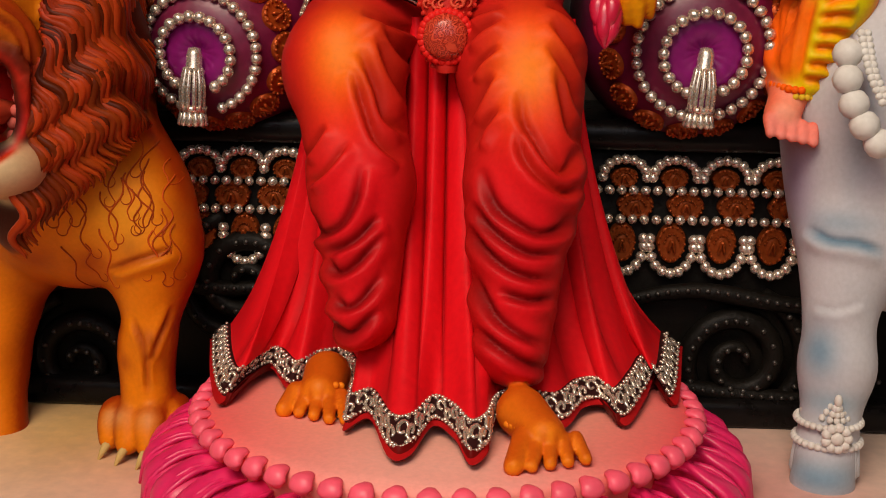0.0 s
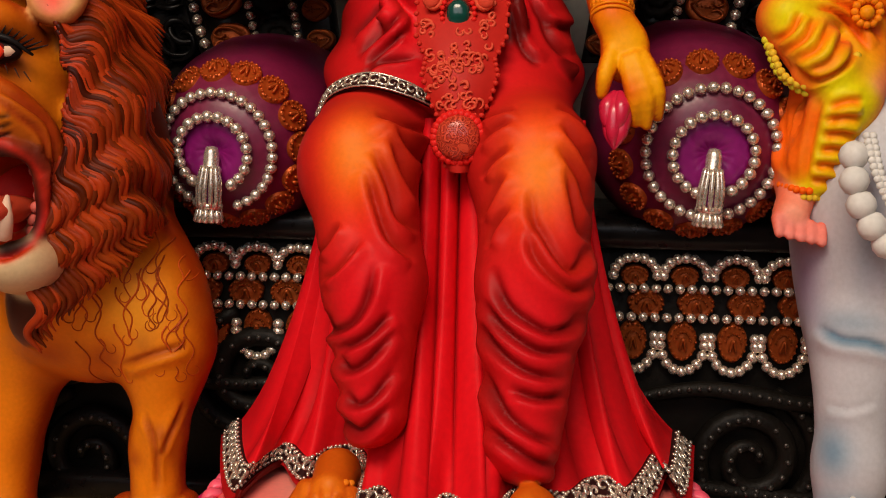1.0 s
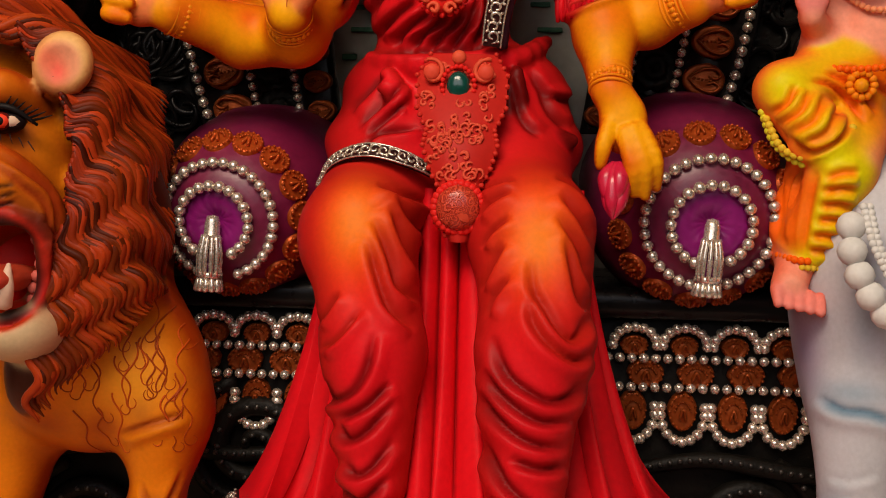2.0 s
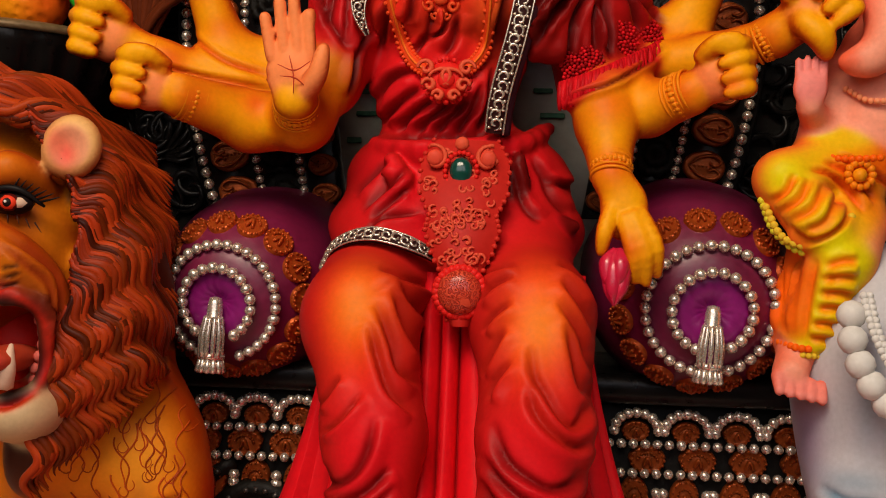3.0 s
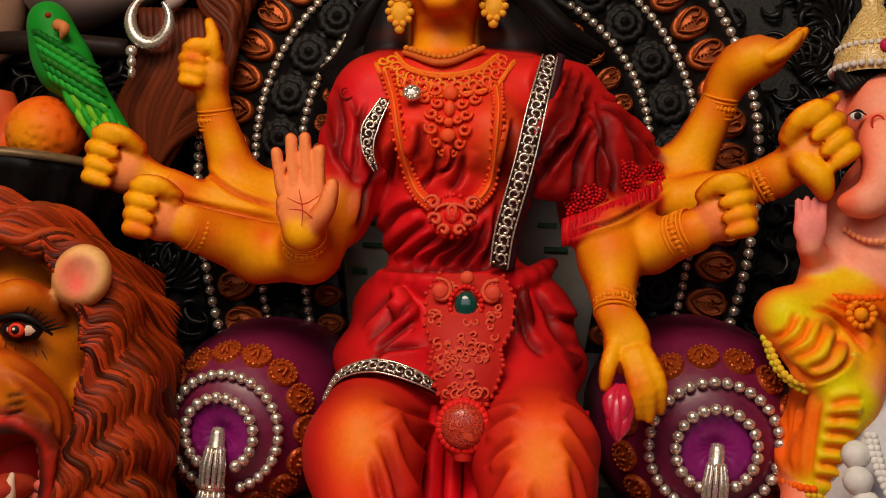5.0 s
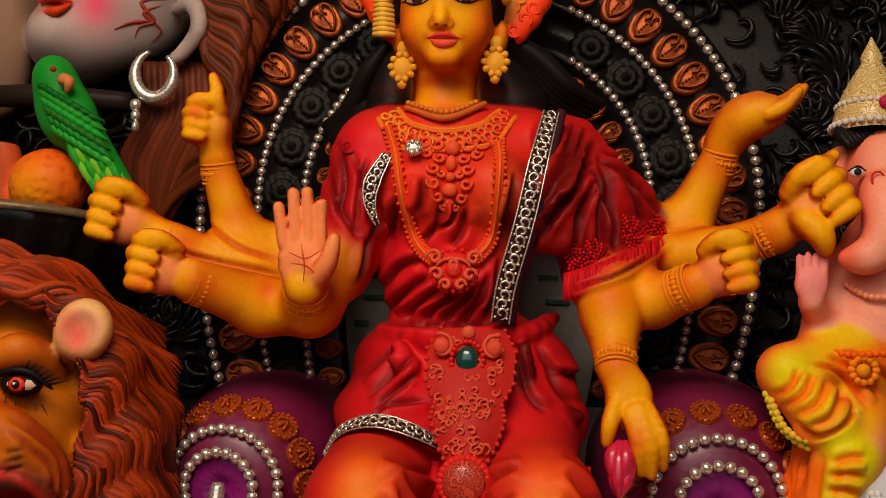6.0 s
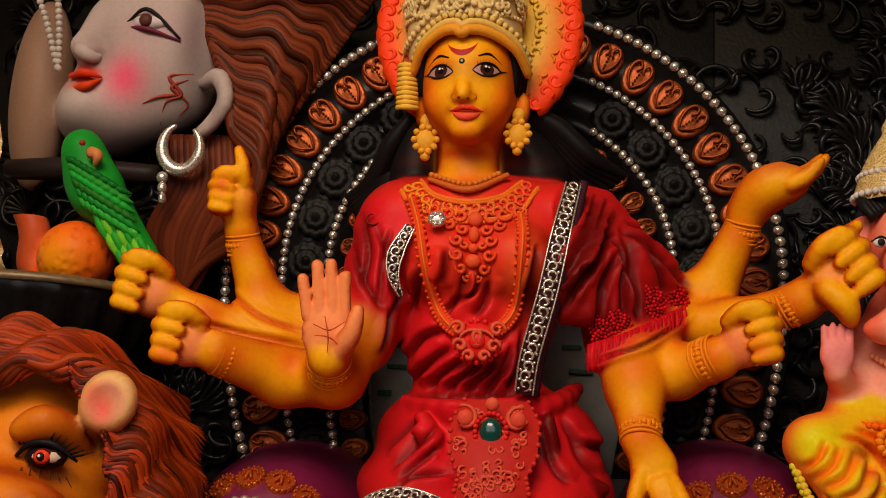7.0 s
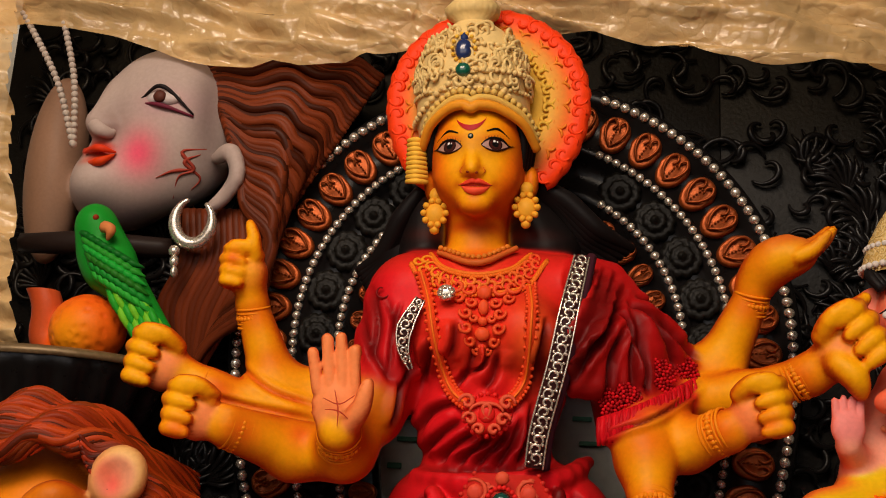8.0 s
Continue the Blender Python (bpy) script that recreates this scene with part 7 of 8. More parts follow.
def elephant():
    c = Clay((0.46, -0.42, 0.16), (1.02, 0.2, 0.98), 0.005)
    h = Heap()
    G = (0.56, 0.56, 0.6)
    c.ell((0.681, -0.080, 0.707), (0.15, 0.17, 0.2), G, 0.04)
    c.ell((0.728, -0.080, 0.568), (0.17, 0.16, 0.17), G, 0.05)
    c.ell((0.626, -0.120, 0.520), (0.052, 0.09, 0.12), G, 0.04)
    c.cap((0.617, -0.160, 0.519), (0.613, -0.200, 0.338), 0.06, 0.05, G, 0.04)
    c.cap((0.612, -0.200, 0.337), (0.601, -0.220, 0.220), 0.05, 0.041, G, 0.03)
    c.cap((0.601, -0.220, 0.220), (0.594, -0.240, 0.174), 0.041, 0.047, G, 0.02)
    c.cap((0.811, -0.100, 0.512), (0.847, -0.100, 0.173), 0.08, 0.06, G, 0.04)
    c.crease([(0.524, -0.300, 0.568), (0.560, -0.300, 0.549), (0.598, -0.300, 0.545), (0.636, -0.300, 0.532)], 0.022, 0.008, (0.08, 0.2, 0.3))
    c.crease([(0.544, -0.300, 0.457), (0.576, -0.300, 0.451), (0.613, -0.300, 0.463)], 0.018, 0.004, None)
    BLUE = (0.05, 0.2, 0.32)
    c.spray((0.573, -0.245, 0.372), (0.028, 0.06, 0.04), BLUE, 0.75)
    c.spray((0.583, -0.240, 0.558), (0.06, 0.08, 0.018), BLUE, 0.5)
    c.spray((0.581, -0.270, 0.191), (0.06, 0.06, 0.025), BLUE, 0.75)
    c.spray((0.590, -0.250, 0.297), (0.06, 0.06, 0.02), (0.1, 0.3, 0.42), 0.5)
    c.spray((0.610, -0.240, 0.696), (0.02, 0.06, 0.1), BLUE, 0.4)
    c.spray((0.548, -0.120, 0.597), (0.02, 0.08, 0.08), (0.32, 0.2, 0.4), 0.6)
    v, f, col = c.skin()
    h.put(v, (f,), col)
    W = (0.72, 0.7, 0.66)
    for k, p in enumerate(((0.570, -0.270, 0.801), (0.570, -0.280, 0.767), (0.580, -0.285, 0.734), (0.595, -0.290, 0.706), (0.616, -0.290, 0.682))):
        h.ball(p, 0.021, W)
    h.beads([(0.586, -0.270, 0.828), (0.596, -0.290, 0.776), (0.616, -0.300, 0.732)], 0.006, 0.009, W)
    h.beads([(0.594, -0.270, 0.828), (0.603, -0.290, 0.776), (0.620, -0.300, 0.740)], 0.006, 0.009, W)
    # ankle ornament
    ac = np.array((0.601, -0.220, 0.233))
    for dz, r, s, n in ((0.0, 0.047, 0.006, 30), (0.03, 0.046, 0.0055, 30)):
        for j in range(n):
            t = 2 * math.pi * j / n
            h.ball(ac + (r * math.cos(t), r * math.sin(t), dz), s, W)
    for j in range(9):
        t = 2 * math.pi * j / 9
        h.ball(ac + (0.016 * math.cos(t), -0.05, 0.018 + 0.016 * math.sin(t)), 0.0075, W)
    h.ball(ac + (0, -0.052, 0.018), (0.01, 0.008, 0.01), W)
    for j in range(9):
        u = j / 8 - 0.5
        for q in range(3):
            h.ball(ac + (0.072 * u * (1 - 0.3 * q), -0.043 + 0.2 * u * u, 0.042 + 0.009 * q), (0.0048, 0.005, 0.006), W)
    h.ball(ac + (0, -0.042, 0.072), (0.006, 0.006, 0.01), W)
    for j in range(26):
        t = 2 * math.pi * j / 26
        h.tube([ac + (0.043 * math.cos(t), 0.043 * math.sin(t), -0.006), ac + (0.047 * math.cos(t), 0.047 * math.sin(t), -0.05)], [0.0042, 0.0048], (0.62, 0.66, 0.7), 0, 6)
    tagged(h.link("elephant_statue", [PAINT]), "pale grey elephant statue with white garland and anklet", "statue")


elephant()


def small_idol():
    c = Clay((0.44, -0.32, 0.62), (0.84, 0.1, 1.5), 0.004)
    h = Heap()
    P, Y, O, W = (0.9, 0.34, 0.22), (0.76, 0.66, 0.003), (0.92, 0.13, 0.003), (0.66, 0.6, 0.55)
    c.ell((0.662, -0.060, 1.098), (0.085, 0.07, 0.09), P, 0.03)
    c.ell((0.665, -0.060, 1.189), (0.07, 0.06, 0.08), P, 0.03)
    c.ell((0.665, -0.070, 1.324), (0.06, 0.06, 0.075), P, 0.02)
    c.ell((0.598, -0.040, 1.320), (0.035, 0.018, 0.06), (0.82, 0.2, 0.12), 0.01, (0, 15, 0))
    c.rope([(0.644, -0.130, 1.283), (0.647, -0.150, 1.226), (0.626, -0.150, 1.182), (0.593, -0.150, 1.172)], [0.032, 0.028, 0.02, 0.013], P, 0.02, 12)
    c.ell((0.587, -0.155, 1.173), (0.016, 0.014, 0.014), (0.8, 0.12, 0.05), 0.008)
    c.cap((0.604, -0.060, 1.169), (0.565, -0.080, 1.075), 0.032, 0.026, P, 0.02)
    c.cap((0.565, -0.080, 1.079), (0.537, -0.130, 1.108), 0.025, 0.02, P, 0.02)
    c.ell((0.535, -0.140, 1.133), (0.026, 0.013, 0.028), (0.85, 0.25, 0.22), 0.008)
    for k in range(4):
        q = np.array((0.518, -0.140, 1.145)) + (0.0118 * k, 0, 0.004 - 0.004 * abs(k - 1.5))
        c.cap(q, q + (0.001 * (k - 1), 0, 0.032), 0.0068, 0.0055, (0.85, 0.25, 0.22), 0.003)
    # folded and hanging legs in a striped dhoti
    c.ell((0.617, -0.050, 1.025), (0.1, 0.08, 0.06), O, 0.03)
    c.cap((0.609, -0.080, 1.032), (0.501, -0.120, 0.999), 0.05, 0.042, Y, 0.02)
    c.cap((0.506, -0.120, 0.994), (0.539, -0.160, 0.934), 0.042, 0.04, Y, 0.02)
    c.cap((0.617, -0.100, 0.952), (0.588, -0.150, 0.873), 0.045, 0.044, Y, 0.03)
    c.cap((0.582, -0.150, 0.873), (0.547, -0.140, 0.762), 0.044, 0.033, Y, 0.03)
    c.cap((0.550, -0.080, 0.888), (0.526, -0.100, 0.758), 0.03, 0.03, O, 0.03)
    for q in (
        ((0.449, 0.952), (0.471, 0.967), (0.482, 0.993)), ((0.462, 0.938), (0.489, 0.955), (0.499, 0.986)), ((0.477, 0.927), (0.506, 0.943), (0.517, 0.977)), ((0.492, 0.915), (0.522, 0.929), (0.536, 0.962)), ((0.475, 0.922), (0.5, 0.905), (0.534, 0.916), (0.554, 0.945)),
        ((0.526, 0.865), (0.548, 0.874), (0.57, 0.875)), ((0.522, 0.847), (0.545, 0.854), (0.57, 0.853)), ((0.519, 0.827), (0.542, 0.833), (0.565, 0.828)), ((0.515, 0.807), (0.537, 0.812), (0.56, 0.804)), ((0.509, 0.786), (0.53, 0.789), (0.552, 0.779)), ((0.505, 0.767), (0.525, 0.769), (0.544, 0.759)),
        ((0.471, 0.871), (0.473, 0.82), (0.471, 0.775)), ((0.485, 0.871), (0.482, 0.821), (0.479, 0.767)), ((0.5, 0.872), (0.493, 0.821), (0.488, 0.763)), ((0.513, 0.878), (0.505, 0.822), (0.498, 0.761))):
        c.crease([(x, -0.3, z) for x, z in q], 0.021, 0.0075, O, True)
    c.cap((0.528, -0.130, 0.735), (0.514, -0.160, 0.708), 0.028, 0.027, P, 0.02)
    for k in range(5):
        q = np.array((0.494, -0.175, 0.703)) + (0.0155 * k, 0.0, -0.003 * k)
        c.cap(q, q + (-0.002, -0.016, -0.02), 0.0115 if k == 0 else 0.0088, 0.0075, (0.85, 0.25, 0.2), 0.004)
    c.cap((0.633, -0.120, 0.926), (0.614, -0.160, 0.891), 0.026, 0.02, P, 0.02)
    c.spray((0.643, -0.100, 0.927), (0.04, 0.1, 0.06), O, 0.8)
    c.spray((0.590, -0.130, 1.015), (0.055, 0.12, 0.035), O, 0.8)
    c.spray((0.625, -0.130, 0.975), (0.04, 0.12, 0.04), O, 0.75)
    for q in (((0.530, 1.020), (0.565, 1.005), (0.605, 0.960)), ((0.545, 1.030), (0.585, 1.012), (0.620, 0.975)), ((0.565, 1.038), (0.600, 1.025), (0.640, 0.995))):
        c.crease([(x - 0.03, -0.3, z - 0.02) for x, z in q], 0.016, 0.007, (0.80, 0.08, 0.003), True)
    # contour shading in the colour: yellow edges to orange, pink edges to red
    c.shade_contours(Y, O, 0.3, 0.9)
    c.shade_contours(P, (0.85, 0.12, 0.05), 0.3, 0.7)
    v, f, col = c.skin()
    h.put(v, (f,), col)
    FR = (0.75, 0.5, 0.03)
    h.beads([(0.475, -0.140, 0.953), (0.494, -0.160, 0.911), (0.528, -0.175, 0.896), (0.569, -0.175, 0.910), (0.601, -0.160, 0.949)], 0.0065, 0.0105, FR)
    h.beads([(0.470, -0.130, 0.964), (0.488, -0.150, 0.915), (0.531, -0.165, 0.886), (0.584, -0.165, 0.907)], 0.0065, 0.0105, (0.7, 0.62, 0.03))
    h.beads([(0.503, -0.130, 0.750), (0.523, -0.170, 0.745), (0.563, -0.160, 0.743)], 0.006, 0.01, O)
    h.beads([(0.512, -0.130, 0.741), (0.528, -0.170, 0.735), (0.560, -0.160, 0.733)], 0.005, 0.009, FR)
    h.beads([(0.547, -0.120, 1.035), (0.590, -0.150, 1.028), (0.644, -0.160, 1.031)], 0.006, 0.01, O)
    for j in range(12):
        t = 2 * math.pi * j / 12
        h.ball(np.array((0.609, -0.160, 1.005)) + (0.018 * math.cos(t), 0.008, 0.018 * math.sin(t)), 0.0065, (0.88, 0.24, 0.006))
    h.ball((0.607, -0.157, 1.004), 0.011, (0.88, 0.30, 0.006))
    h.beads([(0.595, -0.110, 1.139), (0.620, -0.130, 1.120), (0.649, -0.140, 1.117)], 0.005, 0.009, (0.85, 0.3, 0.14))
    # black hair and silver crown
    for k in range(14):
        u = k / 13
        a = np.array((0.605, -0.080, 1.361)) + (0.006 * k, -0.02 + 0.002 * k, 0.004 * k)
        h.tube([a, a + (-0.012, 0.02, 0.03), a + (0.01, 0.05, 0.05)], [0.008, 0.01, 0.008], (0.01, 0.008, 0.008), 0, 7, 8)
    cr = np.array((0.650, -0.060, 1.418))
    ring = []
    for r, z in ((0.06, -0.025), (0.064, -0.01), (0.058, 0.01), (0.05, 0.035), (0.035, 0.065), (0.016, 0.095), (0.018, 0.105), (0.008, 0.125), (0.001, 0.14)):
        ring.append([cr + (r * math.cos(t), r * math.sin(t), z) for t in np.linspace(0, 2 * math.pi, 33)])
    h.sheet(ring, W, 1)
    for j in range(30):
        t = 2 * math.pi * j / 30
        h.ball(cr + (0.064 * math.cos(t), 0.064 * math.sin(t), -0.015), 0.006, W)
        h.ball(cr + (0.055 * math.cos(t), 0.055 * math.sin(t), 0.02), 0.005, W)
    h.ball(cr + (0.005, -0.062, 0.012), (0.012, 0.006, 0.012), (0.45, 0.01, 0.06))
    e = np.array((0.608, -0.125, 1.314))
    h.ball(e, (0.011, 0.006, 0.008), (0.7, 0.66, 0.62))
    h.ball(e + (0, -0.005, 0), (0.006, 0.003, 0.006), (0.02, 0.015, 0.015))
    h.tube([e + (-0.014, 0.002, 0.002), e + (0, -0.004, 0.009), e + (0.014, 0, 0.003)], [0.001, 0.0022, 0.001], (0.01, 0.01, 0.01), 0, 5, 10)
    h.tube([np.array((0.631, -0.145, 1.297)) + (0.01 * math.cos(t), -0.012, 0.012 * math.sin(t)) for t in np.linspace(0.5, 5.2, 12)], [0.0012, 0.002, 0.0012], (0.6, 0.02, 0.01), 0, 5)
    tagged(h.link("seated_elephant_headed_statue", [PAINT, CREAM_LACE]), "small pink elephant-headed statue in a yellow dhoti", "statue")


small_idol()


def tall_head():
    c = Clay((-1.05, 0.0, 1.2), (-0.3, 0.36, 1.95), 0.0055)
    h = Heap()
    S, HAIR = (0.46, 0.35, 0.31), (0.12, 0.022, 0.006)
    c.ell((-0.693, 0.140, 1.716), (0.15, 0.1, 0.17), S, 0.03)
    c.ell((-0.778, 0.140, 1.595), (0.1, 0.09, 0.09), S, 0.04)
    c.cap((-0.790, 0.110, 1.775), (-0.806, 0.062, 1.700), 0.022, 0.026, S, 0.03)
    c.ell((-0.784, 0.060, 1.690), (0.026, 0.024, 0.018), S, 0.012)
    c.spray((-0.800, 0.040, 1.678), (0.016, 0.05, 0.006), (0.10, 0.05, 0.04), 0.8)
    c.ell((-0.800, 0.085, 1.580), (0.045, 0.05, 0.04), S, 0.03)
    c.rope([(-0.836, 0.080, 1.647), (-0.792, 0.060, 1.640), (-0.768, 0.070, 1.639)], [0.006, 0.01, 0.004], (0.6, 0.04, 0.01), 0.006, 7, soft=0.003)
    c.rope([(-0.832, 0.080, 1.621), (-0.795, 0.060, 1.617), (-0.770, 0.070, 1.632)], [0.006, 0.01, 0.004], (0.6, 0.05, 0.01), 0.006, 7, soft=0.003)
    c.ell((-0.938, 0.180, 1.643), (0.06, 0.06, 0.2), (0.3, 0.17, 0.11), 0.03)
    c.spray((-0.715, 0.050, 1.634), (0.040, 0.12, 0.044), (0.90, 0.07, 0.16), 0.9)
    # dark shading round the face, nose and ear put into the colour
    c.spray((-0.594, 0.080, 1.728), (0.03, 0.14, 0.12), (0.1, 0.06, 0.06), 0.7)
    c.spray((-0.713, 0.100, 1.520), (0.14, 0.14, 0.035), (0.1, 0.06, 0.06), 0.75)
    c.spray((-0.672, 0.040, 1.735), (0.05, 0.12, 0.03), (0.45, 0.2, 0.24), 0.6)
    c.spray((-0.770, 0.040, 1.699), (0.03, 0.12, 0.05), (0.2, 0.12, 0.11), 0.5)
    c.spray((-0.532, 0.050, 1.591), (0.012, 0.1, 0.03), (0.12, 0.09, 0.09), 0.5)
    c.rope([(-0.568, 0.080, 1.635), (-0.535, 0.060, 1.640), (-0.516, 0.050, 1.591), (-0.542, 0.060, 1.549), (-0.567, 0.060, 1.527)], [0.012, 0.015, 0.013, 0.012, 0.008], S, 0.01, 12)
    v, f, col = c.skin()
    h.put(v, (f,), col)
    e = np.array((-0.675, 0.045, 1.743))
    h.ball(e, (0.035, 0.014, 0.016), (0.6, 0.5, 0.48))
    h.ball(e + (-0.004, -0.012, 0), (0.013, 0.008, 0.013), (0.1, 0.03, 0.02))
    h.tube([e + (-0.045, 0, 0.0), e + (0, -0.014, 0.02), e + (0.06, 0.006, -0.03)], [0.002, 0.005, 0.002], (0.015, 0.01, 0.01), 0, 6, 14)
    h.tube([e + (-0.04, 0, -0.01), e + (0, -0.012, -0.018), e + (0.06, 0.006, -0.034)], [0.002, 0.005, 0.002], (0.15, 0.02, 0.04), 0, 6, 14)
    for q in (((-0.590, 1.652), (-0.632, 1.640), (-0.612, 1.612), (-0.640, 1.596), (-0.657, 1.560)), ((-0.600, 1.640), (-0.628, 1.622), (-0.604, 1.600), (-0.622, 1.578)), ((-0.612, 1.612), (-0.650, 1.604), (-0.682, 1.590))):
        h.tube([c.on(x, z, 0.001) for x, z in q], [0.0006, 0.0042, 0.0024, 0.0006], (0.36, 0.05, 0.03), 0, 6, 24)
    h.tube([(-0.827, 0.062, 1.638), (-0.788, 0.035, 1.637), (-0.757, 0.045, 1.632)], [0.003, 0.009, 0.002], (0.68, 0.04, 0.008), 0, 8, 12)
    h.tube([(-0.822, 0.062, 1.615), (-0.784, 0.035, 1.610), (-0.759, 0.045, 1.628)], [0.003, 0.01, 0.002], (0.68, 0.05, 0.008), 0, 8, 12)
    h.tube([(-0.833, 0.090, 1.725), (-0.801, 0.045, 1.684), (-0.776, 0.050, 1.674), (-0.768, 0.060, 1.693)], [0.01, 0.016, 0.012, 0.004], S, 0, 9, 14)
    # ring earring with drops
    rc = np.array((-0.588, 0.040, 1.496))
    h.tube([rc + (0.036 * math.cos(t), -0.006 * math.sin(t), 0.042 * math.sin(t)) for t in np.linspace(-4.4, 0.9, 40)], [0.004, 0.012, 0.013, 0.012, 0.004], (0.6, 0.58, 0.55), 1, 9)
    for k in range(3):
        h.ball(rc + (-0.03 + 0.002 * k, 0, -0.058 - 0.02 * k), (0.011 - 0.002 * k, 0.01, 0.012), (0.6, 0.58, 0.55), 1)
    # brown locks sweeping back and falling behind the arm
    rnd = random.Random(12)
    for k in range(78):
        u = k / 77
        a = np.array((-0.623, 0.100, 1.833)) * (1 - u) + np.array((-0.511, 0.060, 1.572)) * u
        b = np.array((-0.264, 0.130, 1.834)) * (1 - u) + np.array((-0.591, 0.100, 1.222)) * u
        m = (a + b) / 2 + np.array((0.02 + 0.09 * u, 0.02 * rnd.random() - 0.03, 0.03 - 0.03 * u))
        way = spline([a, m, b], 36)
        side = np.cross(np.gradient(way, axis=0), (0, 1, 0))
        side /= np.linalg.norm(side, axis=1)[:, None]
        way = way + side * (0.008 * np.sin(np.linspace(0, 17, 36) + 2.5 * u + rnd.uniform(-0.4, 0.4)))[:, None]
        h.tube(way, [0.008, 0.011, 0.011, 0.006], np.array(HAIR) * rnd.choice((0.4, 0.7, 1.0, 1.5)), 0, 7)
    for k in range(12):
        p = np.array((-0.622, 0.090, 1.535)) + (0.012 * k, 0.01, 0.0)
        h.tube([p, p + (0.01, -0.01, -0.1), p + (-0.03, 0, -0.2), p + (-0.01 * k + 0.02, 0.02, -0.32)], [0.012, 0.014, 0.012, 0.006], np.array(HAIR) * rnd.uniform(0.6, 1.5), 0, 7, 20)
    # strings of pale beads over the further cheek
    for dx in (0.0, 0.045):
        h.beads([np.array((-0.989, 0.050, 1.908)) + (dx * 1.8, 0, 0.02), np.array((-0.895, 0.040, 1.781)) + (dx * 0.8, 0, 0), (-0.846, 0.050, 1.645)], 0.007, 0.0125, (0.5, 0.42, 0.36))
    h.tube([(-0.945, 0.100, 1.464), (-0.811, 0.080, 1.461), (-0.650, 0.100, 1.459)], [0.02, 0.025, 0.02], (0.02, 0.012, 0.01), 0, 8, 16)
    tagged(h.link("long_haired_head_statue", [PAINT, SILVER]), "grey-faced statue head with rouged cheek and brown locks", "statue")


tall_head()


def parrot():
    c = Clay((-0.98, -0.1, 1.1), (-0.5, 0.2, 1.6), 0.0035)
    h = Heap()
    G, Y = (0.01, 0.26, 0.02), (0.15, 0.5, 0.02)
    c.ell((-0.767, 0.020, 1.484), (0.036, 0.034, 0.036), G, 0.02)
    c.ell((-0.747, 0.030, 1.427), (0.05, 0.045, 0.065), G, 0.03, (0, -25, 0))
    c.cap((-0.722, 0.020, 1.393), (-0.618, 0.020, 1.285), 0.045, 0.018, G, 0.03)
    v, f, col = c.skin()
    h.put(v, (f,), col)
    # folded wing of overlapping feathers, then the long tail
    for k in range(48):
        row, j = divmod(k, 6)
        p = np.array((-0.778, -0.022, 1.436)) + (0.0125 * row + 0.006 * j, 0.003 * abs(j - 2.5) - 0.012 * math.sin(row * 0.4), -0.0075 * row - 0.0135 * j + 0.020)
        d = np.array((0.026 + 0.002 * row, 0.004, -0.012 - 0.004 * j))
        h.tube([p, p + 0.5 * d + (0, -0.005, 0), p + d], [0.004, 0.0075, 0.002], np.array((0.008, 0.2, 0.018)) * (0.6 + 0.5 * (k % 3)) + (0.012 * (k % 2), 0.03 * (k % 2), 0), 0, 7, 7)
    for k in range(20):
        row, j = divmod(k, 5)
        p = np.array((-0.712, -0.016, 1.352)) + (0.020 * row + 0.009 * j, 0.002 * row, -0.026 * row + 0.006 * j)
        h.tube([p, p + (0.016, -0.005, -0.026), p + (0.034, 0.0, -0.056)], [0.005, 0.0085, 0.0025], (0.16, 0.50, 0.02) if k % 2 else (0.02, 0.32, 0.02), 0, 7, 8)
    h.tube([(-0.731, -0.020, 1.465), (-0.715, -0.030, 1.456), (-0.721, -0.025, 1.439)], [0.012, 0.011, 0.003], (0.6, 0.2, 0.06), 0, 8, 8)
    h.ball((-0.754, -0.012, 1.485), 0.006, (0.3, 0.03, 0.01))
    tagged(h.link("parrot_figure", [PAINT]), "small green painted parrot perched on an orange ball", "figurine")
    c = Clay((-1.0, -0.1, 1.0), (-0.62, 0.25, 1.36), 0.003)
    h = Heap()
    o = np.array((-0.764, 0.040, 1.285))
    c.ell(o, (0.07, 0.065, 0.066), (0.88, 0.12, 0.008), 0.02)
    c.rope([(-0.894, 0.060, 1.399), (-0.857, 0.060, 1.334), (-0.858, 0.060, 1.270), (-0.810, 0.050, 1.228)], [0.02, 0.022, 0.018, 0.01], (0.55, 0.08, 0.02), 0.02, 10)
    c.spray(o + (-0.015, -0.06, -0.02), 0.05, (0.92, 0.34, 0.006), 0.8)
    rnd = random.Random(4)
    for k in range(60):
        t, q = rnd.uniform(-1.4, 1.4), rnd.uniform(-1.0, 1.1)
        n = np.array((math.sin(t) * math.cos(q), -math.cos(t) * math.cos(q), math.sin(q)))
        c.ell(o + n * np.array((0.0742, 0.0690, 0.0700)), (0.0062,) * 3, (0.75, 0.08, 0.006), 0.003, cut=True)
    v, f, col = c.skin()
    h.put(v, (f,), col)
    tagged(h.link("orange_ball", [PAINT]), "orange dimpled fruit ball under the parrot figure", "ornament")
    # fluted black rim of the stand below
    st = base("fluted_stand", "black fluted stand with a dull rim under the orange ball", "stand", at=Vector((-0.850, 0.120, 1.212)))
    k = part("stand_bowl", lathe([(0.0, 0.015), (0.17, 0.012), (0.235, 0.012), (0.245, 0.0), (0.235, -0.02), (0.225, -0.05), (0.2, -0.1), (0.15, -0.16), (0.12, -0.3), (0.13, -1.02), (0, -1.02)], 96, lambda u, z: 1 + (0.035 * math.cos(u * 2 * math.pi * 24) if -0.15 < z < -0.01 else 0)), BLACK, st)
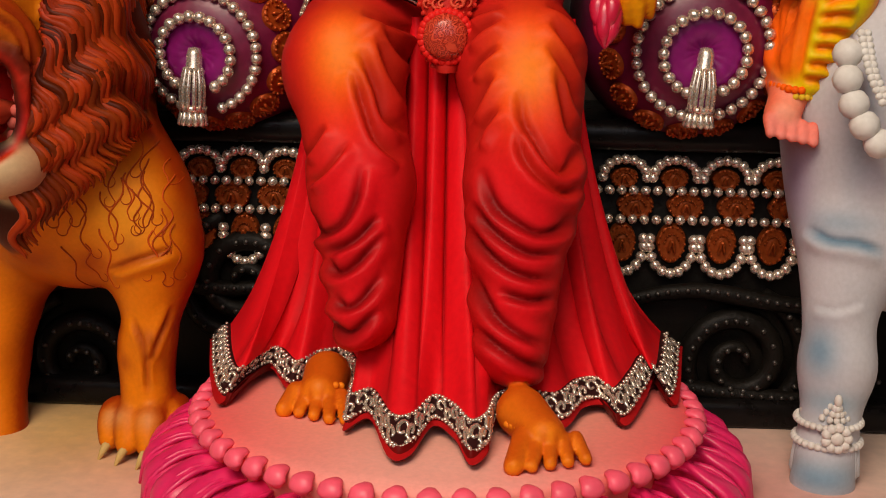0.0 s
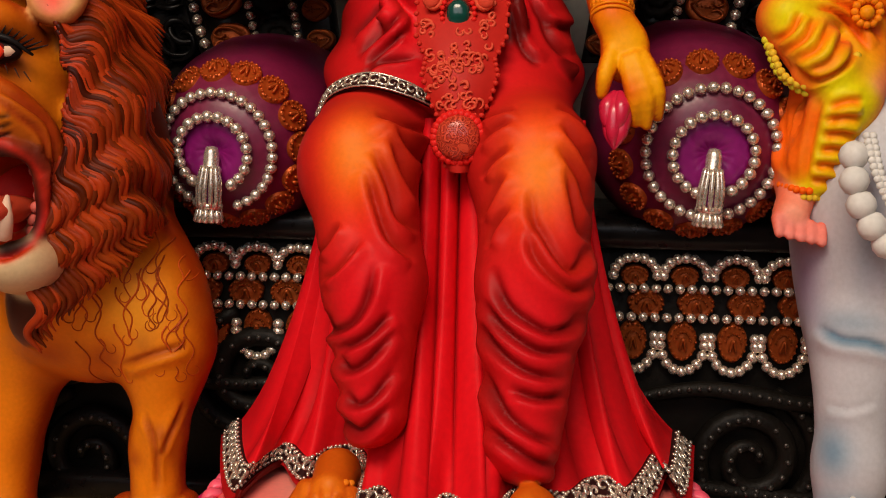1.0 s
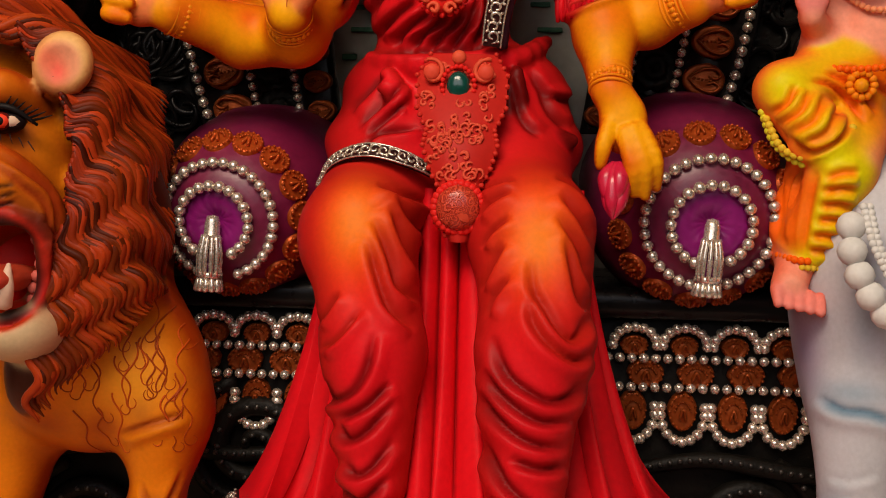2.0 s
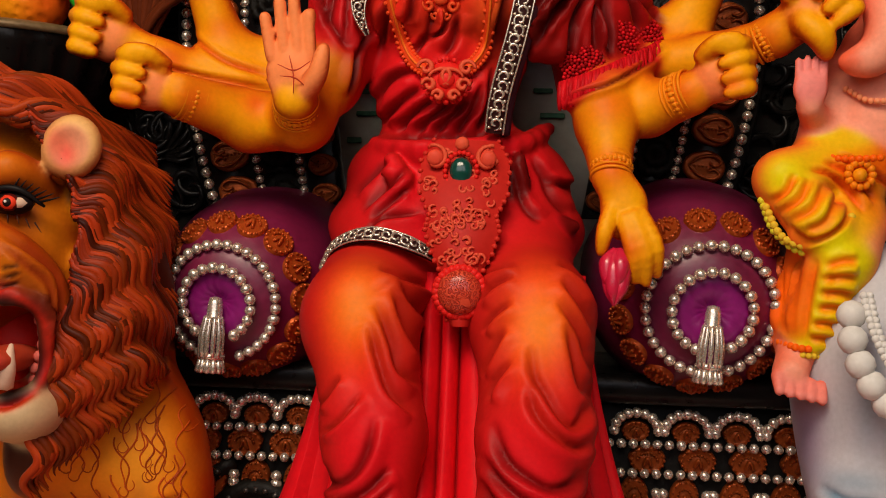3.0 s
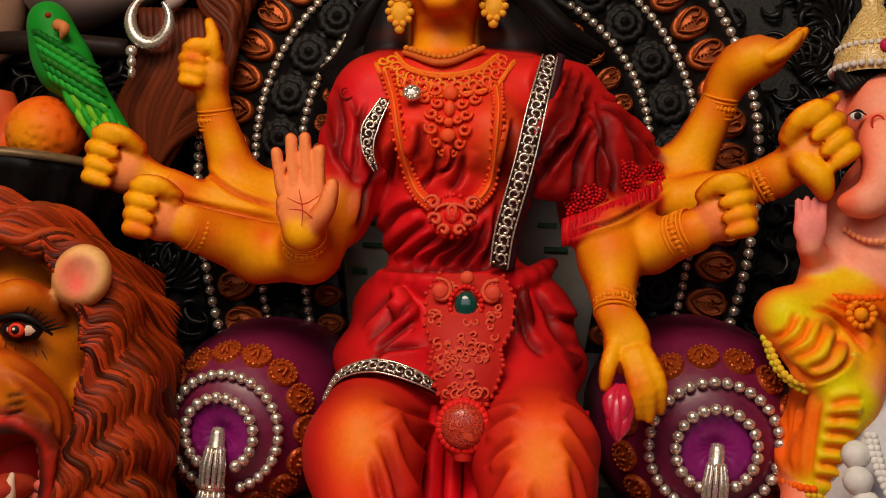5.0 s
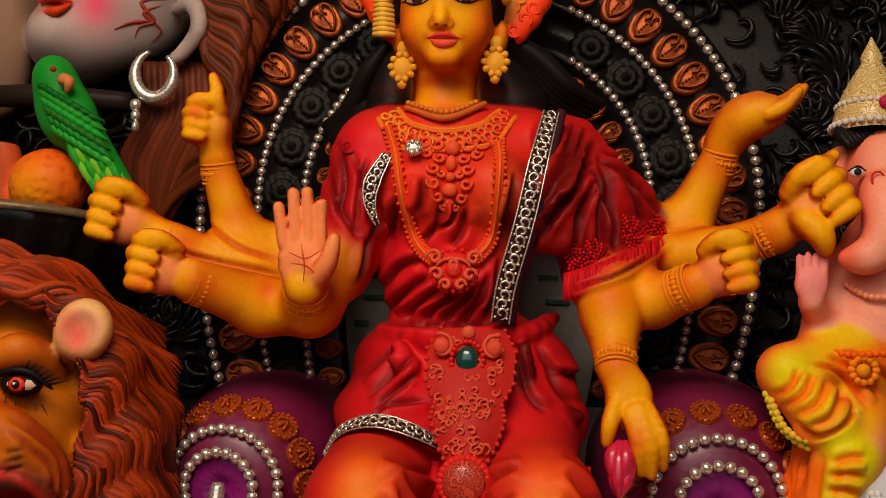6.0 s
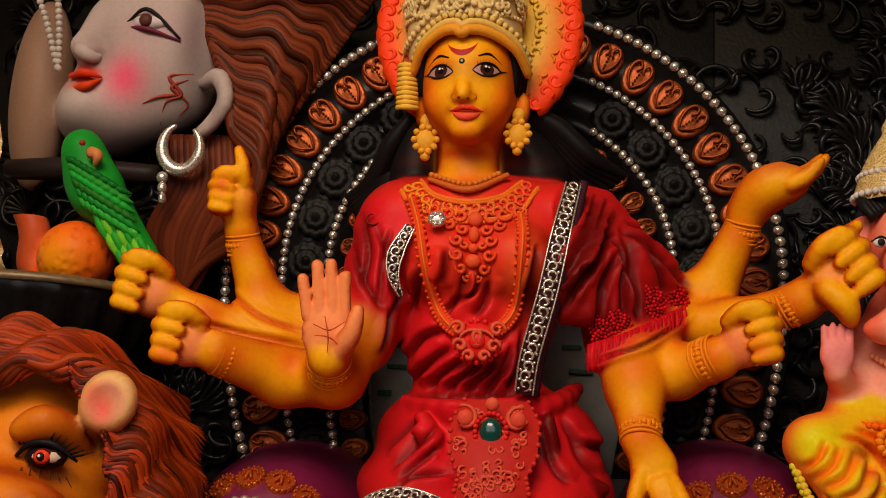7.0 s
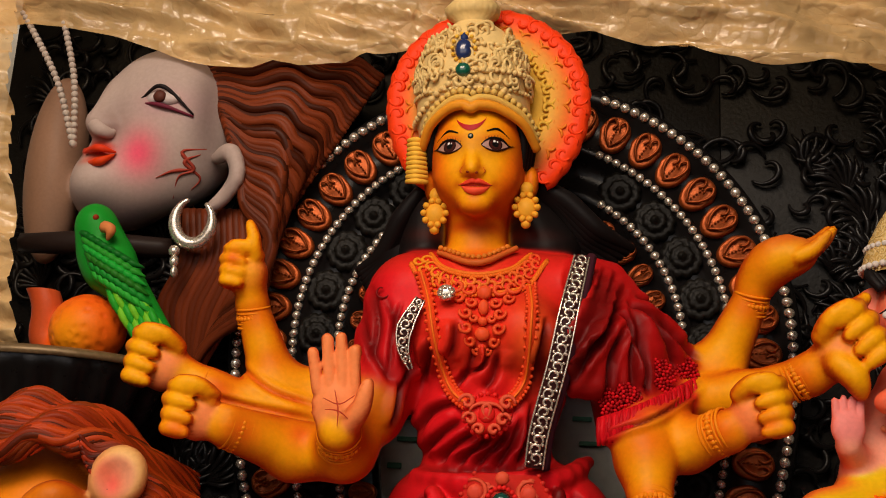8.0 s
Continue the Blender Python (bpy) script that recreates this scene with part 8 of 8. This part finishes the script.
    part("stand_rim", lathe([(0.2, 0.013), (0.23, 0.02), (0.25, 0.012), (0.25, 0.002), (0.22, 0.0)], 64), material("dull_brass", (0.2, 0.13, 0.06), 0.45, 0.4, 0.4, 80, 0.4), st, "dull brown rim")


parrot()

# ---- crumpled plastic sheet hung over the top ----


def plastic():
    mat = bpy.data.materials.new("clear_plastic")
    mat.use_nodes = True
    nt = mat.node_tree
    b = nt.nodes["Principled BSDF"]
    b.inputs["Base Color"].default_value = (0.95, 0.62, 0.28, 1)
    b.inputs["Roughness"].default_value = 0.12
    b.inputs["Specular IOR Level"].default_value = 0.8
    tr = nt.nodes.new("ShaderNodeBsdfTransparent")
    tr.inputs[0].default_value = (0.95, 0.86, 0.7, 1)
    mix = nt.nodes.new("ShaderNodeMixShader")
    geo = nt.nodes.new("ShaderNodeNewGeometry")
    nz = nt.nodes.new("ShaderNodeTexNoise")
    nz.inputs["Scale"].default_value, nz.inputs["Detail"].default_value = 7, 5
    nt.links.new(geo.outputs["Position"], nz.inputs["Vector"])
    mr = nt.nodes.new("ShaderNodeMapRange")
    mr.inputs[1].default_value, mr.inputs[2].default_value, mr.inputs[3].default_value, mr.inputs[4].default_value = 0.3, 0.7, 0.36, 0.72
    nt.links.new(nz.outputs[0], mr.inputs[0])
    nt.links.new(mr.outputs[0], mix.inputs[0])
    # sharp crinkles in two sizes
    warp = nt.nodes.new("ShaderNodeVectorMath")
    warp.operation = "MULTIPLY_ADD"
    warp.inputs[1].default_value = (0.12, 0.12, 0.12)
    nt.links.new(nz.outputs[1], warp.inputs[0])
    nt.links.new(geo.outputs["Position"], warp.inputs[2])
    last = None
    for size, tall in ((9.0, 0.02), (26.0, 0.007)):
        vo = nt.nodes.new("ShaderNodeTexVoronoi")
        vo.feature = "DISTANCE_TO_EDGE"
        vo.inputs["Scale"].default_value = size
        nt.links.new(warp.outputs[0], vo.inputs["Vector"])
        cr = nt.nodes.new("ShaderNodeBump")
        cr.inputs["Strength"].default_value, cr.inputs["Distance"].default_value = 0.8, tall
        nt.links.new(vo.outputs["Distance"], cr.inputs["Height"])
        if last is not None:
            nt.links.new(last.outputs[0], cr.inputs["Normal"])
        last = cr
    nt.links.new(last.outputs[0], b.inputs["Normal"])
    nt.links.new(tr.outputs[0], mix.inputs[1])
    nt.links.new(b.outputs[0], mix.inputs[2])
    nt.links.new(mix.outputs[0], nt.nodes["Material Output"].inputs[0])

    def crumple(p, q, seed):
        a = noise.fractal((p * 3 + seed, q * 5, seed), 1.0, 2.0, 4)
        r = 1 - abs(noise.noise((p * 6 + seed, q * 9, 2)))
        s = abs(noise.noise((p * 2 + q * 9 + seed, q * 14 - p * 3, seed)))
        return 0.03 * a + 0.012 * r + 0.02 * max(0.25 - s, 0) * 4

    def sheet(name, top, low, seed, n=150, m=44):
        """A sheet hanging from the line top down to the line low."""
        T, L = spline(top, n), spline(low, n)
        g = []
        for j in range(m):
            v = j / (m - 1)
            row = T * (1 - v) + L * v
            for i in range(n):
                k = crumple(row[i][0] * 0.8, row[i][2] * 1.6 + 0.3 * row[i][0], seed)
                row[i] = row[i] + np.array((0.0, -k * 1.2 - 0.03 * math.sin(math.pi * v), 0.35 * k * (1 if 0 < v else 0)))
            g.append(row)
        h = Heap()
        h.sheet(g, (1, 1, 1))
        return h.link(name, [mat])

    tagged(sheet("plastic_sheet", [(-1.4, 0.1, 2.15), (-0.6, 0.1, 2.12), (0.2, 0.1, 2.1), (1.3, 0.1, 2.15)], [(-1.122, 0.080, 1.898), (-0.831, 0.080, 1.872), (-0.540, 0.060, 1.805), (-0.228, 0.050, 1.820), (-0.015, 0.050, 1.881), (0.219, 0.060, 1.856), (0.445, 0.060, 1.793), (0.727, 0.070, 1.787)], 1.3), "crumpled clear plastic sheet draped along the top", "plastic sheet")
    tagged(sheet("plastic_sheet", [(-1.165, 0.000, 1.982), (-1.070, 0.000, 1.981), (-0.987, 0.000, 1.981)], [(-1.019, -0.020, 1.209), (-0.903, -0.020, 1.213), (-0.845, -0.020, 1.214)], 5.7, 40, 90), "crumpled clear plastic sheet hanging at the side", "plastic sheet")


plastic()
